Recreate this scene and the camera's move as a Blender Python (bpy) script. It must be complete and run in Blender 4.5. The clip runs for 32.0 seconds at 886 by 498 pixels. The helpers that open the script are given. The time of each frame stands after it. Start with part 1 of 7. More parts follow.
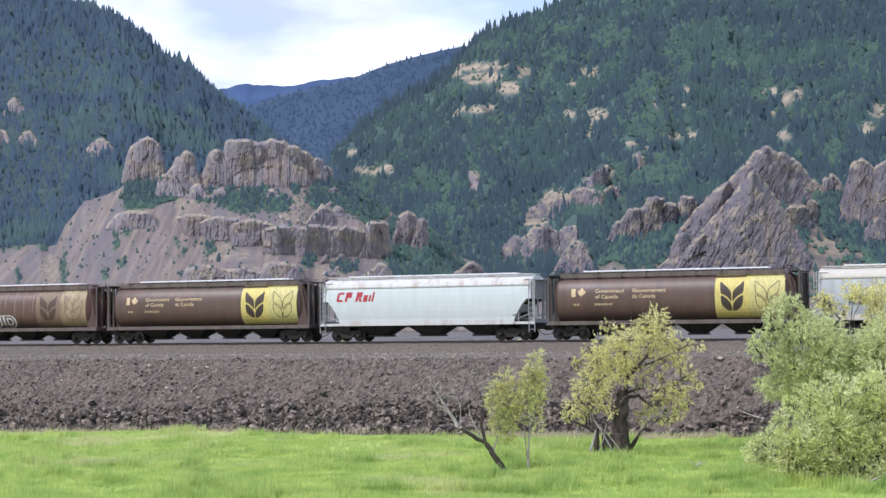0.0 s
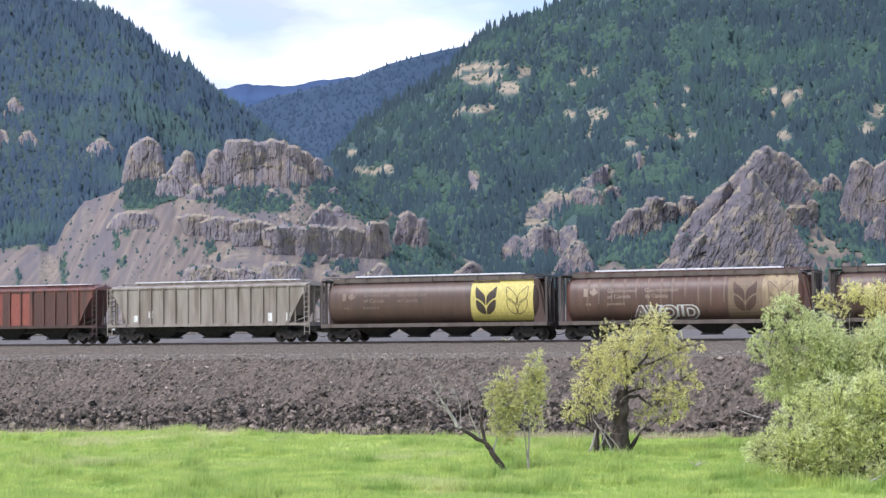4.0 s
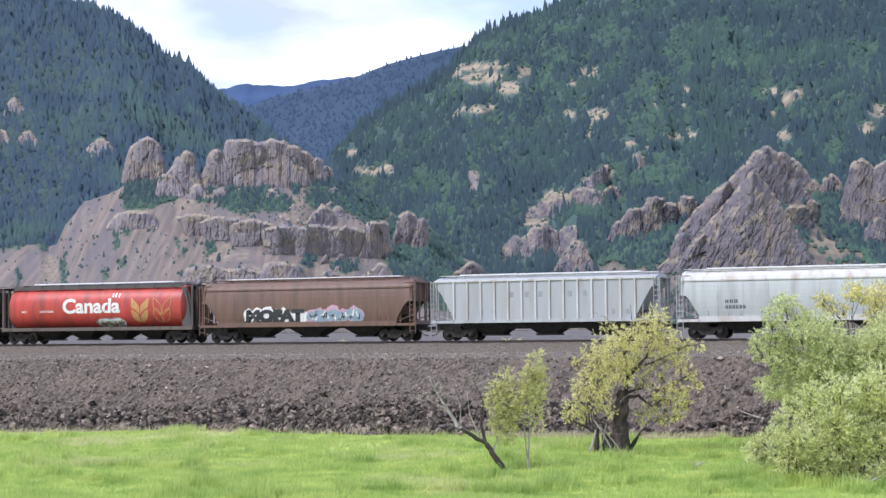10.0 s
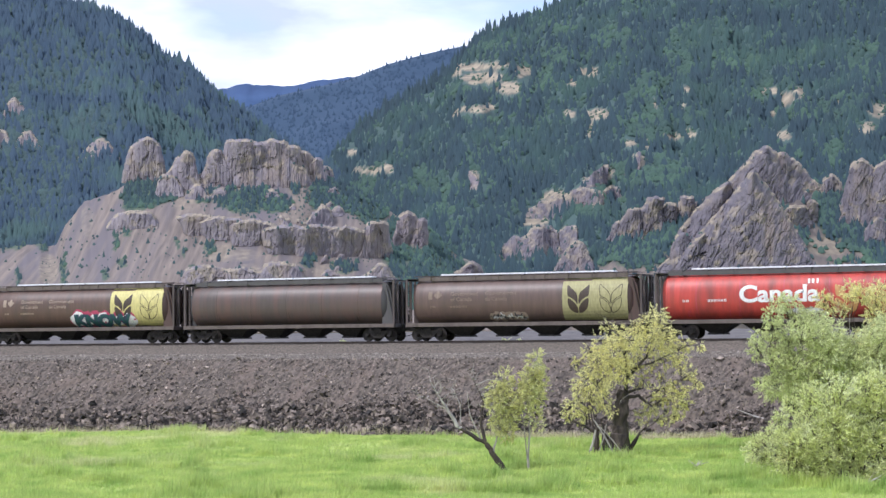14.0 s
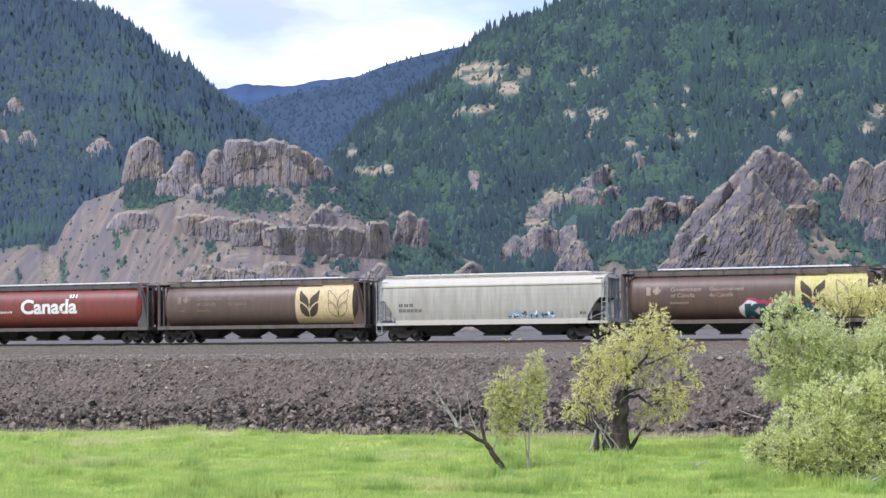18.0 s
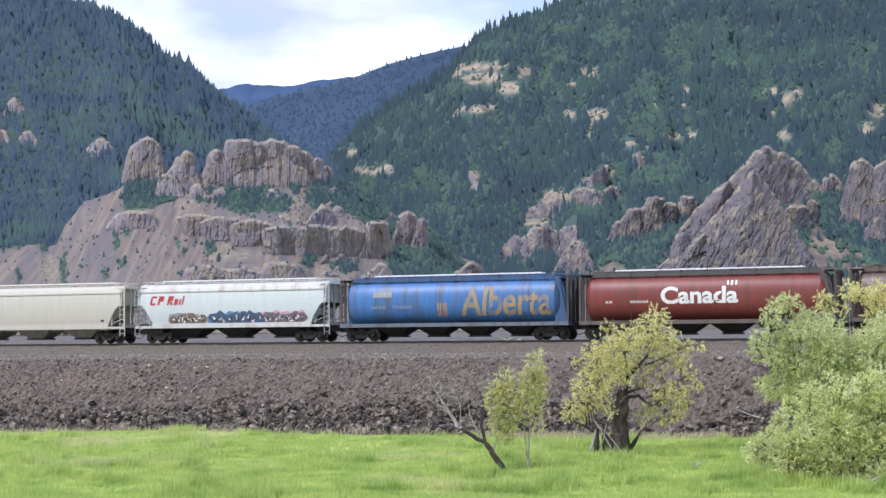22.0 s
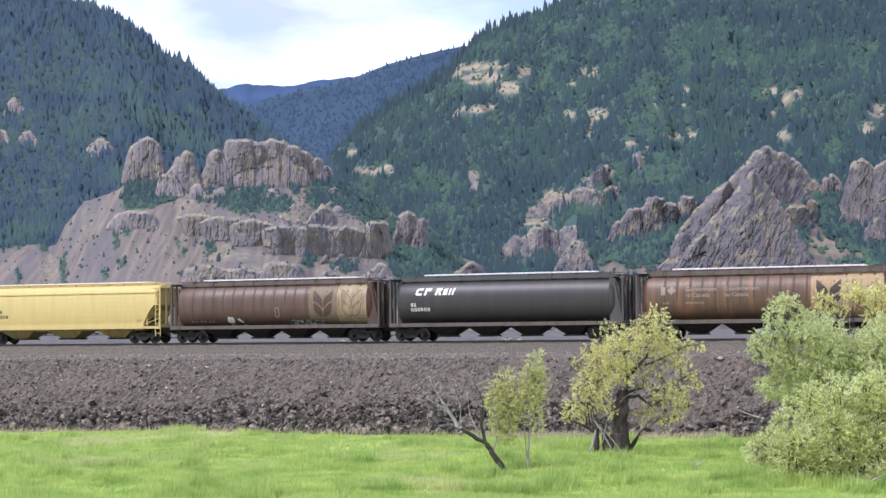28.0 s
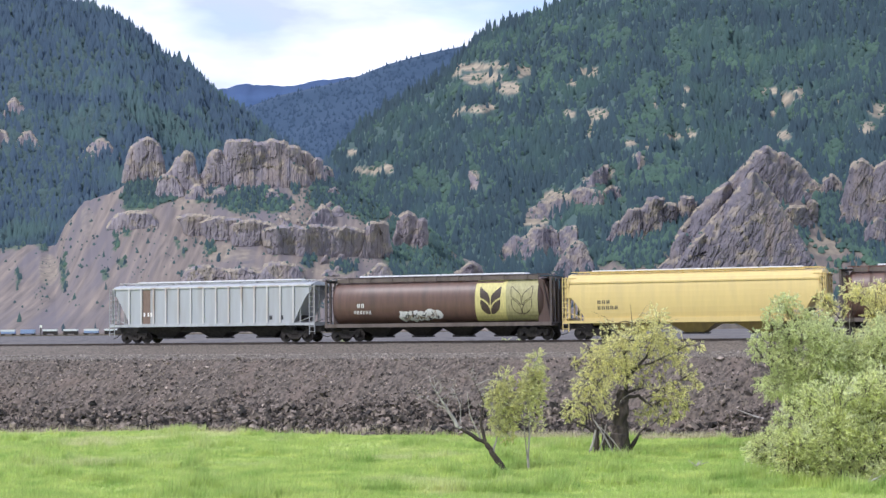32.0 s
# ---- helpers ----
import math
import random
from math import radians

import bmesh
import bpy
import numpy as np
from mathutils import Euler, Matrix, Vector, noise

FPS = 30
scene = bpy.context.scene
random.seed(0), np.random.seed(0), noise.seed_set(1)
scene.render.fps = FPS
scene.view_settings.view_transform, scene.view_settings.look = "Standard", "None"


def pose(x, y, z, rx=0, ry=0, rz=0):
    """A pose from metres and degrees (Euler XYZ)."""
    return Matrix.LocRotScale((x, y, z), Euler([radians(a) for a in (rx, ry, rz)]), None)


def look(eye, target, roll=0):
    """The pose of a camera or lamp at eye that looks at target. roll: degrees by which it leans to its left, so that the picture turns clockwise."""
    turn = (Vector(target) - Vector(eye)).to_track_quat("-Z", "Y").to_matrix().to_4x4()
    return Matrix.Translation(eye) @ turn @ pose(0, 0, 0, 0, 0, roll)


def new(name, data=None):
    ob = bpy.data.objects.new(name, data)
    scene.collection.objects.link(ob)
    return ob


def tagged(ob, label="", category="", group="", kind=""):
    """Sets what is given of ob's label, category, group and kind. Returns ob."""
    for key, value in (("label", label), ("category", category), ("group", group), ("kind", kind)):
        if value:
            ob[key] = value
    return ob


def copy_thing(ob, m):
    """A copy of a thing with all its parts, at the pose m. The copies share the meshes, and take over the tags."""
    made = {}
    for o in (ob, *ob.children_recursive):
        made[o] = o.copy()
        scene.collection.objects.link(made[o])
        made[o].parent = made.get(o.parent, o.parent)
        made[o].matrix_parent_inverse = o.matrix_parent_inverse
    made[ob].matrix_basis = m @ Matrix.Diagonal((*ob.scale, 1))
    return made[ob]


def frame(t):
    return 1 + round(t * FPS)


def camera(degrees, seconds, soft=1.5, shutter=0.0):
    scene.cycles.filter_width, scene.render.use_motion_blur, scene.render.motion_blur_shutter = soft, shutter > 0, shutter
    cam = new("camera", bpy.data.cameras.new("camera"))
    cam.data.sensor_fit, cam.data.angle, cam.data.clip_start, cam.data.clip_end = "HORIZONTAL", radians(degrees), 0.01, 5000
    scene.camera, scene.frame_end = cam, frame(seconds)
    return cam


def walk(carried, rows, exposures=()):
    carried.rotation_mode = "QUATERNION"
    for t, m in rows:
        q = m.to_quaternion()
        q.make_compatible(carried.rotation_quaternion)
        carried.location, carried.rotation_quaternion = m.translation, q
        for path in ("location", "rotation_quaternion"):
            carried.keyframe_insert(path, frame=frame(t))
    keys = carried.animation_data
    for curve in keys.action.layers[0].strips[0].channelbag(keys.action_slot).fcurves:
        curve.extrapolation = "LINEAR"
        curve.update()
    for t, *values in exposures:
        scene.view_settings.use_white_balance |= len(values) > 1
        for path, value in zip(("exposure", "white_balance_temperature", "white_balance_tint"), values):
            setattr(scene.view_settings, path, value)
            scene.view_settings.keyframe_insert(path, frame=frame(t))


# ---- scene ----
# ---- camera ----
# World: the track runs along x at y = 0, rail heads at z = RAIL_Z, the train rolls towards +x.
RAIL_Z = 0.11
TURN = math.atan(0.4184)
FWD = Vector((-math.sin(TURN), math.cos(TURN), 0))
SIDE = Vector((math.cos(TURN), math.sin(TURN), 0))
EYE = Vector((0, -1.5, 0.45)) - 120.0 * FWD
cam = camera(29.0, 32.0, soft=1.5)
view = look(EYE, EYE + FWD + Vector((0, 0, 154 / 3032)), -0.54)
walk(cam, [(0.0, view), (32.0, view)], exposures=[(0.0, 0.92, 5820, 16), (3.0, 1.0, 5820, 16), (7.0, 1.0, 5820, 16), (20.0, 0.95, 5820, 16), (22.0, 0.91, 5820, 16), (24.5, 0.83, 5820, 16), (27.5, 0.97, 5820, 16), (29.0, 1.0, 5820, 16), (32.0, 0.95, 5820, 16)])


def spot(right, ahead, z=0.0):
    """A place so far to the right of and ahead of the camera's stand."""
    p = EYE + SIDE * right + FWD * ahead
    return Vector((p.x, p.y, z))


# ---- light ----
SUN_AZ = Vector((-0.46, -0.66, 0)).normalized()
SUN_EL = radians(48)
sun_data = bpy.data.lights.new("sun", "SUN")
sun_data.energy, sun_data.angle, sun_data.color = 1.7, radians(12), (1.0, 0.95, 0.87)
sun = new("sun", sun_data)
sun.matrix_world = look((0, 0, 60), Vector((0, 0, 60)) - SUN_AZ * math.cos(SUN_EL) - Vector((0, 0, math.sin(SUN_EL))))


def nodes_of(tree):
    return tree.nodes, tree.links


def sky_world():
    world = bpy.data.worlds.new("sky")
    scene.world = world
    world.use_nodes = True
    n, l = nodes_of(world.node_tree)
    back = n["Background"]
    sky = n.new("ShaderNodeTexSky")
    sky.sky_type, sky.sun_disc = "NISHITA", False
    sky.sun_elevation, sky.sun_rotation = SUN_EL, math.atan2(SUN_AZ.x, SUN_AZ.y)
    dim = n.new("ShaderNodeVectorMath")
    dim.operation = "SCALE"
    dim.inputs["Scale"].default_value = 0.13
    l.new(sky.outputs[0], dim.inputs[0])
    tc = n.new("ShaderNodeTexCoord")
    mp = n.new("ShaderNodeMapping")
    mp.inputs["Scale"].default_value = (1, 1, 3.2)
    mp.inputs["Location"].default_value = (0.35, 0.1, 0.17)
    l.new(tc.outputs["Generated"], mp.inputs[0])
    big = n.new("ShaderNodeTexNoise")
    big.inputs["Scale"].default_value, big.inputs["Detail"].default_value = 2.6, 7
    big.inputs["Roughness"].default_value = 0.55
    l.new(mp.outputs[0], big.inputs[0])
    ramp = n.new("ShaderNodeValToRGB")
    ramp.color_ramp.elements[0].position, ramp.color_ramp.elements[1].position = 0.27, 0.48
    l.new(big.outputs[0], ramp.inputs[0])
    fine = n.new("ShaderNodeTexNoise")
    fine.inputs["Scale"].default_value, fine.inputs["Detail"].default_value = 5.0, 6
    l.new(mp.outputs[0], fine.inputs[0])
    shade = n.new("ShaderNodeValToRGB")
    shade.color_ramp.elements[0].position, shade.color_ramp.elements[1].position = 0.46, 0.66
    shade.color_ramp.elements[0].color = (0.43, 0.475, 0.57, 1)
    shade.color_ramp.elements[1].color = (0.84, 0.86, 0.9, 1)
    l.new(fine.outputs[0], shade.inputs[0])
    mix = n.new("ShaderNodeMix")
    mix.data_type = "RGBA"
    l.new(ramp.outputs[0], mix.inputs[0])
    l.new(dim.outputs[0], mix.inputs[6])
    l.new(shade.outputs[0], mix.inputs[7])
    l.new(mix.outputs[2], back.inputs[0])
    back.inputs[1].default_value = 0.86


sky_world()

# ---- materials ----


def mat(name, low, high, scale=4.0, rough=0.8, metal=0.0, bump=0.2, stretch=(1, 1, 1), spots=None, spot_scale=1.0,
        spot_range=(0.55, 0.7), island=0.0, per_object=0.0, bump_scale=None, mask=None):
    """Two noises: fine grain between low and high; broad patches of the spots colour. mask: rows of (attribute, colour low, colour high, scale, stretch)."""
    m = bpy.data.materials.new(name)
    m.use_nodes = True
    n, l = nodes_of(m.node_tree)
    b = n["Principled BSDF"]
    b.inputs["Roughness"].default_value, b.inputs["Metallic"].default_value = rough, metal
    tc = n.new("ShaderNodeTexCoord")
    mp = n.new("ShaderNodeMapping")
    mp.inputs["Scale"].default_value = stretch
    l.new(tc.outputs["Object"], mp.inputs[0])
    nz = n.new("ShaderNodeTexNoise")
    nz.inputs["Scale"].default_value, nz.inputs["Detail"].default_value = scale, 6
    l.new(mp.outputs[0], nz.inputs[0])
    ramp = n.new("ShaderNodeValToRGB")
    ramp.color_ramp.elements[0].position, ramp.color_ramp.elements[1].position = 0.32, 0.68
    ramp.color_ramp.elements[0].color, ramp.color_ramp.elements[1].color = (*low, 1), (*high, 1)
    l.new(nz.outputs[0], ramp.inputs[0])
    out = ramp.outputs[0]

    def blend(fac, a, c, kind="MIX"):
        x = n.new("ShaderNodeMix")
        x.data_type, x.blend_type = "RGBA", kind
        if isinstance(fac, float):
            x.inputs[0].default_value = fac
        else:
            l.new(fac, x.inputs[0])
        l.new(a, x.inputs[6])
        if isinstance(c, tuple):
            x.inputs[7].default_value = (*c, 1)
        else:
            l.new(c, x.inputs[7])
        return x.outputs[2]

    if spots:
        nb = n.new("ShaderNodeTexNoise")
        nb.inputs["Scale"].default_value, nb.inputs["Detail"].default_value = spot_scale, 5
        l.new(mp.outputs[0], nb.inputs[0])
        rb = n.new("ShaderNodeMapRange")
        rb.inputs[1].default_value, rb.inputs[2].default_value = spot_range
        l.new(nb.outputs[0], rb.inputs[0])
        out = blend(rb.outputs[0], out, spots)
    for attribute, c_low, c_high, m_scale, m_tall in mask or ():
        at = n.new("ShaderNodeAttribute")
        at.attribute_name = attribute
        r2 = n.new("ShaderNodeValToRGB")
        r2.color_ramp.elements[0].position, r2.color_ramp.elements[1].position = 0.38, 0.62
        r2.color_ramp.elements[0].color, r2.color_ramp.elements[1].color = (*c_low, 1), (*c_high, 1)
        m2 = n.new("ShaderNodeMapping")
        m2.inputs["Scale"].default_value = (1, m_tall, m_tall)
        l.new(tc.outputs["Object"], m2.inputs[0])
        n2 = n.new("ShaderNodeTexNoise")
        n2.inputs["Scale"].default_value, n2.inputs["Detail"].default_value = m_scale, 5
        l.new(m2.outputs[0], n2.inputs[0])
        l.new(n2.outputs[0], r2.inputs[0])
        out = blend(at.outputs["Fac"], out, r2.outputs[0])
    for amount, source in ((island, "geo"), (per_object, "ob")):
        if amount:
            g = n.new("ShaderNodeNewGeometry" if source == "geo" else "ShaderNodeObjectInfo")
            r = n.new("ShaderNodeMapRange")
            r.inputs[3].default_value, r.inputs[4].default_value = 1 - amount, 1 + amount
            l.new(g.outputs["Random Per Island" if source == "geo" else "Random"], r.inputs[0])
            hsv = n.new("ShaderNodeHueSaturation")
            l.new(r.outputs[0], hsv.inputs["Value"])
            l.new(out, hsv.inputs["Color"])
            out = hsv.outputs[0]
    l.new(out, b.inputs["Base Color"])
    if bump:
        bp = n.new("ShaderNodeBump")
        bp.inputs["Strength"].default_value = bump
        if bump_scale:
            n3 = n.new("ShaderNodeTexNoise")
            n3.inputs["Scale"].default_value, n3.inputs["Detail"].default_value = bump_scale, 6
            l.new(tc.outputs["Object"], n3.inputs[0])
            l.new(n3.outputs[0], bp.inputs["Height"])
        else:
            l.new(nz.outputs[0], bp.inputs["Height"])
        l.new(bp.outputs[0], b.inputs["Normal"])
    return m


def shade(c, f):
    return tuple(min(1.0, v * f) for v in c)


def car_paint(name, rgb, dirt=(0.10, 0.075, 0.055), amount=(0.5, 0.75), rough=0.46):
    """Weathered paint with streaks that run down the side."""
    f = 0.96 if sum(rgb) > 1.2 else 0.84
    return mat(name, shade(rgb, f), shade(rgb, 1.03 if sum(rgb) > 1.2 else 1.06), scale=3.0, rough=rough, bump=0.05, stretch=(1.6, 1.0, 0.22),
               spots=dirt, spot_scale=1.1, spot_range=amount)


M_meadow = mat("meadow_soil", (0.28, 0.38, 0.08), (0.42, 0.49, 0.12), 0.6, 0.95, bump=0.5, bump_scale=6, spots=(0.42, 0.44, 0.16), spot_scale=0.12)
M_grass = mat("grass_blades", (0.325, 0.47, 0.125), (0.61, 0.685, 0.225), 0.55, 0.75, bump=0, spots=(0.68, 0.66, 0.38), spot_scale=0.12, spot_range=(0.54, 0.72), island=0.22)
M_bank = mat("embankment_gravel", (0.028, 0.0226, 0.0185), (0.178, 0.142, 0.116), 5.0, 0.95, bump=1.0, bump_scale=9, stretch=(1, 0.35, 0.5), spots=(0.16, 0.118, 0.095), spot_scale=0.45, spot_range=(0.5, 0.75))
M_ballast = mat("ballast_gravel", (0.06, 0.05, 0.041), (0.195, 0.163, 0.132), 7.0, 0.95, bump=0.9, bump_scale=12)
# Dark tone stands in for the shadow along the rails and tie ends.
M_rail_shade = mat("rail_shade_ballast", (0.022, 0.02, 0.018), (0.07, 0.062, 0.056), 7.0, 0.9, bump=0.9, bump_scale=12)
M_back = mat("grey_gravel_flat", (0.062, 0.056, 0.055), (0.145, 0.132, 0.127), 1.6, 0.95, bump=0.8, spots=(0.14, 0.122, 0.108), spot_scale=0.25, spot_range=(0.48, 0.66))
M_rock = mat("riprap_stone", (0.03, 0.024, 0.0195), (0.285, 0.228, 0.186), 2.2, 0.85, bump=0.5, bump_scale=9, island=0.95, per_object=0.55)
M_pebble = mat("brown_pebbles", (0.036, 0.029, 0.0235), (0.31, 0.25, 0.205), 3.5, 0.75, bump=0.3, bump_scale=9, island=0.95)
M_steel = mat("rail_steel", (0.05, 0.04, 0.035), (0.11, 0.085, 0.07), 8.0, 0.5, 0.6, bump=0.1)
M_tie = mat("tie_wood", (0.04, 0.032, 0.028), (0.09, 0.075, 0.065), 6.0, 0.9, bump=0.3, stretch=(1, 0.2, 1))
M_under = mat("underframe_steel", (0.015, 0.0135, 0.013), (0.044, 0.038, 0.034), 5.0, 0.8, 0.2, bump=0.1)
M_truck = mat("truck_casting", (0.02, 0.017, 0.015), (0.056, 0.046, 0.04), 7.0, 0.75, 0.3, bump=0.2)
M_wheel = mat("wheel_steel", (0.026, 0.022, 0.02), (0.06, 0.049, 0.043), 9.0, 0.6, 0.4, bump=0.1)
M_hatch = mat("galvanised_hatch", (0.66, 0.66, 0.66), (0.86, 0.86, 0.86), 3.0, 0.45, 0.0, bump=0.05, stretch=(2, 1, 1))


# ---- mesh helpers ----


def part(name, bm, material, parent, label=""):
    me = bpy.data.meshes.new(name)
    bmesh.ops.recalc_face_normals(bm, faces=bm.faces)
    bm.to_mesh(me)
    bm.free()
    me.materials.append(material)
    ob = new(name, me)
    ob.parent = parent
    if label:
        ob["label"] = label
    return ob


def smooth(ob):
    ob.data.shade_smooth()
    return ob


def box(bm, x0, x1, y0, y1, z0, z1):
    v = [bm.verts.new((x, y, z)) for x in (x0, x1) for y in (y0, y1) for z in (z0, z1)]
    for f in ((0, 1, 3, 2), (4, 6, 7, 5), (0, 4, 5, 1), (2, 3, 7, 6), (0, 2, 6, 4), (1, 5, 7, 3)):
        bm.faces.new([v[i] for i in f])
    return v


def boxes(*rows):
    bm = bmesh.new()
    for r in rows:
        box(bm, *r)
    return bm


def prism(bm, pts, y0, y1):
    """The outline pts (x, z) drawn out from y0 to y1."""
    a = [bm.verts.new((x, y0, z)) for x, z in pts]
    b = [bm.verts.new((x, y1, z)) for x, z in pts]
    bm.faces.new(a)
    bm.faces.new(b[::-1])
    for i in range(len(pts)):
        j = (i + 1) % len(pts)
        bm.faces.new((a[i], b[i], b[j], a[j]))


def tube(bm, pts, radii, sides=6):
    """A tapered tube along a line of points."""
    rings = []
    for i, p in enumerate(pts):
        p = Vector(p)
        d = Vector(pts[min(i + 1, len(pts) - 1)]) - Vector(pts[max(i - 1, 0)])
        q = Vector((0, 0, 1)).rotation_difference(d)
        rings.append([bm.verts.new(p + q @ Vector((math.cos(a) * radii[i], math.sin(a) * radii[i], 0)))
                      for a in (2 * math.pi * s / sides for s in range(sides))])
    for r0, r1 in zip(rings, rings[1:]):
        for s in range(sides):
            bm.faces.new((r0[s], r0[(s + 1) % sides], r1[(s + 1) % sides], r1[s]))
    bm.faces.new(rings[0][::-1])
    bm.faces.new(rings[-1])


def array_mesh(name, verts, faces, material, smooth_faces=False):
    """A mesh from numpy arrays; all faces have the same number of corners."""
    verts, faces = np.asarray(verts, dtype=np.float32), np.asarray(faces, dtype=np.int32)
    me = bpy.data.meshes.new(name)
    me.vertices.add(len(verts))
    me.vertices.foreach_set("co", verts.ravel())
    k = faces.shape[1]
    me.loops.add(faces.size)
    me.loops.foreach_set("vertex_index", faces.ravel())
    me.polygons.add(len(faces))
    me.polygons.foreach_set("loop_start", np.arange(0, faces.size, k, dtype=np.int32))
    me.polygons.foreach_set("use_smooth", np.full(len(faces), smooth_faces))
    me.update(calc_edges=True)
    me.materials.append(material)
    return new(name, me)


def grid_faces(nu, nv):
    i = np.arange(nu - 1)[:, None] * nv + np.arange(nv - 1)[None, :]
    return np.stack([i, i + nv, i + nv + 1, i + 1], -1).reshape(-1, 4)


def lattice(ix, iy, seed):
    h = (ix.astype(np.int64) * 374761393 + iy.astype(np.int64) * 668265263 + seed * 974634777) & 0x7FFFFFFF
    h = ((h ^ (h >> 13)) * 1274126177) & 0x7FFFFFFF
    return ((h ^ (h >> 16)) & 0xFFFF) / 65535.0


def vnoise(x, y, seed=0):
    x, y = np.asarray(x, float), np.asarray(y, float)
    ix, iy = np.floor(x), np.floor(y)
    fx, fy = x - ix, y - iy
    fx, fy = fx * fx * (3 - 2 * fx), fy * fy * (3 - 2 * fy)
    a, b = lattice(ix, iy, seed), lattice(ix + 1, iy, seed)
    c, d = lattice(ix, iy + 1, seed), lattice(ix + 1, iy + 1, seed)
    return (a + (b - a) * fx) * (1 - fy) + (c + (d - c) * fx) * fy


def fbm(x, y, seed=0, octaves=5, gain=0.5):
    total, amp, norm = 0.0, 1.0, 0.0
    for o in range(octaves):
        total = total + amp * (vnoise(x * 2 ** o + 17.3 * o, y * 2 ** o - 9.1 * o, seed + o) - 0.5)
        norm += amp
        amp *= gain
    return total / norm * 2


def step(a, b, x):
    t = np.clip((np.asarray(x, float) - a) / (b - a), 0, 1)
    return t * t * (3 - 2 * t)


# ---- ground and embankment ----


def graded(lo, a, b, hi, fine, coarse):
    return np.concatenate([np.linspace(lo, a, coarse)[:-1], np.linspace(a, b, fine), np.linspace(b, hi, coarse)[1:]])


def ground_z(x, y):
    z = -5.5 + 0.16 * fbm(x / 6, y / 6, 3, 4) - 0.3 * step(-4, -36, x)
    return z + 4.1 * (1 - step(-106, -72, y))


def build_ground():
    xs, ys = graded(-4500, -60, 70, 4500, 170, 14), graded(-600, -125, -10, 4900, 150, 16)
    X, Y = np.meshgrid(xs, ys, indexing="ij")
    V = np.stack([X, Y, ground_z(X, Y)], -1).reshape(-1, 3)
    ob = array_mesh("ground", V, grid_faces(len(xs), len(ys)), M_meadow, True)
    tagged(ob, "flat bright green meadow beside the railway embankment", "ground", kind="structure")


BANK = ((-18.6, -6.3), (-16.4, -5.42), (-8.6, -1.05), (-7.6, -0.93), (-3.6, -0.72), (-2.5, -0.34), (-1.7, -0.05), (1.7, -0.05),
        (2.6, -0.4), (5.0, -0.6), (18.0, 0.25), (40.0, 0.85), (90.0, 0.9), (120.0, -5.9))


def bank_z(y):
    return np.interp(y, [p[0] for p in BANK], [p[1] for p in BANK])


def bank_point(x, y):
    """Height of the worn embankment face, with its lumps and small slides."""
    f = 1 - step(-10.0, -8.0, y)
    slant = x - 0.8 * y
    low = 1 - step(-14.2, -11.2, y + 1.3 * fbm(x / 7, x * 0, 15, 3))
    lump = 0.3 * fbm(slant / 2.0, (x + y) / 11, 11, 4) + (0.07 + 0.17 * low) * fbm(slant / 0.8, (x + y) / 6, 14, 3) + (0.035 + 0.2 * low) * fbm(x / 0.7, y / 0.7, 12, 4)
    return bank_z(y) + f * lump + (1 - f) * 0.035 * fbm(x / 0.8, y / 0.8, 13, 3)


def build_bank():
    xs = graded(-900, -46, 38, 500, 620, 12)
    ys = np.concatenate([np.linspace(-18.6, -8.0, 60), np.linspace(-7.8, -2.6, 24), np.linspace(-2.4, 2.6, 14), np.linspace(3, 40, 40), np.linspace(45, 120, 12)])
    X, Y = np.meshgrid(xs, ys, indexing="ij")
    V = np.stack([X, Y, bank_point(X, Y)], -1)
    cut = 60
    low = array_mesh("embankment", V[:, :cut + 1].reshape(-1, 3), grid_faces(len(xs), cut + 1), M_bank)
    tagged(low, "dark brown gravel railway embankment above the meadow", "embankment", kind="structure")
    for name, a, b, m, label in (("track_shoulder", cut, 86, M_ballast, "grey crushed stone shoulder beside the track"), ("track_bed", 86, 99, M_rail_shade, "dark ballast under the rails, their shadow in its colour"),
                                 ("gravel_flat", 99, len(ys) - 1, M_back, "pale grey gravel flat behind the track")):
        ob = array_mesh(name, V[:, a:b + 1].reshape(-1, 3), grid_faces(len(xs), b + 1 - a), m)
        tagged(ob, label, "track bed", kind="structure")


RAIL = ((-0.07, -0.16), (0.07, -0.16), (0.07, -0.145), (0.012, -0.12), (0.012, -0.045), (0.036, -0.035), (0.036, 0.0), (-0.036, 0.0),
        (-0.036, -0.035), (-0.012, -0.045), (-0.012, -0.12), (-0.07, -0.145))


def build_track():
    track = tagged(new("railway_track"), "rusty steel railway track on timber ties", "track", kind="structure")
    track.location.z = RAIL_Z
    for y in (-0.753, 0.753):
        bm = bmesh.new()
        ends = [[bm.verts.new((x, y + a, b)) for a, b in RAIL] for x in (-900, 500)]
        for i in range(len(RAIL)):
            j = (i + 1) % len(RAIL)
            bm.faces.new((ends[0][i], ends[1][i], ends[1][j], ends[0][j]))
        part("rail", bm, M_steel, track)
    me = None
    for i in range(125):
        x = -42 + 0.6 * i
        if me is None:
            first = part("tie", boxes((-0.115, 0.115, -1.3, 1.3, -0.33, -0.158)), M_tie, track)
            me, tie = first.data, first
        else:
            tie = new("tie", me)
            tie.parent = track
        tie.location.x = x


build_ground()
build_bank()
build_track()

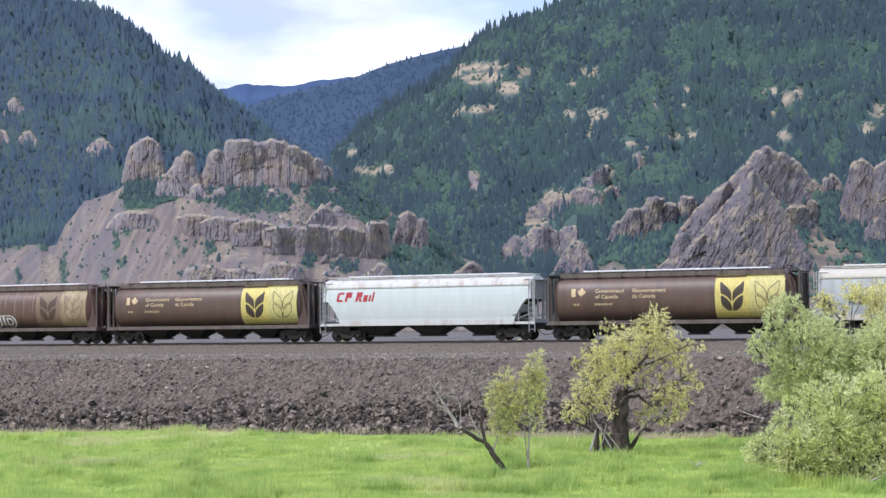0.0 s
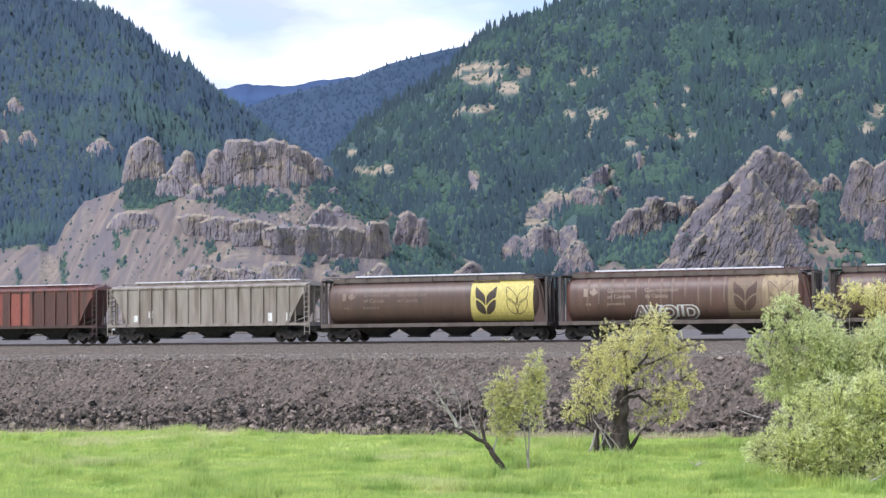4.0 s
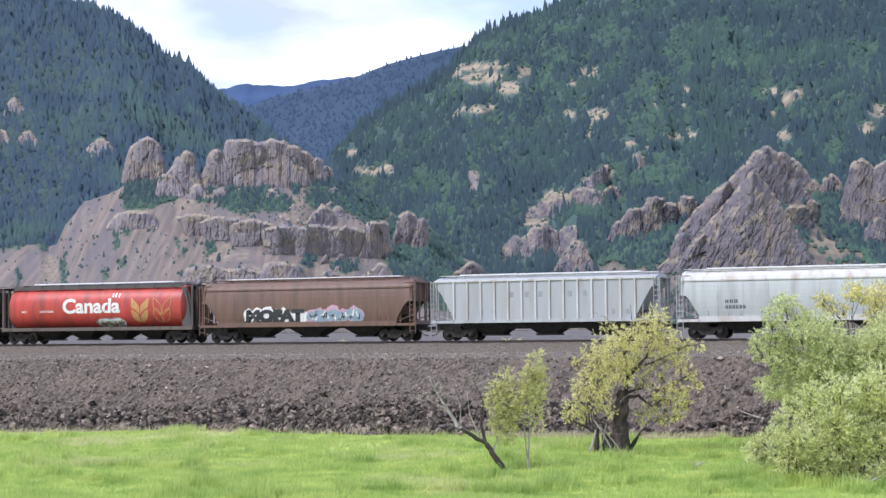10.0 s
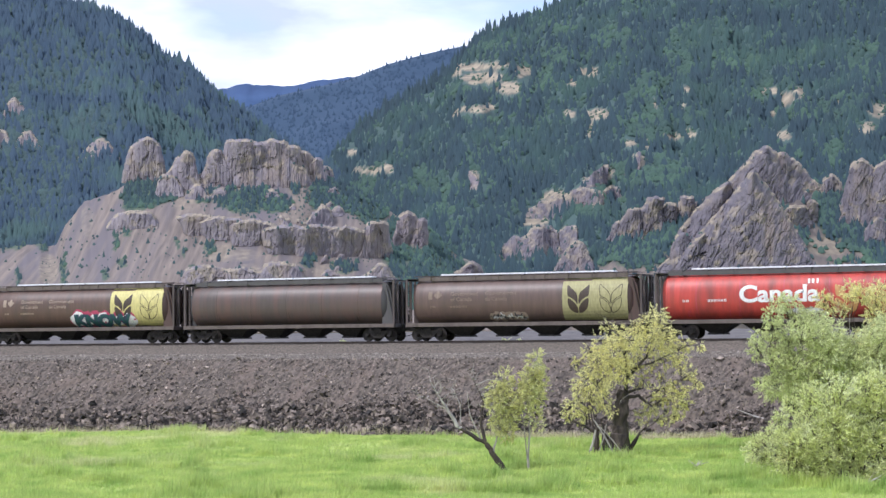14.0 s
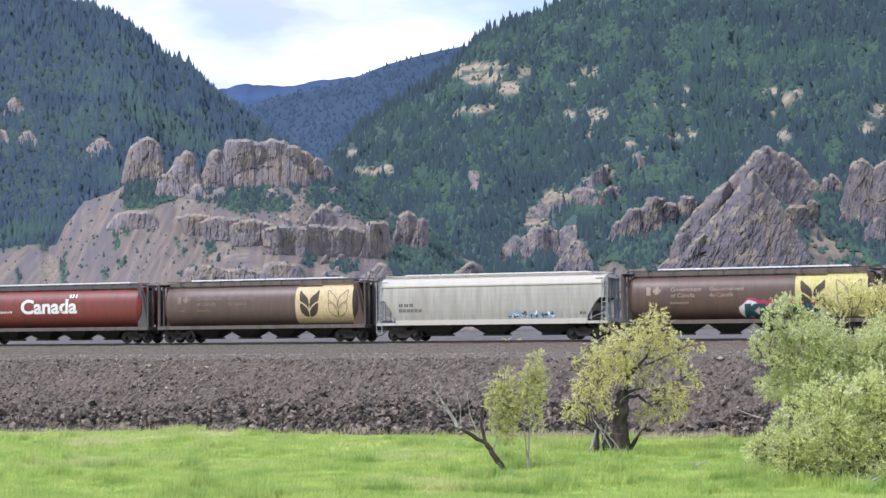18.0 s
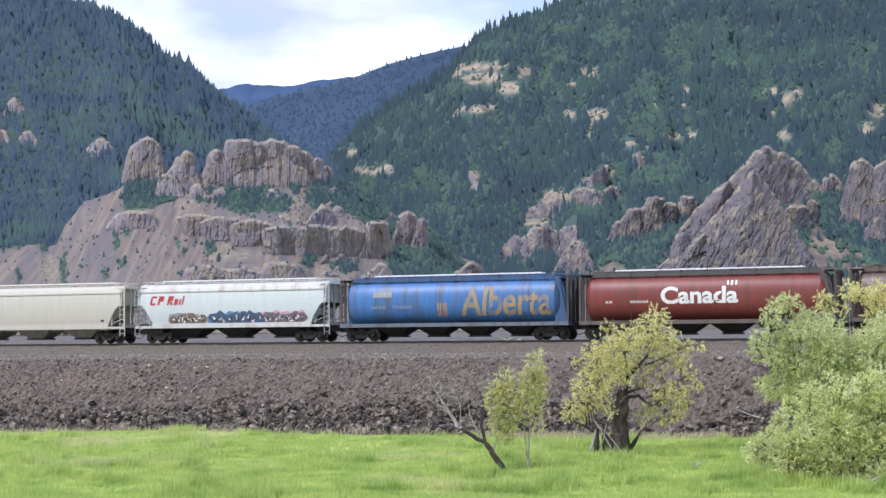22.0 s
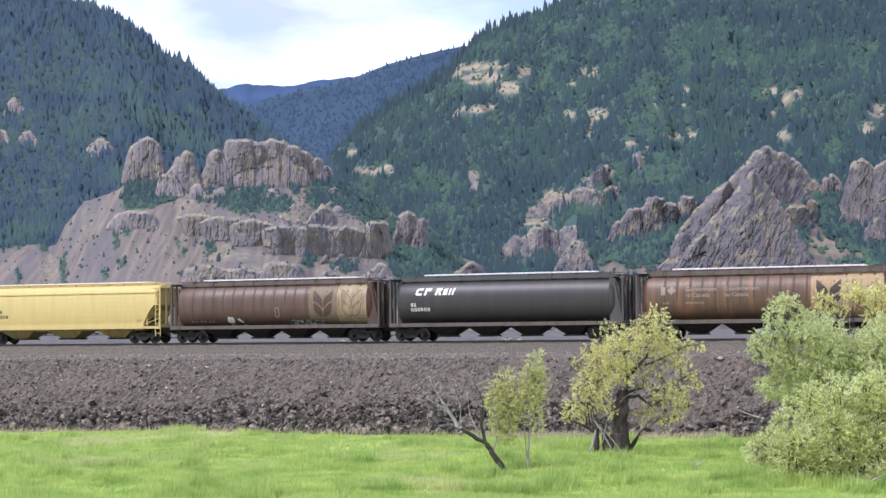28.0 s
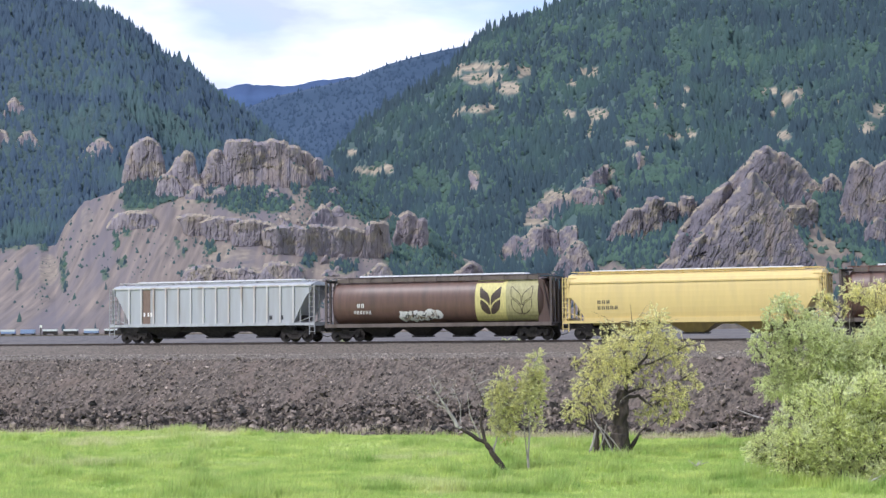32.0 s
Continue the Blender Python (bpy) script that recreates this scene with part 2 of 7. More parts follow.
# ---- hills ----
# A hill is a sheet over bearing and reach: (bearing, rise) of its crest, both as slopes times 1000 from the camera's stand,
# so that its crest keeps its bearing from the meadow. foot and crest are its reaches in metres.
DRY_LOW, DRY_HIGH = (0.19, 0.16, 0.12), (0.36, 0.30, 0.215)
# Blue distance haze is mixed into the wooded hills' colours, most in the far ones.
M_fir_hazed = mat("hazed_fir_needles", (0.0265, 0.052, 0.085), (0.039, 0.069, 0.102), 0.02, 0.9, bump=0, spots=(0.048, 0.09, 0.088), spot_scale=0.012, spot_range=(0.5, 0.62), island=0.06)
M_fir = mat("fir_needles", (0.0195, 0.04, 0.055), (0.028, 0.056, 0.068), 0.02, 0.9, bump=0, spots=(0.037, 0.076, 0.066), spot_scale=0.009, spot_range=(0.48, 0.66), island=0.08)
M_fir_far = mat("hazed_fir_needles_distant", (0.027, 0.055, 0.1), (0.033, 0.063, 0.11), 0.02, 0.95, bump=0, island=0.05)
M_ridge_far = mat("hazed_wooded_ridge", (0.04, 0.075, 0.17), (0.055, 0.10, 0.21), 0.02, 0.95, bump=0)
M_broad = mat("broadleaf_leaves", (0.032, 0.065, 0.059), (0.056, 0.107, 0.07), 0.02, 0.85, bump=0, island=0.1)
M_broad_dark = mat("dull_broadleaf_leaves", (0.032, 0.06, 0.066), (0.044, 0.08, 0.076), 0.02, 0.85, bump=0, island=0.1)
M_slope = mat("wooded_slope", (0.04, 0.074, 0.074), (0.056, 0.098, 0.086), 0.05, 0.95, bump=0.3, mask=(("bare", DRY_LOW, DRY_HIGH, 0.05, 1.0),))
M_slope_far = mat("hazed_wooded_slope", (0.027, 0.055, 0.1), (0.033, 0.063, 0.11), 0.03, 0.95, bump=0.3)
M_talus = mat("talus_scree", (0.12, 0.1, 0.094), (0.238, 0.192, 0.16), 0.3, 0.95, bump=0.5, bump_scale=0.5, stretch=(1, 0.07, 0.1), spots=(0.135, 0.118, 0.126), spot_scale=0.07, spot_range=(0.46, 0.62),
              mask=(("bare", (0.045, 0.075, 0.058), (0.08, 0.112, 0.072), 0.08, 1.0), ("dry", DRY_LOW, DRY_HIGH, 0.2, 1.0)))
M_cliff = mat("columnar_basalt", (0.14, 0.124, 0.146), (0.245, 0.216, 0.226), 0.35, 0.92, bump=0.6, bump_scale=0.6, stretch=(1, 0.3, 0.22), spots=(0.2, 0.165, 0.155), spot_scale=0.1, spot_range=(0.5, 0.66),
              mask=(("dry", DRY_LOW, DRY_HIGH, 0.25, 1.0),))
M_knob = mat("weathered_pink_rock", (0.14, 0.119, 0.13), (0.25, 0.212, 0.205), 0.35, 0.92, bump=0.6, bump_scale=0.6, stretch=(1, 0.4, 0.3), spots=(0.17, 0.145, 0.16), spot_scale=0.1, spot_range=(0.5, 0.66),
             mask=(("dry", DRY_LOW, DRY_HIGH, 0.25, 1.0),))
M_crag = mat("basalt_crag", (0.088, 0.079, 0.097), (0.16, 0.143, 0.159), 0.3, 0.92, bump=0.6, bump_scale=0.5, stretch=(1, 0.4, 0.3), spots=(0.165, 0.135, 0.125), spot_scale=0.08, spot_range=(0.5, 0.68),
             mask=(("dry", DRY_LOW, DRY_HIGH, 0.2, 1.0),))
M_cragfoot = mat("crag_slope_soil", (0.1, 0.086, 0.085), (0.19, 0.155, 0.13), 0.25, 0.95, bump=0.5, bump_scale=0.5, stretch=(1, 0.3, 0.3),
                 mask=(("bare", (0.045, 0.075, 0.058), (0.08, 0.112, 0.072), 0.08, 1.0), ("dry", DRY_LOW, DRY_HIGH, 0.2, 1.0)))


def slopes(pts):
    """Crest line given as bearings and rises in thousandths, read across by interpolation."""
    xs, ys = [p[0] for p in pts], [p[1] for p in pts]
    return lambda u: np.interp(u, xs, ys)


def hill_sheet(crest, foot_rise, foot, top, u0, u1, nu, nv, power, rough, seed, gully=0.0, back=0.25, crest_noise=0.0):
    """Points of a hill's sheet over bearing U and rise G; it falls away behind the crest."""
    u = np.linspace(u0, u1, nu)
    v = np.concatenate([np.linspace(0, 1, nv), 1 + np.linspace(0.02, back, 6)])
    U, W = np.meshgrid(u, v, indexing="ij")
    C = crest(U) + crest_noise * fbm(U / 5, U * 0, seed + 2, 4)
    Wc = np.clip(W, 0, 1)
    G = foot_rise + (C - foot_rise) * Wc ** power - np.clip(W - 1, 0, 1) * 260
    G = G + (fbm(U / 60, Wc * 5, seed, 5) * rough + gully * (np.hypot(fbm(U / 34 + Wc * 2.2, Wc * 1.1, seed + 9, 3), 0.07) - 0.05)) * (4 * Wc * (1 - Wc)) ** 0.6
    F = foot + (top - foot) * W
    F = F + 0.09 * (top - foot) * fbm(U / 60, Wc * 2, seed + 5, 4) * (1 - 0.5 * Wc) + 0.25 * fbm(U / 3, G / 13, seed + 3, 4, 0.6)
    X, Y = EYE.x + (SIDE.x * U / 1000 + FWD.x) * F, EYE.y + (SIDE.y * U / 1000 + FWD.y) * F
    Z = EYE.z + G / 1000 * F
    Z[:, 0] = -6.0
    return U, G, F, np.stack([X, Y, Z], -1)


def blobs(U, G, seed, rows, amp=3.2):
    """Uneven patches: (bearing, rise, half width, half height)."""
    warp, lift = fbm(U / 4, G / 2.5, seed, 5, 0.6) * amp, fbm(U / 4 + 40, G / 2.5, seed + 3, 5, 0.6) * amp * 0.7
    best = np.zeros_like(U)
    for bu, bg, wu, wg in rows:
        d = ((U + warp - bu) / wu) ** 2 + ((G + lift - bg) / wg) ** 2
        best = np.maximum(best, 1 - step(0.9, 1.5, d))
    return best


def clear_of(U, G, seed, rows, reach):
    """Where a tree of that height (in rise) would stand in or before one of the patches."""
    return np.maximum.reduce([blobs(U, G + k * reach, seed, rows) for k in (0.0, 0.35, 0.7)])


def under_rock(U, G, tables, reach):
    """1 where the ground is rock face or lies so close below one that a tree would hide it."""
    best = np.zeros_like(U)
    for ut, gt, uf, gf, wt, wf, d, p, lean in [row for table in tables for row in table]:
        s = np.clip((gt - G) / (gt - gf), 0, 1)
        inside = (np.abs(U - ut - (uf - ut) * s) < (wt + (wf - wt) * s) * 0.95) & (G < gt + 1) & (G > gf - reach)
        best = np.maximum(best, inside)
    return best


def flat_to_view(P):
    """Laid out to the right of and ahead of the camera's stand, so that the grain of scree and rock runs downhill."""
    dx, dy = P[..., 0] - EYE.x, P[..., 1] - EYE.y
    return np.stack([dx * SIDE.x + dy * SIDE.y, dx * FWD.x + dy * FWD.y, P[..., 2]], -1)


def give(ob, key, values):
    at = ob.data.attributes.new(key, "FLOAT", "POINT")
    at.data.foreach_set("value", np.asarray(values).ravel().astype(np.float32))


def hill(name, label, sheet, material, bare=None, dry=None):
    U, G, F, P = sheet
    ob = array_mesh(name, flat_to_view(P).reshape(-1, 3), grid_faces(*U.shape), material, True)
    ob.matrix_basis = pose(EYE.x, EYE.y, 0, 0, 0, math.degrees(TURN))
    for key, values in (("bare", bare), ("dry", dry)):
        if values is not None:
            give(ob, key, values)
    return tagged(ob, label, "hill", kind="structure")


def facets(X, Y, seed):
    """Broken stone: cells with flat, tilted faces. Gives their height and the distance to the crack between two."""
    ix, iy = np.floor(X), np.floor(Y)
    near, second, height = np.full(X.shape, 9.0), np.full(X.shape, 9.0), np.zeros(X.shape)
    for i in (-1, 0, 1):
        for j in (-1, 0, 1):
            cx, cy = ix + i, iy + j
            px, py = cx + lattice(cx, cy, seed), cy + lattice(cx, cy, seed + 1)
            d = np.hypot(X - px, Y - py)
            h = lattice(cx, cy, seed + 2) - 0.5 + (lattice(cx, cy, seed + 3) - 0.5) * 1.3 * (X - px) + (lattice(cx, cy, seed + 4) - 0.5) * 1.3 * (Y - py)
            closer = d < near
            second = np.where(closer, near, np.minimum(second, d))
            height, near = np.where(closer, h, height), np.where(closer, d, near)
    return height, second - near


def outcrop(name, label, sheet, row, material, seed, wide=1.6, tall=6.0, depth=2.4, tilt=0.0, fine=0.38):
    """A rock buttress that stands out of a hill: its head and foot as bearing and rise, its half widths, how far its middle stands out, how square it is and how it leans back."""
    ut, gt, uf, gf, wt, wf, d, p, lean = row
    u = np.arange(min(ut - wt, uf - wf) - 3, max(ut + wt, uf + wf) + 3, fine)
    g = np.arange(gf - 8, gt + 3.5, fine * 1.15)
    U, G = np.meshgrid(u, g, indexing="ij")
    SU, SG, SF, SP = sheet
    cols = np.clip(np.searchsorted(SU[:, 0], u), 0, len(SU) - 1)

    def reach(i, rises):
        gs = np.maximum.accumulate(SG[i, :-6])
        return np.interp(rises, gs, SF[i, :-6]) + np.maximum(0, rises - gs[-1]) * 9
    base = np.stack([reach(i, g) for i in cols])
    foot = np.array([reach(i, np.array([gf]))[0] for i in cols])[:, None]
    wu = U + 1.5 * fbm(U / 6, G / 9, seed + 1, 4)
    wg = G + 1.6 * fbm(U / 4, G / 8, seed + 2, 4)
    s = np.clip((gt - wg) / (gt - gf), 0, 1.25)
    r = np.abs(wu - ut - (uf - ut) * s) / (wt + (wf - wt) * s)
    # a rounded head, and a foot that runs out into the slope
    head = wg + (0.16 if p > 2.9 else 0.45) * wt * np.minimum(np.abs(wu - ut) / wt, 1.6) ** 2 - gt + 1.0
    F = foot + lean * (wg - gf) - d * (1 - np.minimum(r, 1) ** p) * (1 - np.minimum(s, 1)) + np.maximum(0, r - 1) * (wt + wf) * 2 + np.maximum(0, head) * 7 + np.maximum(0, gf - wg) * 1.5
    sway = U - tilt * G + 1.2 * fbm(U / 9, G / 12, seed + 5, 3)
    h1, c1 = facets(sway / wide, G / (wide * tall) + 0.3 * fbm(U / 3, U * 0, seed + 6, 3), seed + 11)
    h2, c2 = facets(sway / (wide * 3.1) + 5, G / (wide * 6.5), seed + 21)
    h3, c3 = facets(sway / (wide * 0.6), G / (wide * 1.7), seed + 31)
    rift = np.abs(fbm(sway / 7, G / (6 + 2 * tall), seed + 41, 3))
    F = F - depth * (0.45 * h1 + 0.75 * h2 + 0.24 * h3) + depth * (0.3 * np.exp(-c1 / 0.1) + 0.35 * np.exp(-rift / 0.04)) - 1.5 * fbm(U / 7, G / 9, seed + 8, 5, 0.62)
    F = np.minimum(F, base + 12)
    shown = (F < base + 6) & (r < 1.1) & (head < 1.3)
    X, Y = EYE.x + (SIDE.x * U / 1000 + FWD.x) * F, EYE.y + (SIDE.y * U / 1000 + FWD.y) * F
    P = np.stack([X, Y, EYE.z + G / 1000 * F], -1)
    faces = grid_faces(*U.shape)
    faces = faces[shown.ravel()[faces].any(1)]
    used, back = np.unique(faces, return_inverse=True)
    ob = array_mesh(name, flat_to_view(P).reshape(-1, 3)[used], back.reshape(faces.shape), material)
    ob.matrix_basis = pose(EYE.x, EYE.y, 0, 0, 0, math.degrees(TURN))
    # dry grass and dust lie where the rock is flat enough to hold them
    lay = np.gradient(F, fine * 1.15, axis=1)
    for k in range(2):
        lay[1:-1, 1:-1] = (lay[1:-1, 1:-1] + lay[:-2, 1:-1] + lay[2:, 1:-1] + lay[1:-1, :-2] + lay[1:-1, 2:]) / 5
    dry = step(1.0, 3.2, lay - 0.85 * lean) * step(-0.25, 0.15, fbm(U / 4, G / 3, seed + 9, 4)) + 0.5 * step(0.1, 0.35, fbm((U - 0.5 * G) / 5, (G + 0.4 * U) / 5, seed + 10, 4))
    give(ob, "dry", np.clip(dry, 0, 0.9).ravel()[used])
    LEDGE_SPOTS.append(P[shown & (lay > 1.4 + 0.8 * lean) & (F < base + 2)][::3])
    return tagged(ob, label, "rock", "basalt outcrops")


LEDGE_SPOTS = []


def crown_shape(rings, sides, top, low):
    """A closed crown of ragged rings (height, radius, odd radius share) with a tip above and a hidden tip below."""
    V, F = [], []
    for k, (z, r, odd) in enumerate(rings):
        for s in range(sides):
            a = 2 * math.pi * (s + 0.5 * k) / sides
            q = r * (odd if (s + k) % 2 else 1.0)
            V.append((q * math.cos(a), q * math.sin(a), z + (0.06 if (s + k) % 2 else 0)))
    n = len(rings)
    V += [(0.02, 0, top), (0, 0, low)]
    for s in range(sides):
        t = (s + 1) % sides
        for k in range(n - 1):
            a, b = k * sides, (k + 1) * sides
            F += [(a + s, a + t, b + s), (a + t, b + t, b + s)]
        F += [((n - 1) * sides + s, (n - 1) * sides + t, n * sides), (t, s, n * sides + 1)]
    return np.array(V), np.array(F)


def scatter(name, label, shape, places, heights, widths, material, rng, jitter=0.16):
    """Many copies of one shape, joined, each turned, scaled and roughened."""
    V, F = shape
    n, k = len(places), len(V)
    turn = rng.uniform(0, 2 * math.pi, n)
    c, s = np.cos(turn)[:, None], np.sin(turn)[:, None]
    J = 1 + rng.uniform(-jitter, jitter, (n, k)) * 2
    x, y = V[None, :, 0] * J, V[None, :, 1] * J
    P = np.stack([(c * x - s * y) * widths[:, None], (s * x + c * y) * widths[:, None],
                  V[None, :, 2] * heights[:, None] * (1 + rng.uniform(-jitter, jitter, (n, k)) * 0.5)], -1) + places[:, None, :]
    T = F[None] + (np.arange(n) * k)[:, None, None]
    ob = array_mesh(name, P.reshape(-1, 3), T.reshape(-1, F.shape[1]), material, True)
    # needles and leaves scatter light all round: soft normals, mostly those of the crown's outline
    out = np.stack([c * x - s * y, s * x + c * y, np.broadcast_to(0.05 + 0 * x, x.shape)], -1)
    out /= np.linalg.norm(out, axis=-1, keepdims=True)
    N = 0.3 * out + np.array((-FWD.x * 0.5, -FWD.y * 0.5, 0.7)) + 0.5 * (V[None, :, 2:3] - 0.4) * np.array((0, 0, 1.0))
    N /= np.linalg.norm(N, axis=-1, keepdims=True)
    ob.data.normals_split_custom_set_from_vertices(N.reshape(-1, 3).tolist())
    return tagged(ob, label, "forest", kind="stuff")


def pick(rng, sheet, count, weight):
    """Random places on a sheet, more where the weight is larger."""
    U, G, F, P = sheet
    w = weight.copy()
    w[:, -4:] = 0
    w = w[:-1, :-1].ravel()
    idx = rng.choice(len(w), count, p=w / w.sum())
    i, j = np.unravel_index(idx, (U.shape[0] - 1, U.shape[1] - 1))
    a, b = rng.uniform(0, 1, (count, 1)), rng.uniform(0, 1, (count, 1))
    return (P[i, j] * (1 - a) + P[i + 1, j] * a) * (1 - b) + (P[i, j + 1] * (1 - a) + P[i + 1, j + 1] * a) * b


def view_area(sheet):
    """How large each cell of the sheet looks from the meadow, so that woods look evenly dense."""
    U, G, F, P = sheet
    return np.abs(np.gradient(G, axis=1)) * np.abs(np.gradient(U, axis=0)) + 0.02


LEFT_CREST = slopes([(-330, 232), (-258, 216), (-215, 196), (-203, 194), (-187, 186), (-172, 175), (-163, 165), (-149, 158), (-136, 145), (-120, 134), (-106, 120), (-88, 108), (-60, 96), (-30, 80)])
RIGHT_CREST = slopes([(-78, 78), (-60, 108), (-48, 122), (-28, 135), (-8, 145), (5, 154.5), (12, 165), (22, 174), (38, 184), (58, 190), (72, 196), (110, 214), (180, 236), (340, 260)])
MID_CREST = slopes([(-135, 126), (-117, 134), (-95, 142), (-54, 151), (-31, 160), (-8, 166), (12, 170), (60, 174)])
FAR_CREST = slopes([(-150, 138), (-137, 145), (-113, 149), (-94, 147), (-70, 151), (-54, 152), (-30, 154), (20, 150)])
FORE_CREST = slopes([(-330, 58), (-259, 54), (-239, 56), (-226, 55), (-221, 67), (-210, 80), (-190, 87), (-180, 94), (-160, 95), (-140, 96), (-120, 101), (-95, 102), (-80, 98), (-66, 92), (-50, 86), (-36, 76), (-26, 70), (-11, 66), (-4, 58), (10, 46), (40, 34)])
PEAK_CREST = slopes([(60, 8), (82, 30), (94, 46), (105, 59), (118, 66), (131, 71), (145, 75), (155, 80), (165, 84), (175, 93), (187, 103), (200, 100), (212, 92), (222, 86), (232, 85), (245, 92), (259, 94), (340, 90)])
# rock buttresses: head (bearing, rise), foot, half widths at both, metres that it stands out, squareness, lean
CASTLE_WEST = ((-173.6, 117.6, -174.6, 92, 6.6, 12.5, 9, 2.6, 0.35), (-149.6, 108.8, -154.5, 86.8, 3, 12.5, 7, 2, 0.5), (-132.4, 110.9, -132.1, 89, 2.3, 10.9, 8, 1.8, 0.4))
CASTLE_EAST = ((-117.9, 116.4, -118.2, 90.5, 8, 12, 9, 4, 0.3),
          (-108.3, 114.5, -106.6, 91, 3.6, 6.6, 8, 4, 0.3), (-99, 116, -96, 91, 7.5, 13, 9, 3.2, 0.5), (-89, 113.2, -87.5, 91, 5, 10, 9, 2.4, 0.6), (-81, 109, -81.4, 92.5, 4, 9, 8, 2.2, 0.7), (-74, 104.6, -76, 91, 2.6, 9, 6, 2, 0.8), (-68, 99.6, -70.5, 93.5, 2, 6, 4, 2, 0.9), (-103, 113.5, -99, 88, 12, 24, 5, 2.2, 0.7),
          (-160.7, 96, -160.4, 82.7, 4.6, 8.6, 4, 2, 0.8), (-144, 90.2, -143.2, 81.2, 3.3, 7.9, 3, 2, 1),)
CASTLE = CASTLE_WEST + CASTLE_EAST
BAND = ((-146.4, 72.9, -138.2, 59.7, 9, 11, 5, 3, 0.4), (-129.8, 70.4, -125.6, 56.6, 11.5, 12, 5, 4, 0.4), (-111.3, 68.6, -109.7, 53.4, 12, 13, 6, 4, 0.4), (-92.4, 65.8, -89.8, 48.3, 12.5, 13, 6, 4, 0.3),
        (-75.5, 65.3, -73.9, 47.1, 11.5, 12, 6, 5, 0.3), (-57, 64.2, -56.8, 46.6, 11, 11.5, 6, 5, 0.3), (-37.8, 67.3, -39.6, 45.5, 5.3, 8.6, 7, 3, 0.4), (-69.4, 76.3, -72.5, 64.3, 3.3, 8.6, 4, 2, 0.8),
        (-180.1, 74.6, -181.3, 64, 9.9, 15.2, 5, 3, 0.7),)
LOW_BAND = ((-137.9, 42, -137.1, 30, 12, 16, 4, 3, 0.8), (-116.8, 40.8, -114.6, 29.6, 12, 16, 4, 3, 0.8), (-95.1, 44, -93.5, 30.4, 8, 14, 4, 3, 0.9), (-36.9, 42, -38.7, 29.3, 5, 12, 4, 2, 0.9),)
DALE = ((-20.7, 72.8, -19.8, 52.3, 4, 9.9, 7, 2, 0.6), (-12.1, 68.9, -13.9, 51, 2.6, 5.3, 5, 2, 0.7), (16.6, 43.3, 15.4, 28.8, 4.6, 12.5, 7, 2, 0.6), (17.5, 95.7, 18.2, 85.8, 1.6, 4, 4, 2, 4.5),)
KNOBS = ((-200.4, 117.5, -200.8, 103.3, 2.2, 14, 5, 1.5, 3.4), (-250.7, 141.6, -249.7, 127.4, 2.0, 10, 4, 1.6, 3.3), (-243.3, 122.4, -243.7, 108.9, 2.6, 10.2, 4, 1.6, 3.3), (-258.6, 123, -259.6, 109.7, 2.4, 6.9, 4, 1.6, 3.3),)
WALL = ((58.7, 64.6, 53.2, 44, 6.4, 15, 4.2, 2.5, 3.6), (42.2, 57.5, 40, 44, 3.2, 9, 3.6, 2, 3.6), (78.6, 54.5, 75.4, 32, 4.0, 14, 4.8, 2, 3.0), (75.2, 63, 66.4, 48, 2.4, 11, 3.6, 1.6, 5.0),
        (83.7, 85, 82.4, 74, 7.2, 11, 3.0, 4, 2.4), (99.3, 86, 97.6, 78, 3.2, 7, 2.4, 3, 3.0), (66.2, 82, 58.6, 68, 3.2, 12, 2.4, 2, 5.5), (96.2, 99.5, 88.7, 86, 1.6, 7, 2.4, 1.6, 5.5),
        (115.4, 106.3, 111.1, 94, 1.3, 4, 1.8, 1.6, 5.5),)
CRAG = ((189.6, 109.4, 187.6, 75.4, 2.6, 31, 16, 1.7, 0.75), (200.2, 105.4, 204.5, 79.5, 2.6, 19.8, 10, 1.6, 0.8), (182.7, 94.3, 176.4, 36.3, 2.3, 42.2, 24, 1.5, 0.85), (166.4, 88.5, 149.3, 52.5, 2.6, 17.2, 12, 1.6, 0.9),
        (152.6, 57.9, 136.1, 35.2, 2.3, 14.5, 10, 1.6, 0.9), (187.6, 86, 194.2, 59.6, 3.3, 11.9, 8, 1.8, 0.8), (185, 57.5, 183.7, 34.3, 1.6, 11.9, 7, 1.5, 0.8), (159.8, 68.5, 150.6, 39.3, 2, 7.9, 6, 1.5, 0.9),
        (207.5, 74.3, 205.1, 60.3, 5.9, 10.6, 6, 4, 0.5), (216.7, 77, 215.4, 63.1, 2.3, 4.6, 5, 3, 0.5), (203.5, 53, 202.1, 34.5, 2.6, 13.2, 5, 1.8, 1),)
RIBS = ((124.8, 79.5, 118.2, 57.5, 4.3, 9.2, 9, 3, 0.4), (112.2, 73.4, 108.3, 54.8, 4, 8.6, 7, 3, 0.4), (133.4, 76.2, 130.8, 62.3, 3.6, 5.9, 6, 3, 0.4), (143, 80.3, 142, 66.4, 3.3, 5.3, 7, 3, 0.4),
        (103, 65.3, 101.1, 55.4, 2, 4.6, 5, 2, 0.6), (266.4, 102, 266.3, 60, 12, 25, 10, 2.5, 0.6), (246, 101, 246, 62, 5, 16, 9, 2.2, 0.6), (228, 92.4, 228, 80.4, 3, 7.9, 5, 2, 0.7),
        (255.1, 66.8, 255, 50.2, 4.6, 9.9, 5, 2.5, 0.7), (140, 59.1, 137.4, 35.9, 2.6, 7.3, 6, 1.6, 0.8),)
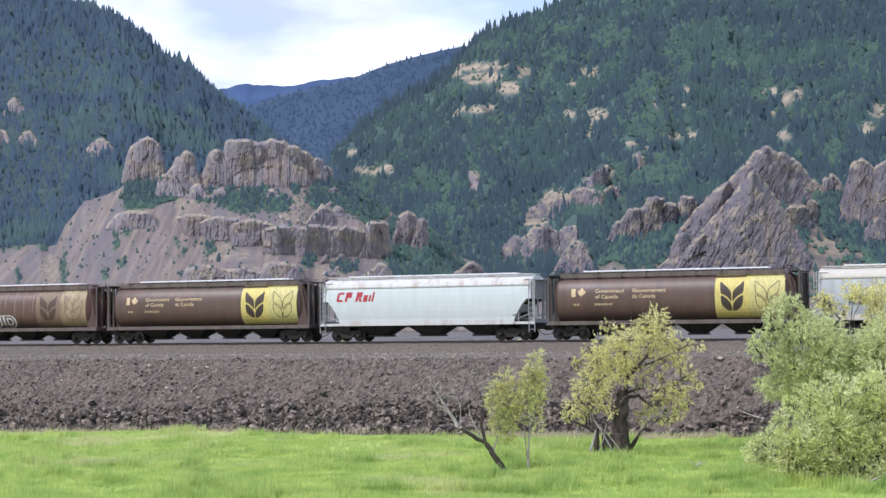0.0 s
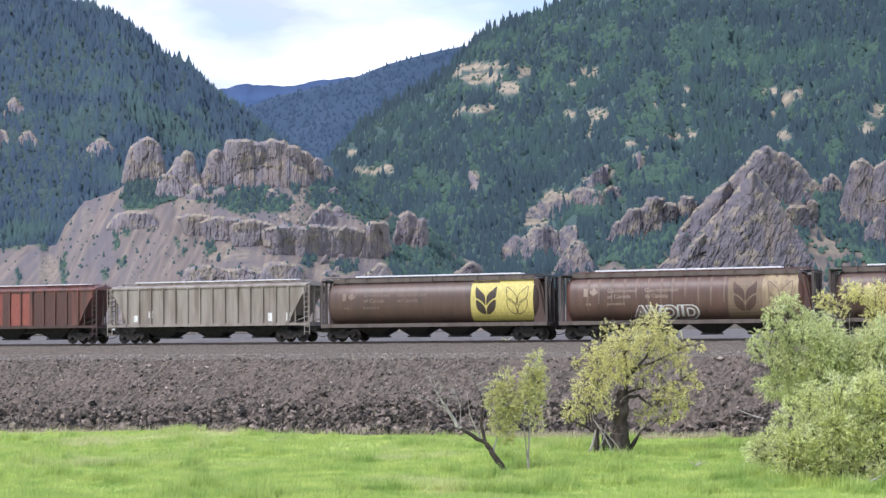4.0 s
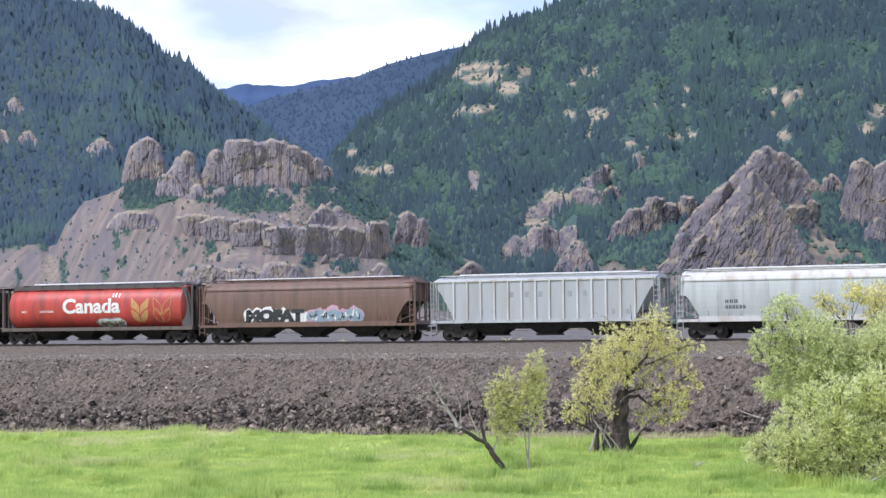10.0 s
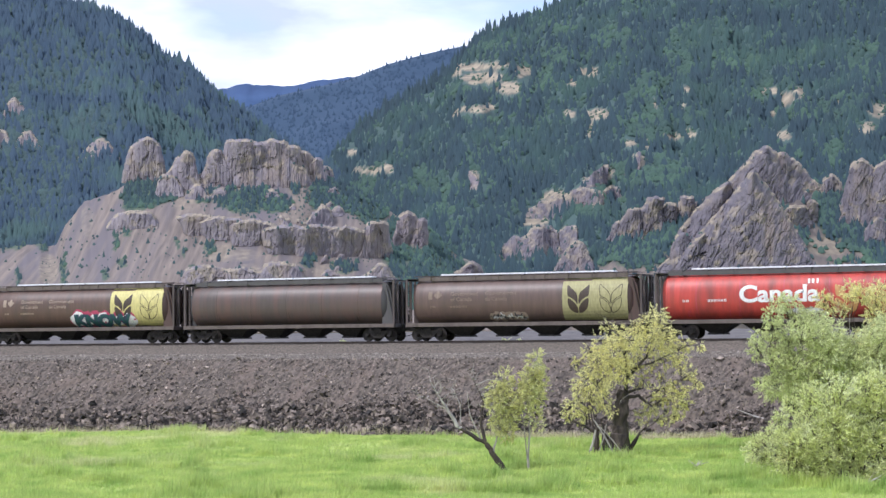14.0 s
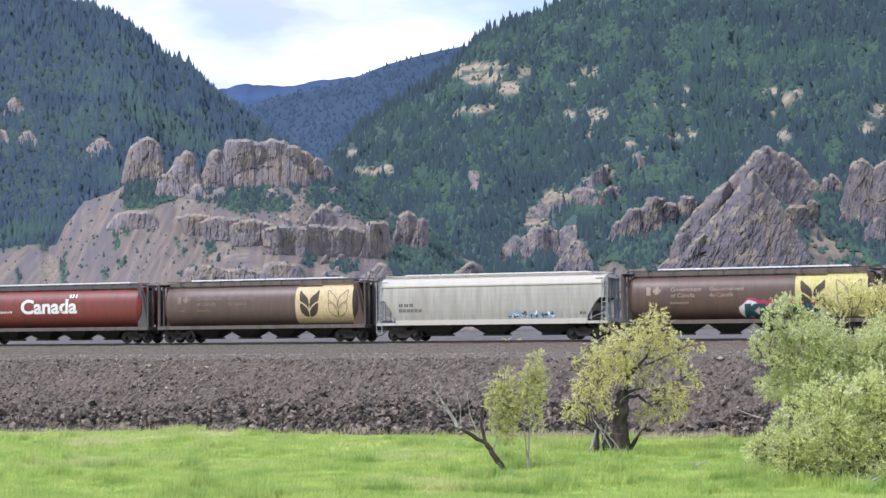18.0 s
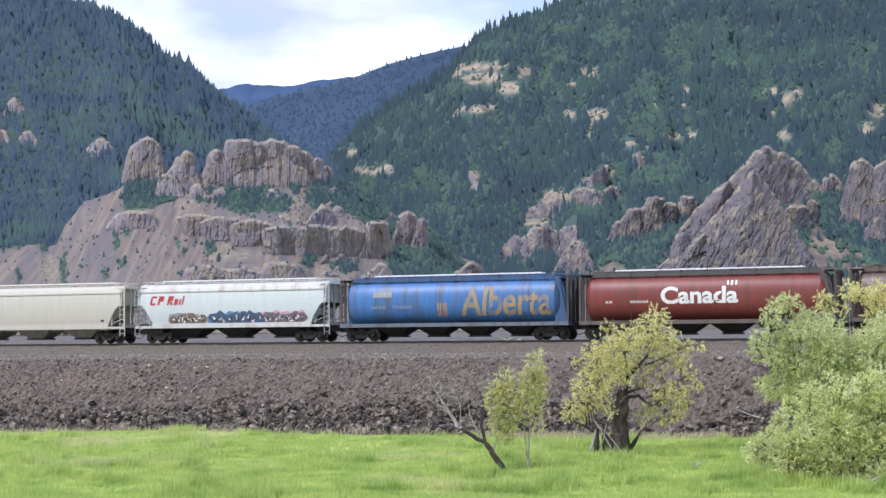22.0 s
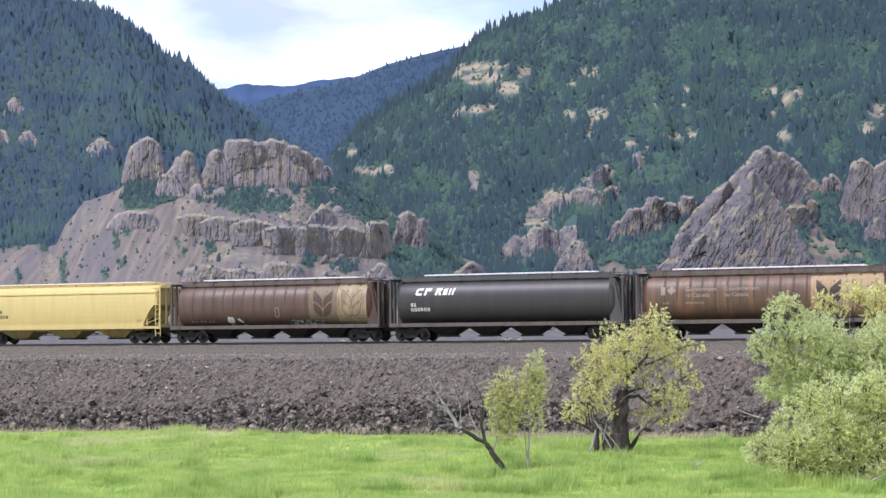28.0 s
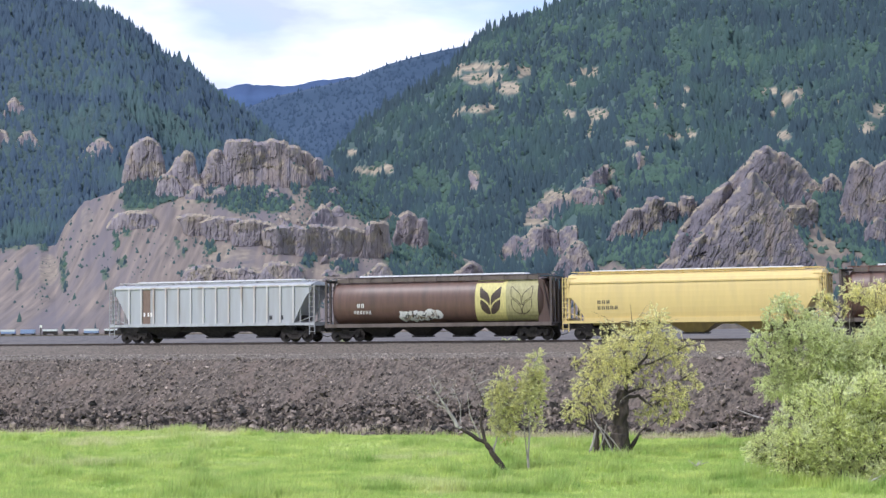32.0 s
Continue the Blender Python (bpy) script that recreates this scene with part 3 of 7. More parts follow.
CLEARINGS = ((8.3, 156.9, 3.6, 4), (23.6, 157.8, 15.2, 2), (23.6, 151.1, 11.2, 3), (39.3, 145.2, 6.6, 3), (47.5, 155.3, 4.9, 3.3), (8.5, 130.9, 2, 3.3),
             (20.5, 133, 8.6, 2), (28.4, 134.4, 3, 1.3), (86, 154.3, 5.9, 2.6), (77.4, 147.9, 2.3, 2.3), (91.5, 129, 5.9, 3), (86.9, 121, 2, 5.3),
             (74.9, 129.2, 2.6, 2), (135.9, 116.1, 5.6, 1.3), (146.5, 116.9, 2.6, 1.6),)
LEDGES = ((143.2, 143.9, 3.3, 1.6), (141.5, 133.8, 1.6, 1.6), (125.6, 135.3, 1.3, 2), (193.6, 141.7, 4, 2), (201.9, 136.7, 4, 4), (210.2, 141.2, 3.3, 2.3),
          (193.6, 128.7, 2, 2.3), (255.3, 129.9, 5.3, 3.6), (249.9, 119.2, 4.3, 3), (200.2, 115.4, 3.6, 2.3), (233.4, 134.7, 1.3, 1.3), (109.1, 111.9, 3, 1.3),
          (120.7, 111.3, 1.3, 3.3), (116.1, 102, 2.6, 3.3), (95.6, 94.5, 4.6, 3), (86.3, 90.4, 3.3, 1.3),)
SCARS = ((66.2, 80.9, 7.9, 3.3), (56.3, 72.8, 5.9, 2.3), (54.7, 66.9, 6.6, 3), (73.9, 59.1, 5.3, 3.3), (18.2, 91.7, 3.3, 4.6), (-44.1, 97.5, 7.9, 1.6),
         (-31.6, 98.2, 3.6, 2.6), (38.3, 47.5, 3.3, 3.3), (66.4, 53.4, 4.6, 3), (101, 58.7, 4.6, 1.6), (-53.2, 108.3, 4, 1.6),)
CRAG_DRY = ((213.4, 92.2, 6.6, 4), (220.7, 87.7, 5.3, 3), (200.2, 62.3, 8.6, 3.3), (193.6, 52.9, 9.9, 3.3), (220, 50.6, 9.9, 4.6), (130.7, 78.2, 4, 2),
            (153.9, 84, 11.2, 1.3), (111, 52.8, 4.6, 2.6), (144, 64.1, 3.3, 3.3), (259, 60.2, 4, 4.6), (226.6, 48.3, 7.9, 3.3), (150.6, 82.4, 6.6, 2),)
CRAG_GREEN = ((229.9, 71.5, 11.9, 15.2), (226.7, 96.4, 4, 3.3), (107.7, 48.8, 19.8, 5.9), (130.8, 55.7, 8.6, 8.6), (137.4, 65.7, 5.9, 5.3), (153.9, 74.1, 4.6, 1.6),
              (246.4, 56.8, 11.2, 9.9), (91.2, 48.7, 9.9, 7.9), (210.1, 56.4, 2.6, 4.6), (256.3, 43.6, 9.9, 4.6), (114.3, 42.3, 13.2, 3.3), (201.8, 48.1, 2.6, 4.6),
              (210.1, 84.6, 5.3, 3),)
TALUS_GREEN = ((-60, 80, 17, 7), (-46, 90, 14, 8), (-28, 58, 10, 8), (-175.3, 84.3, 11.2, 7.9), (-162.1, 84.4, 5.9, 4.6), (-138.9, 82.9, 5.3, 4), (-114.1, 80.5, 17.2, 6.6), (-97.5, 78.4, 7.3, 5.3), (-86, 86.8, 2.3, 3.3),
               (-69.5, 85.3, 7.3, 8.6), (-57.9, 83.7, 9.2, 9.9), (-41.3, 77.2, 9.9, 9.9), (-47.6, 54, 3.3, 6.6), (-78.8, 43.8, 3.3, 4), (-57.3, 40.7, 6.6, 3.3),
               (-146.5, 39.8, 2.6, 2.6), (-27.8, 54.2, 8.6, 13.2), (-30.9, 37.6, 9.9, 4.6),
               (-8, 50, 14, 18), (4, 30, 22, 14), (-16, 28, 16, 10),)
TALUS_SHRUBS = ((-191.3, 55.9, 1.6, 4.6), (-197.6, 37.7, 2, 2.6), (-222.4, 39.1, 1.6, 9.9), (-248.7, 35.6, 1.3, 6.6), (-187.8, 44.4, 2.6, 2.6), (-155, 54.6, 1.3, 3.3),
                (-151.6, 49.7, 1.3, 3), (-136.1, 53.1, 2.3, 4), (-97.1, 51.9, 2, 3.3), (-181.9, 79.2, 4.6, 7.9), (-184.9, 64.3, 2.6, 4), (-234.4, 62.1, 4.6, 8.6),
                (-252.6, 62, 9.9, 8.6),)
TALUS_TAN = ((-130.1, 49.9, 9.9, 4.6), (-120.2, 48.3, 13.2, 3), (-63.9, 38.9, 11.2, 4), (-87.7, 90.1, 4.6, 5.9), (-84.3, 78.5, 2.6, 4.6), (-123.8, 68.2, 13.2, 2.3),
             (-87.5, 70.2, 8.6, 3.3), (-150.7, 96.1, 5.3, 4), (-106.2, 106.5, 8.6, 2.6), (-101.1, 99.9, 5.3, 2), (-208.1, 69, 3.3, 8.6), (-150.4, 79.5, 7.9, 4.6),
             (-230.7, 40.7, 5.3, 8.6), (-113.5, 40.1, 6.6, 2.6),)
BRUSH_HIGH = ((70.7, 161.5, 11.2, 5.3), (60.8, 151.4, 6.6, 6.6), (117.3, 145.3, 11.2, 7.9), (140.5, 162.2, 7.3, 13.2), (120.6, 125.3, 16.5, 11.9), (183.6, 142.6, 8.6, 9.9),
              (218.5, 157.9, 4, 5.9), (250.1, 158.2, 11.2, 8.6), (145.5, 127.2, 11.2, 4.6), (16.1, 142.7, 13.2, 4.6), (124.1, 93.7, 19.8, 8.6), (-41.3, 80.5, 16.5, 8.6),
              (3.5, 64.4, 4.6, 9.9),)
BRUSH_LOW = ((104.2, 88.6, 19.8, 7.9), (203.5, 104.4, 6.6, 4.6), (228.4, 106.3, 7.9, 7.3), (91.1, 71.8, 13.2, 6.6), (30.8, 167.9, 19.8, 3.3), (100.6, 171.9, 13.2, 6.6),
             (-8.3, 87.5, 13.2, 6.6), (177, 155.9, 9.9, 5.3), (-74, 53.7, 9.9, 5.9), (236.7, 133.1, 9.9, 5.3), (64, 178.2, 9.9, 4.6), (157, 179.1, 13.2, 4.6),
             (213.5, 129.5, 13.2, 4.6),)
WEST_BRUSH = ((-240, 88.6, 23.1, 19.8), (-247.2, 118.5, 19.8, 13.2), (-217, 98.8, 13.2, 13.2), (-224.8, 155.4, 26.4, 13.2), (-241.6, 165.3, 16.5, 6.6), (-204.3, 127.2, 19.8, 7.9),
              (-161.1, 122.6, 13.2, 6.6), (-254.2, 135.1, 6.6, 19.8),)


def build_hills():
    rng = np.random.default_rng(5)
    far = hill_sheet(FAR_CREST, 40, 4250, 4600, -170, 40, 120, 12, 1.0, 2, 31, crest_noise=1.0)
    hill("far_ridge", "distant forested ridge tinted with blue haze under the clouds", far, M_ridge_far)
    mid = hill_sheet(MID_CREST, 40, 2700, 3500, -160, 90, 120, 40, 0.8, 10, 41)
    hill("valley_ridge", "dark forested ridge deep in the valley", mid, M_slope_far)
    left = hill_sheet(LEFT_CREST, 30, 1250, 2200, -330, -20, 240, 100, 0.85, 14, 51, 18)
    hill("west_hill", "steep hill covered with dark firs and few rock knobs", left, M_slope)
    right = hill_sheet(RIGHT_CREST, 20, 1150, 2600, -80, 330, 460, 170, 0.9, 15, 61, 26)
    open_spots = CLEARINGS + LEDGES + SCARS
    rb = blobs(right[0], right[1], 3, open_spots)
    hill("east_hill", "large hill with firs, green brush and dry clearings", right, M_slope, rb)
    fore = hill_sheet(FORE_CREST, 3.2, 960, 1230, -330, 60, 420, 110, 1.0, 1.5, 71, 1.5, crest_noise=1.2)
    fb = blobs(fore[0], fore[1], 4, TALUS_GREEN + TALUS_SHRUBS)
    ft = 0.5 * blobs(fore[0], fore[1], 6, TALUS_TAN, 1.5) * (0.4 + 0.6 * step(-0.3, 0.3, fbm((fore[0] - 0.6 * fore[1]) / 6, (fore[1] + fore[0]) / 16, 19, 4)))
    hill("talus_slope", "bare tan scree slope below dark basalt cliffs", fore, M_talus, fb, ft)
    peak = hill_sheet(PEAK_CREST, 4, 985, 1110, 60, 335, 280, 80, 0.9, 2.5, 81, 2, crest_noise=1.0)
    pg = blobs(peak[0], peak[1], 16, CRAG_GREEN)
    hill("crag_slope", "steep brown slope between rocks and brush", peak, M_cragfoot, pg, 0.55 * blobs(peak[0], peak[1], 17, CRAG_DRY, 1.5))

    for row in CASTLE:
        outcrop("cliff_tower", "grey columnar basalt tower with dry grass on top", fore, row, M_cliff, 200, 1.5, 14.0, 2.0)
    for row in BAND:
        outcrop("cliff_band", "low dark columnar basalt cliff above the scree", fore, row, M_cliff, 200, 1.2, 9.0, 1.3, 0.1)
    scraps = random.Random(77)
    for i in range(46):
        u, g = -150 + 108 * scraps.random() ** 0.8, scraps.uniform(30, 88)
        w, h = scraps.uniform(1.5, 5.5), scraps.uniform(2.5, 7)
        if not (72 < g < 86 and u < -90):
            outcrop("rock_ledge", "small broken rock ledge on the scree", fore, (u, g, u + scraps.uniform(-2, 2), g - h, w * 0.6, w * 1.3, 2.5, 2.2, scraps.uniform(0.7, 1.4)), M_cliff if i % 2 else M_knob, 500, 1.4, 2.6, 1.5, 0.15, 0.45)
    for row in LOW_BAND:
        outcrop("rock_ledge", "broken grey rock ledge low on the scree", fore, row, M_cliff, 300, 1.8, 2.5, 2.0, 0.2)
    for row in DALE[:3]:
        outcrop("rock_outcrop", "grey rock knob rising out of dense brush", fore, row, M_knob, 320, 1.8, 2.5, 2.2, 0.2)
    outcrop("rock_outcrop", "small pinkish rock among dark firs", right, DALE[3], M_knob, 320, 1.6, 2.0, 2.0, 0.2)
    for row in KNOBS:
        outcrop("rock_outcrop", "pale pinkish rock knob among dark firs", left, row, M_knob, 340, 2.0, 2.5, 2.0, 0.1)
    for row in WALL:
        outcrop("rock_wall", "weathered grey rock wall with tan dusty ledges", right, row, M_crag, 360, 2.0, 1.8, 3.4, 0.3)
    for i, row in enumerate(CRAG):
        outcrop("rock_peak" if i < 2 else "rock_spur", "pointed grey basalt peak with dusty ledges" if i < 2 else "broken grey basalt spur below the peak", peak, row, M_crag, 400, 2.7, 3.0, 2.6, 0.42)
    for row in RIBS:
        outcrop("rock_rib", "steep ribbed basalt cliff between patches of brush", peak, row, M_crag, 440, 1.6, 8.0, 1.7, 0.25)

    fir = crown_shape(((0.0, 0.22, 0.7), (0.46, 0.15, 0.6)), 5, 1.0, -0.25)
    slim = crown_shape(((0.0, 0.2, 0.8),), 6, 1.0, -0.25)
    bush = crown_shape(((0.08, 0.48, 0.75), (0.55, 0.34, 0.7)), 5, 0.9, -0.3)

    def woods(name, label, sheet, count, weight, lo, hi, material, shape, spread=1.0):
        pl = pick(rng, sheet, count, weight)
        away = np.hypot(pl[:, 0] - EYE.x, pl[:, 1] - EYE.y)
        h = rng.uniform(lo, hi, count) * rng.uniform(0.7, 1.15, count) * np.clip(away / 1650, 0.72, 1.35)
        pl[:, 2] -= 0.1 * h
        scatter(name, label, shape, pl, h, h * spread * rng.uniform(0.8, 1.25, count), material, rng)

    U, G = left[:2]
    a = view_area(left) * step(30, 45, G) * (1 - 0.98 * under_rock(U, G, (KNOBS,), -3.5))
    green = blobs(U, G, 25, WEST_BRUSH, 9)
    woods("fir_forest", "dense dark fir forest on the steep hill", left, 15500, a * (1 - 0.45 * green), 7, 16, M_fir_hazed, fir, 1.05)
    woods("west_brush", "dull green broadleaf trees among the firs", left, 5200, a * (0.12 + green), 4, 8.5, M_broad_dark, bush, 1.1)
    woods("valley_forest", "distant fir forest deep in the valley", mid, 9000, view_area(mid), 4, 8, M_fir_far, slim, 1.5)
    U, G = right[:2]
    patch = np.clip(blobs(U, G, 26, BRUSH_HIGH + BRUSH_LOW, 9) * step(-0.45, 0.0, fbm((U - G) / 9, (U + G) / 24, 77, 5)) + 0.5 * step(0.12, 0.4, fbm((U - G) / 11, (U + G) / 40, 78, 5)), 0, 1)
    a = view_area(right) * (1 - 0.97 * clear_of(U, G, 3, open_spots, 6.5)) * (1 - 0.88 * under_rock(U, G, (WALL, DALE[3:]), -3))
    woods("mountain_forest", "fir forest with gaps across the mountainside", right, 20000, a * (1.1 - 0.95 * patch), 6, 15, M_fir, fir, 1.15)
    woods("hillside_brush", "green broadleaf brush between the firs", right, 16000, a * (0.06 + patch), 2.6, 6.4, M_broad, bush, 1.2)
    woods("clearing_shrubs", "small green shrubs dotted over the dry clearings", right, 700, view_area(right) * (0.01 + rb) * step(-0.1, 0.3, fbm(U / 3, G / 3, 88, 3)), 1.2, 3.2, M_broad, bush, 1.2)
    crest_row = tuple(q[:, 91:103] for q in left)
    woods("crest_firs", "tall firs along the crest of the hill", crest_row, 420, np.ones_like(crest_row[0]), 9, 15, M_fir_hazed, fir, 0.9)
    crest_row = tuple(q[:200, 158:174] for q in right)
    woods("skyline_firs", "tall firs standing on the mountain skyline", crest_row, 420, np.ones_like(crest_row[0]), 9, 19, M_fir, fir, 0.8)
    U, G = fore[:2]
    a = view_area(fore) * (1 - 0.985 * under_rock(U, G, (CASTLE, BAND, LOW_BAND, DALE[:3]), 0.5))
    shrubs, thick = blobs(U, G, 4, TALUS_SHRUBS), blobs(U, G, 4, TALUS_GREEN)
    woods("scree_firs", "scattered small firs on the scree", fore, 3000, a * (thick + 0.35 * shrubs + 0.004), 4, 8.5, M_fir, fir, 1.2)
    woods("ledge_brush", "green brush and young trees on the rock ledges", fore, 1500, a * (thick + 0.3 * shrubs), 3, 6.5, M_broad, bush, 1.1)
    a = a * step(10, 25, G)
    woods("scree_shrubs", "low dark shrubs dotted over the scree", fore, 1700, a * (0.12 + shrubs + (0.5 + step(-150, -120, U)) * step(0.0, 0.35, fbm(U / 9, G / 9, 97, 3))), 1.0, 3.6, M_broad_dark, bush, 1.0)
    U, G = peak[:2]
    a = view_area(peak) * (1 - 0.99 * under_rock(U, G, (CRAG, RIBS), 0)) * (pg + 0.06) + 0.004 * view_area(peak)
    woods("crag_firs", "small firs in the gullies of the crag", peak, 1500, a, 5, 10.5, M_fir, fir, 1.25)
    woods("crag_brush", "green brush at the foot of the crag", peak, 1300, a, 3.5, 7.5, M_broad, bush, 1.2)
    # a few shrubs hold on to the rock itself
    P = np.concatenate(LEDGE_SPOTS)
    pl = P[rng.choice(len(P), 260)]
    h = rng.uniform(0.8, 3.2, 260)
    scatter("cliff_shrubs", "small dark shrubs growing on the rock ledges", bush, pl - np.array((0, 0, 0.4)), h, h * rng.uniform(0.8, 1.2, 260), M_broad_dark, rng)


build_hills()

# ---- train ----
# Couplings along the train at the clip's start, metres along the track, from its head to its tail.
COUPLINGS = (43.45, 25.35, 7.26, -10.08, -28.24, -46.47, -64.49, -82.78, -100.91, -118.41, -136.89, -154.87, -172.93, -191.13, -209.25,
             -227.35, -245.48, -263.57, -281.70, -299.61, -317.00, -335.37, -353.47, -371.57, -389.57, -408.26, -426.22, -444.60)


def run(t):
    """How far the slowing train has rolled after t seconds."""
    return 13.719 * t - 0.02187 * t * t


def gov_half(z):
    t = np.clip(abs((z - 2.77) / 1.62), 0, 1)
    return 1.62 * (1 - t ** 2.439) ** 0.41


def smooth_half(z):
    return 1.60 - 0.13 * abs((z - 2.6) / 1.3) ** 2.2


def ribbed_half(z):
    return 1.52


def loft(stations, ring):
    """Closed rings of points at each station along x, joined, with closed ends."""
    bm = bmesh.new()
    rows = [[bm.verts.new(p) for p in ring(x)] for x in stations]
    n = len(rows[0])
    for a, b in zip(rows, rows[1:]):
        for i in range(n):
            bm.faces.new((a[i], a[(i + 1) % n], b[(i + 1) % n], b[i]))
    bm.faces.new(rows[0][::-1])
    bm.faces.new(rows[-1])
    return bm


def wheelset_mesh(bm):
    for y in (-0.745, 0.745):
        s = 1 if y > 0 else -1
        rim = [(0.455, -0.07), (0.455, 0.06), (0.40, 0.06), (0.37, 0.035), (0.17, 0.02), (0.13, 0.07), (0.0, 0.07)]
        rows = []
        for k in range(20):
            a = 2 * math.pi * k / 20
            rows.append([bm.verts.new((r * math.cos(a), y + s * d, r * math.sin(a))) for r, d in rim[:-1]])
        for k in range(20):
            p, q = rows[k], rows[(k + 1) % 20]
            for i in range(len(p) - 1):
                bm.faces.new((p[i], q[i], q[i + 1], p[i + 1]))
        bm.faces.new([r[-1] for r in rows])
        bm.faces.new([r[0] for r in rows][::-1])
    tube(bm, [(0, -1.0, 0), (0, 1.0, 0)], [0.085, 0.085], 8)


def side_frame(bm, y):
    prism(bm, [(-1.12, 0.62), (-1.05, 0.74), (-0.62, 0.76), (0.62, 0.76), (1.05, 0.74), (1.12, 0.62), (1.08, 0.38), (0.74, 0.36), (0.68, 0.56),
               (0.34, 0.24), (-0.34, 0.24), (-0.68, 0.56), (-0.74, 0.36), (-1.08, 0.38)], y - 0.09, y + 0.09)
    box(bm, -0.30, 0.30, y - 0.13, y + 0.13, 0.44, 0.60)
    for x in (-0.89, 0.89):
        tube(bm, [(x, y - 0.16, 0.46), (x, y + 0.16, 0.46)], [0.13, 0.13], 8)


def add_truck(car, x):
    bm = boxes((x - 0.25, x + 0.25, -1.15, 1.15, 0.52, 0.86), (x - 0.2, x + 0.2, -0.3, 0.3, 0.8, 1.0))
    truck = part("truck", bm, M_truck, car, "dusty cast steel four-wheel truck")
    for y in (-1.02, 1.02):
        bm = bmesh.new()
        side_frame(bm, y)
        ob = part("side_frame", bm, M_truck, truck)
        ob.location.x = x
        for d in (-0.15, 0.0, 0.15):
            bm = bmesh.new()
            tube(bm, [(x + d, y - 0.02, 0.26), (x + d, y - 0.02, 0.5)], [0.07, 0.07], 7)
            part("spring", bm, M_truck, truck)
    for d in (-0.89, 0.89):
        bm = bmesh.new()
        wheelset_mesh(bm)
        ob = part("wheelset", bm, M_wheel, truck, "steel wheels on an axle")
        ob.location = (x + d, 0, 0.455)


def add_coupler(car, x):
    s = 1 if x > 0 else -1
    bm = boxes((x - 0.75 * (s > 0), x + 0.75 * (s < 0), -0.09, 0.09, 0.74, 0.98))
    box(bm, x - 0.22, x + 0.22, -0.16, 0.16, 0.70, 1.02)
    part("coupler", bm, M_under, car)
    bm = bmesh.new()
    tube(bm, [(x - 0.7 * s, -0.35, 0.8), (x - 0.35 * s, -0.38, 0.45), (x, -0.36, 0.36)], [0.03, 0.03, 0.03], 5)
    part("brake_hose", bm, M_under, car)


def ladder(car, x, y, z0, z1, material, along=True, wide=0.42):
    bm = bmesh.new()
    for d in (-wide / 2, wide / 2):
        if along:
            box(bm, x + d - 0.025, x + d + 0.025, y - 0.025, y + 0.025, z0, z1)
        else:
            box(bm, x - 0.025, x + 0.025, y + d - 0.025, y + d + 0.025, z0, z1)
    z = z0 + 0.2
    while z < z1:
        if along:
            box(bm, x - wide / 2, x + wide / 2, y - 0.018, y + 0.018, z - 0.02, z + 0.02)
        else:
            box(bm, x - 0.018, x + 0.018, y - wide / 2, y + wide / 2, z - 0.02, z + 0.02)
        z += 0.36
    return part("ladder", bm, material, car)


def add_hopper(car, xa, xb, z_top, z_low, narrow, material, flat=0.5, y_top=1.4):
    """A discharge hopper: a pyramid that narrows to an outlet gate."""
    bm = bmesh.new()
    mid = (xa + xb) / 2
    top = [bm.verts.new((x, y, z_top)) for x, y in ((xa, -y_top), (xb, -y_top), (xb, y_top), (xa, y_top))]
    low = [bm.verts.new((mid + x, y, z_low)) for x, y in ((-narrow, -flat), (narrow, -flat), (narrow, flat), (-narrow, flat))]
    for i in range(4):
        bm.faces.new((top[i], top[(i + 1) % 4], low[(i + 1) % 4], low[i]))
    bm.faces.new(top)
    bm.faces.new(low)
    hop = part("hopper", bm, material, car)
    part("outlet_gate", boxes((mid - narrow - 0.12, mid + narrow + 0.12, -flat - 0.25, flat + 0.25, z_low - 0.09, z_low + 0.03)), M_under, hop)


def hatch_row(car, z, length, count, wide, material, y=0.0):
    w = length / count
    for i in range(count):
        x = -length / 2 + w * (i + 0.5)
        bm = bmesh.new()
        prism(bm, [(x - w / 2 + 0.04, z), (x + w / 2 - 0.04, z), (x + w / 2 - 0.07, z + 0.10), (x - w / 2 + 0.07, z + 0.10)], y - wide / 2, y + wide / 2)
        part("hatch_cover", bm, material, car, "pale sheet steel roof hatch")


def running_boards(car, z, length, ys, material):
    for y in ys:
        part("running_board", boxes((-length / 2, length / 2, y - 0.16, y + 0.16, z, z + 0.035)), material, car)


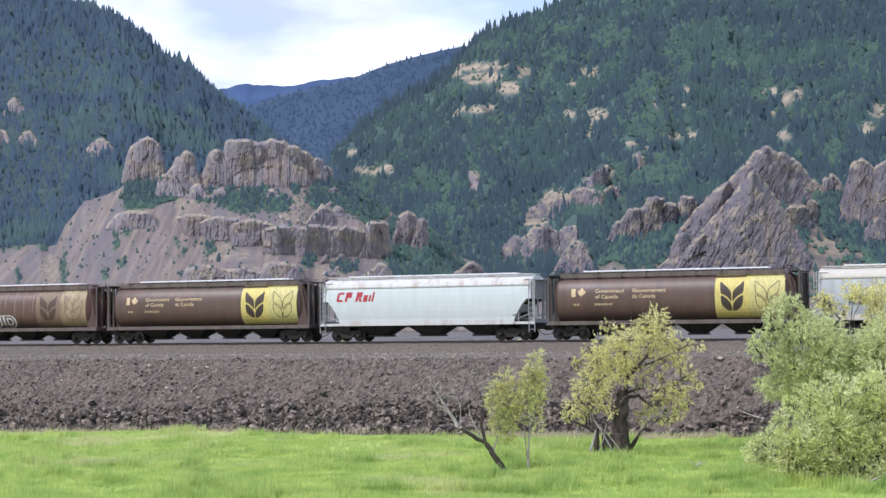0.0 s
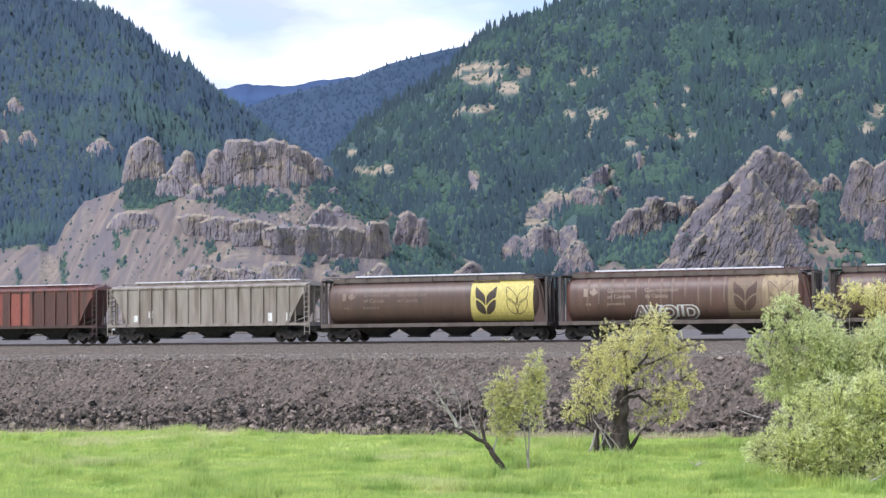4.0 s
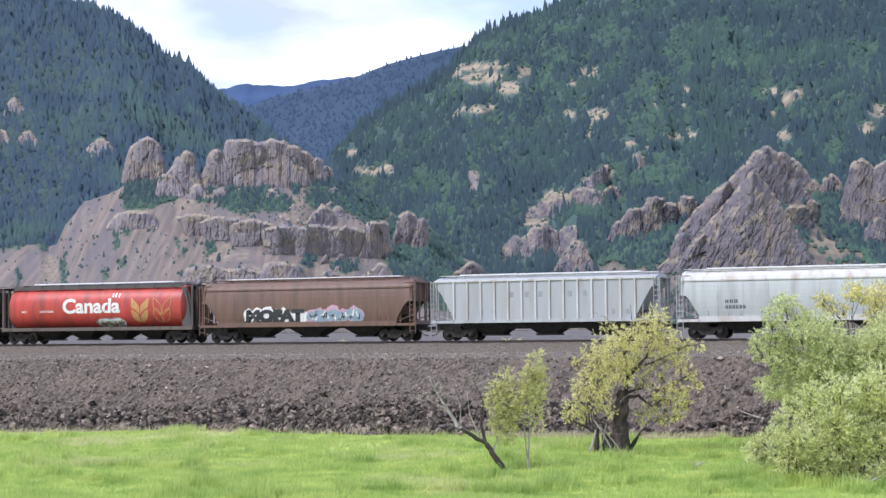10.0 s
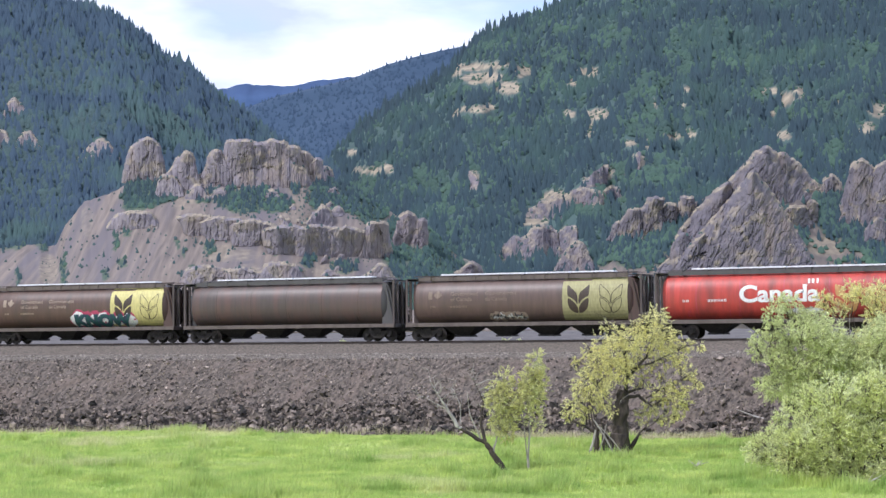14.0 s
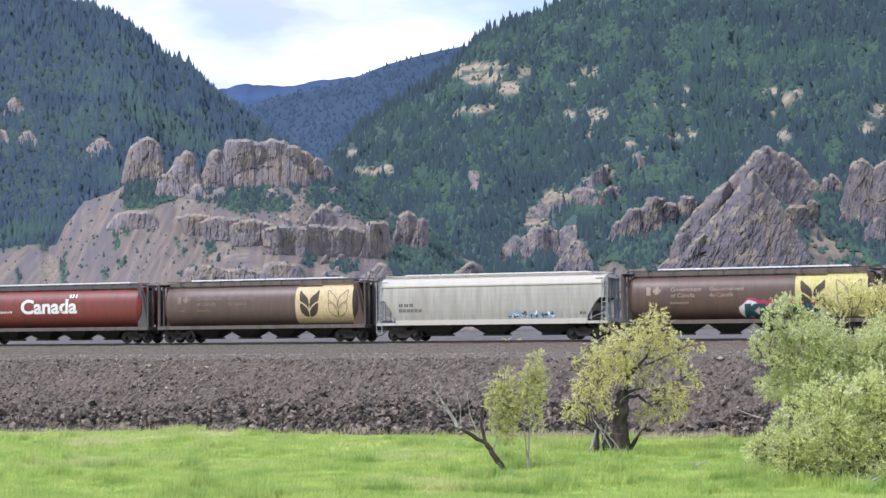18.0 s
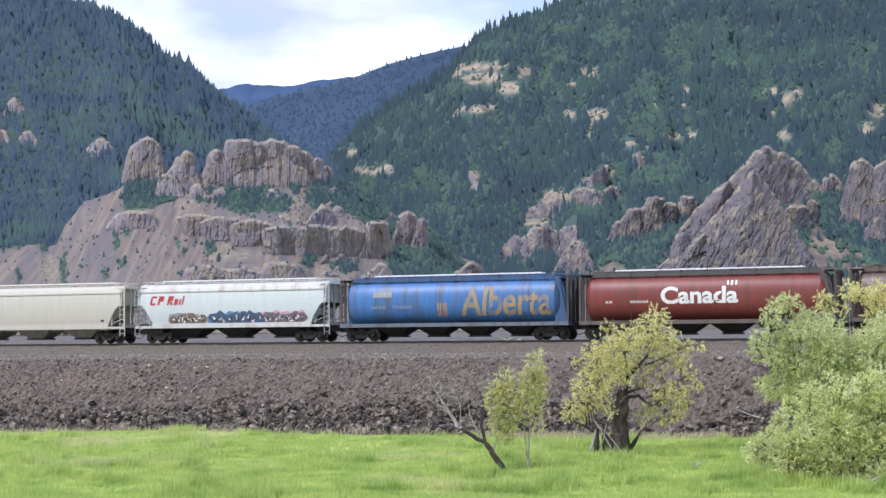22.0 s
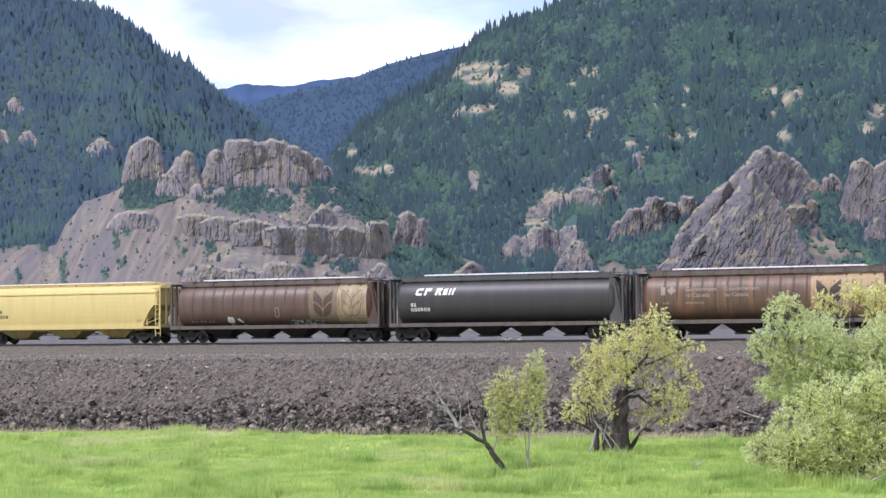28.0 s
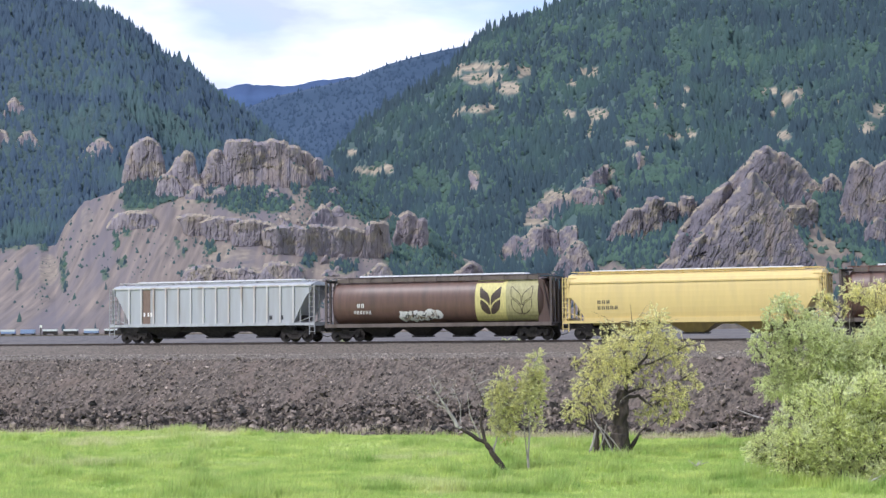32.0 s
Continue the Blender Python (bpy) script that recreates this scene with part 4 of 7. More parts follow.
def gov_car(body_mat, end_mat, half=9.05):
    car = new("grain_hopper_car")
    L = half

    def ring(x):
        s = 1.0 if -7.81 < x < 7.6 else 0.985
        pts = []
        for i in range(48):
            a = 2 * math.pi * i / 48
            c, d = math.cos(a), math.sin(a)
            pts.append((x, 1.62 * s * math.copysign(abs(c) ** 0.82, c), 2.77 + 1.62 * s * math.copysign(abs(d) ** 0.82, d)))
        return pts
    smooth(part("barrel", loft((-7.87, -7.8, -5, -2.5, 0, 2.5, 5, 7.6, 7.65), ring), body_mat, car))
    for s in (-1, 1):
        bm = bmesh.new()
        # one end is nearly flat and stands close behind its posts, the other is domed and set back
        dome = ((7.65, 1.0), (7.72, 0.97), (7.95, 0.86), (8.1, 0.66), (8.14, 0.4)) if s > 0 else ((7.87, 1.0), (7.94, 0.97), (8.1, 0.86), (8.2, 0.66), (8.24, 0.4))
        rows = [[bm.verts.new((s * x, p[1] * k, 2.77 + (p[2] - 2.77) * k)) for p in ring(s * dome[0][0])] for x, k in dome]
        for r0, r1 in zip(rows, rows[1:]):
            for i in range(48):
                j = (i + 1) % 48
                bm.faces.new((r0[i], r0[j], r1[j], r1[i]))
        bm.faces.new(rows[-1])
        smooth(part("end_sheet", bm, end_mat, car, "domed end sheet of the barrel"))
        for y in (-0.6, 0.6):
            part("end_rib", boxes((min(s * 8.0, s * 8.36), max(s * 8.0, s * 8.36), y - 0.09, y + 0.09, 1.2, 4.0)), end_mat, car)
        for y in (-1.46, -0.75, 0.0, 0.75, 1.46):
            part("end_post", boxes((s * 8.56 - 0.07, s * 8.56 + 0.07, y - 0.05, y + 0.05, 1.15, 4.3)), end_mat, car)
        for y in (-1.3, 1.3) if s > 0 else ():
            bm = bmesh.new()
            prism(bm, [(s * 7.6, 1.24), (s * 8.5, 1.24), (s * 8.5, 1.75), (s * 8.28, 3.5), (s * 8.02, 4.12), (s * 7.6, 4.2)], y - 0.02, y + 0.02)
            part("end_gusset", bm, end_mat, car, "rusty plate between barrel and end frame")
            bm = bmesh.new()
            tube(bm, [(s * 8.54, y * 1.1, 1.3), (s * 7.95, y * 1.1, 4.05)], [0.05, 0.05], 5)
            part("brace", bm, end_mat, car)
        part("end_beam", boxes((s * 8.5 - 0.14, s * 8.5 + 0.14, -1.5, 1.5, 0.98, 1.24)), end_mat, car)
        part("end_crossbar", boxes((s * 8.56 - 0.04, s * 8.56 + 0.04, -1.5, 1.5, 4.24, 4.34)), end_mat, car)
        part("end_walk", boxes((s * 8.2 - 0.45, s * 8.2 + 0.45, -1.4, 1.4, 4.34, 4.38)), M_under, car)
        part("slope_sheet", boxes((s * 8.0 - 0.5, s * 8.0 + 0.5, -1.45, 1.45, 1.18, 1.23)), end_mat, car)
        ladder(car, s * 8.66, 0.9 * s, 1.2, 4.34, end_mat, False)
        add_coupler(car, s * L)
    for y in (-1.52, 1.52):
        part("side_sill", boxes((-8.62, 8.62, y - 0.07, y + 0.07, 1.0, 1.26)), end_mat, car)
        for i in range(9):
            x = -6.8 + 1.7 * i
            part("bracket", boxes((x - 0.03, x + 0.03, min(y * 0.35, y * 0.83), max(y * 0.35, y * 0.83), 4.2, 4.54)), end_mat, car)
        part("roof_rail", boxes((-7.8, 7.6, y * 0.78 - 0.04, y * 0.78 + 0.04, 4.2, 4.47)), end_mat, car)
    for s in (-1, 1):
        part("stub_sill", boxes((min(s * 5.6, s * 8.8), max(s * 5.6, s * 8.8), -0.32, 0.32, 0.72, 1.2)), M_under, car)
    running_boards(car, 4.54, 16.4, (-0.82, 0.82), end_mat)
    part("hatch_coaming", boxes((-6.4, 6.4, -0.45, 0.45, 4.29, 4.6)), end_mat, car)
    hatch_row(car, 4.6, 12.8, 4, 0.95, M_hatch)
    for i in range(4):
        x = -4.695 + 3.13 * i
        add_hopper(car, x - 1.46, x + 1.46, 1.14, 0.36, 0.46, M_under)
    for x in (-7.15, 7.15):
        add_truck(car, x)
    return car


def bay_car(kind, body_mat, roof_mat, sill_mat, under_mat, length, ribs=0):
    """Three-bay hopper cars with flat or gently curved sides and sloped lower corners."""
    car = new("grain_hopper_car")
    L = length / 2
    E = L - 0.75
    ribbed = kind == "ribbed"
    eave, half = (4.16, ribbed_half) if ribbed else (3.88, smooth_half)
    cut_z, cut_x = (3.75, E - 1.45) if ribbed else (2.85, E - 1.25)
    low = 1.42 if ribbed else 1.44
    deep = 0.2 if ribbed else 0.33

    def ring(x):
        t = max(0.0, (abs(x) - cut_x) / (E - cut_x))
        zl = low + (2.0 if not ribbed else 2.6) * min(1.0, t) ** 0.9 if t > 0 else low
        zl = min(zl, cut_z)
        side = [(half(z), z) for z in np.linspace(zl, eave, 8)]
        roof = [(1.4, eave + 0.2), (1.1, eave + 0.43), (0.4, eave + 0.6)] if not ribbed else [(1.3, eave + 0.10), (0.8, eave + 0.2), (0.4, eave + 0.26)]
        right = side + roof
        return [(x, y, z) for y, z in right] + [(x, -y, z) for y, z in right[::-1]]
    st = sorted({-E, E, -cut_x, cut_x, 0.0, *[s * (cut_x + (E - cut_x) * f) for s in (-1, 1) for f in (0.01, 0.25, 0.5, 0.75)], *[s * cut_x * f for s in (-1, 1) for f in (0.33, 0.66)]})
    part("body", loft(st, ring), body_mat, car)
    top = eave + (0.6 if not ribbed else 0.26)
    for y in (-1, 1):
        if not ribbed:
            bm = bmesh.new()
            for x0, x1 in ((-E, E),):
                v = [bm.verts.new((x, y * a, b)) for x in (x0, x1) for a, b in ((half(eave) + 0.01, eave - 0.02), (1.415, eave + 0.21), (1.11, eave + 0.445), (0.4, eave + 0.615))]
                for i in range(3):
                    bm.faces.new((v[i], v[i + 1], v[i + 5], v[i + 4]))
            part("roof_sheet", bm, roof_mat, car, "light roof sheet above the side")
        part("eave_rail", boxes((-E, E, y * (half(eave) + 0.03) - 0.05, y * (half(eave) + 0.03) + 0.05, eave - 0.09, eave + 0.01)), roof_mat if not ribbed else body_mat, car)
        ys = y * (half(low) + 0.02)
        part("side_sill", boxes((-cut_x - 0.05, cut_x + 0.05, ys - 0.06, ys + 0.06, low - deep, low + 0.02)), sill_mat, car)
        part("end_sill", boxes((-L + 0.5, -cut_x, ys - 0.06, ys + 0.06, low - deep, low - deep + 0.18)), sill_mat, car)
        part("end_sill", boxes((cut_x, L - 0.5, ys - 0.06, ys + 0.06, low - deep, low - deep + 0.18)), sill_mat, car)
        for i in range(ribs):
            x = -cut_x + 2 * cut_x * i / (ribs - 1)
            part("rib", boxes((x - 0.06, x + 0.06, min(y * 1.52, y * 1.62), max(y * 1.52, y * 1.62), low, eave - 0.08)), body_mat, car)
    for s in (-1, 1):
        # the slope sheet of the end bay, with its posts and ladders
        bm = bmesh.new()
        prism(bm, [(s * (E - 0.02), cut_z), (s * (E - 2.9), low - 0.3), (s * (E - 3.1), low - 0.3), (s * (E - 0.3), cut_z + 0.3)], -1.25, 1.25)
        part("slope_sheet", bm, under_mat, car, "sloping end sheet over the truck")
        for y in (-1.42, 1.42):
            part("end_post", boxes((s * (L - 0.62) - 0.05, s * (L - 0.62) + 0.05, y - 0.05, y + 0.05, low - 0.1, top - 0.3)), sill_mat, car)
            part("corner_post", boxes((s * (E - 0.95) - 0.04, s * (E - 0.95) + 0.04, y - 0.04, y + 0.04, low - 0.1, 3.0 if not ribbed else 3.4)), sill_mat, car)
            bm = bmesh.new()
            tube(bm, [(s * (L - 0.62), y, 1.9), (s * (E - 1.3), y, 1.4)], [0.035, 0.035], 5)
            part("brace", bm, sill_mat, car)
        for y in (-0.5, 0.5):
            part("end_post", boxes((s * (L - 0.62) - 0.05, s * (L - 0.62) + 0.05, y - 0.05, y + 0.05, low - 0.1, top - 0.3)), sill_mat, car)
        part("end_beam", boxes((s * (L - 0.62) - 0.1, s * (L - 0.62) + 0.1, -1.5, 1.5, low - 0.24, low + 0.02)), sill_mat, car)
        part("end_platform", boxes((s * (L - 0.9) - 0.45, s * (L - 0.9) + 0.45, -1.4, 1.4, top - 0.33, top - 0.29)), sill_mat, car)
        ladder(car, s * (L - 0.68), -1.58, 0.55, top - 0.25, sill_mat)
        ladder(car, s * (L - 0.6), 0.95 * s, 1.2, top - 0.2, sill_mat, False)
        add_coupler(car, s * L)
        if s > 0:
            bm = bmesh.new()
            tube(bm, [(s * (E - 0.6), -0.6, 1.75), (s * (E - 1.5), -0.6, 1.75)], [0.2, 0.2], 10)
            part("air_reservoir", bm, M_under, car)
    for s in (-1, 1):
        part("stub_sill", boxes((min(s * (L - 3.6), s * (L - 0.3)), max(s * (L - 3.6), s * (L - 0.3)), -0.3, 0.3, 0.74, 1.2)), M_under, car)
    low_sill = 0.80 if ribbed else 0.98
    part("bay_frame", boxes((-cut_x + 0.4, cut_x - 0.4, -0.9, 0.9, low_sill, low - 0.06)), under_mat, car)
    running_boards(car, top + 0.10, 2 * E - 0.2, (-0.72, 0.72), roof_mat)
    for i in range(12):
        x = -E + 0.6 + (2 * E - 1.2) * i / 11
        for y in (-0.72, 0.72):
            part("bracket", boxes((x - 0.03, x + 0.03, y - 0.05, y + 0.05, top - 0.16, top + 0.10)), roof_mat, car)
    part("hatch_coaming", boxes((-E + 1.3, E - 1.3, -0.36, 0.36, top - 0.06, top + 0.12)), roof_mat, car)
    hatch_row(car, top + 0.12, 2 * E - 2.8, 5 if not ribbed else 3, 0.8, M_hatch)
    bay = (2 * cut_x - 1.2) / 3
    for i in range(3):
        x = bay * (i - 1)
        add_hopper(car, x - bay / 2 + 0.04, x + bay / 2 - 0.04, low - 0.02, 0.42, 0.62, under_mat, 0.6)
    for x in (-(L - 2.35), L - 2.35):
        add_truck(car, x)
    return car


# ---- markings ----


def on_side(name, bm, material, car, half, lift=0.007, label=""):
    """Wraps a flat drawing (x along the car from 0.6 m before its middle, y upwards) onto the near side."""
    z = 1.3
    while z < 4.3:
        bmesh.ops.bisect_plane(bm, geom=bm.verts[:] + bm.edges[:] + bm.faces[:], plane_co=(0, z, 0), plane_no=(0, 1, 0))
        z += 0.22
    for v in bm.verts:
        v.co = (v.co.x + 0.6, -(float(half(v.co.y)) + lift), v.co.y)
    return part(name, bm, material, car, label)


def shapes(polys):
    bm = bmesh.new()
    for p in polys:
        bm.faces.new([bm.verts.new((x, y, 0)) for x, y in p])
    bmesh.ops.triangulate(bm, faces=bm.faces[:])
    return bm


def rect(x0, x1, y0, y1, slant=0.0):
    return [(x0, y0), (x1, y0), (x1 + slant, y1), (x0 + slant, y1)]


def lettering(text, x, z, high, wide, bold=0.0, slant=0.0):
    """Letters of the built-in font, fitted into a box at (x, z)."""
    cu = bpy.data.curves.new("letters", "FONT")
    cu.body, cu.size, cu.offset, cu.shear = text, 1.0, bold, slant
    cu.fill_mode = "FRONT"
    tmp = bpy.data.objects.new("letters", cu)
    scene.collection.objects.link(tmp)
    me = bpy.data.meshes.new_from_object(tmp)
    bm = bmesh.new()
    bm.from_mesh(me)
    bpy.data.objects.remove(tmp)
    bpy.data.meshes.remove(me)
    x0, x1 = min(v.co.x for v in bm.verts), max(v.co.x for v in bm.verts)
    y0, y1 = min(v.co.y for v in bm.verts), max(v.co.y for v in bm.verts)
    for v in bm.verts:
        v.co = (x + (v.co.x - x0) / (x1 - x0) * wide, z + (v.co.y - y0) / (y1 - y0) * high, 0)
    return bm


def curved(poly, n=4):
    """Rounds a polygon by a smooth line through its corners."""
    out = []
    for i in range(len(poly)):
        a, b, c, d = (Vector((*poly[(i + k) % len(poly)], 0)) for k in (-1, 0, 1, 2))
        for q in range(n):
            t = q / n
            p = 0.5 * (2 * b + (c - a) * t + (2 * a - 5 * b + 4 * c - d) * t * t + (3 * b - a - 3 * c + d) * t ** 3)
            out.append((p.x, p.y))
    return out


def leaf_pair(xc, z, k=1.0):
    rows = []
    low = ((0.05, 0.06), (0.34, 0.1), (0.66, 0.4), (0.76, 0.86), (0.7, 1.06), (0.42, 0.9), (0.18, 0.66), (0.05, 0.42))
    high = ((0.05, 0.66), (0.22, 0.88), (0.52, 1.1), (0.74, 1.22), (0.8, 1.6), (0.78, 1.98), (0.48, 1.74), (0.2, 1.5), (0.05, 1.2))
    for s in (-1, 1):
        for leaf in (low, high):
            rows.append([(xc + s * x * k, z + y * k) for x, y in curved(leaf)][::s])
    return rows


MAPLE = ((0, 0), (0.03, 0.2), (0.26, 0.16), (0.22, 0.26), (0.48, 0.46), (0.4, 0.5), (0.44, 0.68), (0.26, 0.64), (0.2, 0.72), (0.1, 0.58), (0.14, 0.88), (0.06, 0.84), (0, 1.0))


def outline(poly, w):
    out = []
    for a, b in zip(poly, poly[1:] + poly[:1]):
        d = Vector((b[0] - a[0], b[1] - a[1]))
        n = Vector((-d.y, d.x)).normalized() * w
        out.append([(a[0] - n.x, a[1] - n.y), (b[0] - n.x, b[1] - n.y), (b[0] + n.x, b[1] + n.y), (a[0] + n.x, a[1] + n.y)])
    return out


def wheat_panel(car, panel_mats, leaf_mat, faded=False):
    x0, x1, x2, z0, z1 = 2.45, 4.72, 7.05, 1.36, 4.2
    on_side("wheat_panel", shapes([rect(x0, x1, z0, z1)]), panel_mats[0], car, gov_half, 0.012, "yellow panel with a dark wheat emblem")
    on_side("wheat_panel", shapes([rect(x1, x2, z0, z1)]), panel_mats[1], car, gov_half, 0.012, "pale yellow panel with an outlined wheat emblem")
    on_side("wheat_emblem", shapes(leaf_pair((x0 + x1) / 2, z0 + 0.42, 0.98)), leaf_mat, car, gov_half, 0.018)
    thin = [q for p in leaf_pair((x1 + x2) / 2, z0 + 0.42, 0.98) for q in outline(p, 0.022 if not faded else 0.016)]
    on_side("wheat_outline", shapes(thin), leaf_mat, car, gov_half, 0.018)


def bars(car, half, material, rows, name="stencil"):
    """Unreadable small lettering: (x, z, width, height, number of marks)."""
    for x, z, w, h, n in rows:
        polys = []
        step_x = w / n
        for i in range(n):
            if n == 1 or w / n < 0.2:
                polys.append(rect(x + i * step_x, x + (i + 0.62) * step_x, z, z + h))
            else:
                for k in (0.0, 0.42):
                    polys.append(rect(x + (i + k) * step_x, x + (i + k + 0.24) * step_x, z, z + h))
        on_side(name, shapes(polys), material, car, half, 0.010)


def spray(car, half, seed, x, z, w, h, mats, letters="", letter_mats=()):
    """Sprayed graffiti: overlapping blobs of colour, and letters where they can be read."""
    rng = random.Random(seed)
    for m in mats:
        polys = []
        for i in range(7):
            cx, cz, r = x + w * (i + 0.5) / 7 + rng.uniform(-0.1, 0.1), z + h * rng.uniform(0.42, 0.58), h * rng.uniform(0.42, 0.6) * (1.25 if len(mats) > 1 and m == mats[0] else 1.0)
            polys.append([(cx + r * 1.1 * rng.uniform(0.7, 1.15) * math.cos(a), cz + r * rng.uniform(0.6, 1.1) * math.sin(a)) for a in (2 * math.pi * k / 11 for k in range(11))])
        for i, p in enumerate(polys):
            on_side("graffiti", shapes([p]), m, car, half, 0.012 + 0.003 * mats.index(m) + 0.0003 * i)
    else_mats = [q for q in (P_white, P_black, P_dim2) if q not in mats]
    if not letters:
        for m in else_mats[:2]:
            polys = []
            for i in range(9):
                cx, cz, lean = x + w * (i + rng.uniform(0.2, 0.8)) / 9, z + h * rng.uniform(0.1, 0.45), rng.uniform(-0.2, 0.25)
                polys.append(rect(cx, cx + rng.uniform(0.05, 0.12), cz, cz + h * rng.uniform(0.25, 0.5), lean))
                polys.append(rect(cx - 0.1, cx + rng.uniform(0.1, 0.25), cz + 0.1, cz + 0.1 + rng.uniform(0.04, 0.08)))
            for i, p in enumerate(polys):
                on_side("graffiti_stroke", shapes([p]), m, car, half, 0.020 + 0.004 * else_mats.index(m) + 0.0002 * i)
    if letters:
        for k, m in enumerate(letter_mats):
            on_side("graffiti_letters", lettering(letters, x + 0.05 - 0.06 * (k == 0), z + 0.08 * h - 0.04 * (k == 0), h * (0.8 + 0.08 * (k == 0)), w * 0.96 + 0.12 * (k == 0), 0.09 - 0.06 * k, 0.06),
                    m, car, half, 0.034 + 0.006 * k)


def flat_paint(name, rgb, rough=0.6):
    return mat(name, shade(rgb, 0.78), shade(rgb, 1.1), 5.0, rough, bump=0.03, stretch=(2, 1, 0.4))


P_yellow = flat_paint("wheat_yellow", (0.62, 0.51, 0.15))
P_pale = flat_paint("wheat_pale_yellow", (0.57, 0.50, 0.19))
P_dullyellow = flat_paint("wheat_dull_yellow", (0.35, 0.32, 0.15))
P_fade = flat_paint("wheat_faded", (0.21, 0.145, 0.095))
P_fade2 = mat("wheat_faded_light", (0.24, 0.17, 0.105), (0.4, 0.31, 0.18), 2.2, 0.6, bump=0.03, stretch=(1.4, 1, 0.5))
P_cream = flat_paint("wheat_cream", (0.62, 0.475, 0.27))
P_tan = flat_paint("wheat_tan", (0.41, 0.27, 0.15))
P_leaf = flat_paint("wheat_brown", (0.055, 0.036, 0.025))
P_white = flat_paint("stencil_white", (0.78, 0.77, 0.74))
P_dim = flat_paint("stencil_dim", (0.22, 0.16, 0.12))
P_dim2 = flat_paint("stencil_faint", (0.34, 0.26, 0.20))
P_black = flat_paint("stencil_black", (0.035, 0.035, 0.04))
P_red = flat_paint("rail_red", (0.42, 0.035, 0.05))
P_grey = flat_paint("stencil_grey", (0.30, 0.31, 0.32))
P_blue = flat_paint("spray_blue", (0.10, 0.22, 0.38))
P_pink = flat_paint("spray_pink", (0.55, 0.33, 0.42))
P_rustline = flat_paint("seam_rust", (0.09, 0.05, 0.036))
P_umber = flat_paint("spray_umber", (0.2, 0.135, 0.105))
P_ink = flat_paint("spray_ink_blue", (0.065, 0.095, 0.17))
P_plum = flat_paint("spray_plum", (0.17, 0.125, 0.15))
P_faint = flat_paint("spray_faint_blue", (0.27, 0.35, 0.42))
P_navy = flat_paint("spray_navy", (0.05, 0.07, 0.12))
P_teal = flat_paint("spray_teal", (0.03, 0.10, 0.10))
P_hot = flat_paint("spray_magenta", (0.45, 0.06, 0.12))
P_orange = flat_paint("spray_orange", (0.5, 0.27, 0.1))

P_brick = flat_paint("brick_red_panel", (0.29, 0.085, 0.064))
P_soot = flat_paint("sooty_panel", (0.095, 0.045, 0.038))
P_faded_orange = mat("faded_orange", (0.27, 0.22, 0.15), (0.42, 0.29, 0.13), 3.0, 0.6, bump=0.03, stretch=(1.5, 1, 0.5), spots=(0.10, 0.17, 0.32), spot_scale=1.4, spot_range=(0.48, 0.68))

BROWN = car_paint("brown_car_paint", (0.115, 0.068, 0.052), (0.075, 0.052, 0.042))
BROWN2 = car_paint("dull_brown_car_paint", (0.125, 0.08, 0.066), (0.085, 0.06, 0.05))
BROWN3 = car_paint("reddish_brown_car_paint", (0.13, 0.073, 0.056), (0.08, 0.05, 0.04))
BROWN4 = car_paint("rusted_brown_car_paint", (0.13, 0.078, 0.052), (0.25, 0.12, 0.06))
CHAR = car_paint("charcoal_car_paint", (0.042, 0.036, 0.0375), (0.055, 0.045, 0.043))
DARKB = car_paint("sooty_brown_car_paint", (0.09, 0.068, 0.06), (0.125, 0.072, 0.06), (0.44, 0.7))
RED = car_paint("red_car_paint", (0.5, 0.06, 0.045), (0.25, 0.05, 0.04), (0.47, 0.72))
MAROON = car_paint("maroon_car_paint", (0.20, 0.04, 0.032), (0.12, 0.04, 0.03), (0.5, 0.8))
BLUE = car_paint("blue_car_paint", (0.06, 0.175, 0.44), (0.075, 0.11, 0.18), (0.46, 0.7))
ICE = car_paint("pale_car_paint", (0.57, 0.605, 0.595), (0.52, 0.55, 0.54), (0.48, 0.85))
ICE2 = car_paint("weathered_pale_car_paint", (0.42, 0.395, 0.345), (0.31, 0.28, 0.235), (0.46, 0.8))
ICE3 = car_paint("cool_grey_car_paint", (0.45, 0.475, 0.465), (0.33, 0.33, 0.315), (0.46, 0.8))
SOOTY = car_paint("sooty_frame_paint", (0.085, 0.045, 0.038), (0.045, 0.034, 0.03), (0.45, 0.7))
PUTTY = car_paint("putty_car_paint", (0.53, 0.49, 0.425), (0.49, 0.45, 0.385), (0.5, 0.85))
SILVER = car_paint("silver_grey_car_paint", (0.43, 0.445, 0.455), (0.29, 0.28, 0.275), (0.46, 0.8))
GREYSIDE = car_paint("grey_panel_paint", (0.39, 0.405, 0.42), (0.33, 0.32, 0.315), (0.46, 0.8))
GALV = car_paint("grey_step_paint", (0.33, 0.335, 0.34), (0.2, 0.18, 0.17), (0.46, 0.75))
DUST = car_paint("dusty_sill_paint", (0.135, 0.105, 0.09), (0.075, 0.056, 0.048), (0.48, 0.72))
POST = car_paint("dusty_post_paint", (0.11, 0.085, 0.08), (0.06, 0.045, 0.04), (0.46, 0.72))
SILLB = car_paint("blue_grey_sill_paint", (0.15, 0.17, 0.21), (0.09, 0.08, 0.075), (0.48, 0.72))
TAUPE = car_paint("taupe_car_paint", (0.33, 0.285, 0.245), (0.19, 0.15, 0.122), (0.44, 0.68))
OXIDE = car_paint("oxide_red_car_paint", (0.19, 0.068, 0.054), (0.075, 0.045, 0.039), (0.45, 0.66))
RUSTB = car_paint("rust_brown_car_paint", (0.175, 0.1, 0.075), (0.11, 0.073, 0.058), (0.45, 0.75))
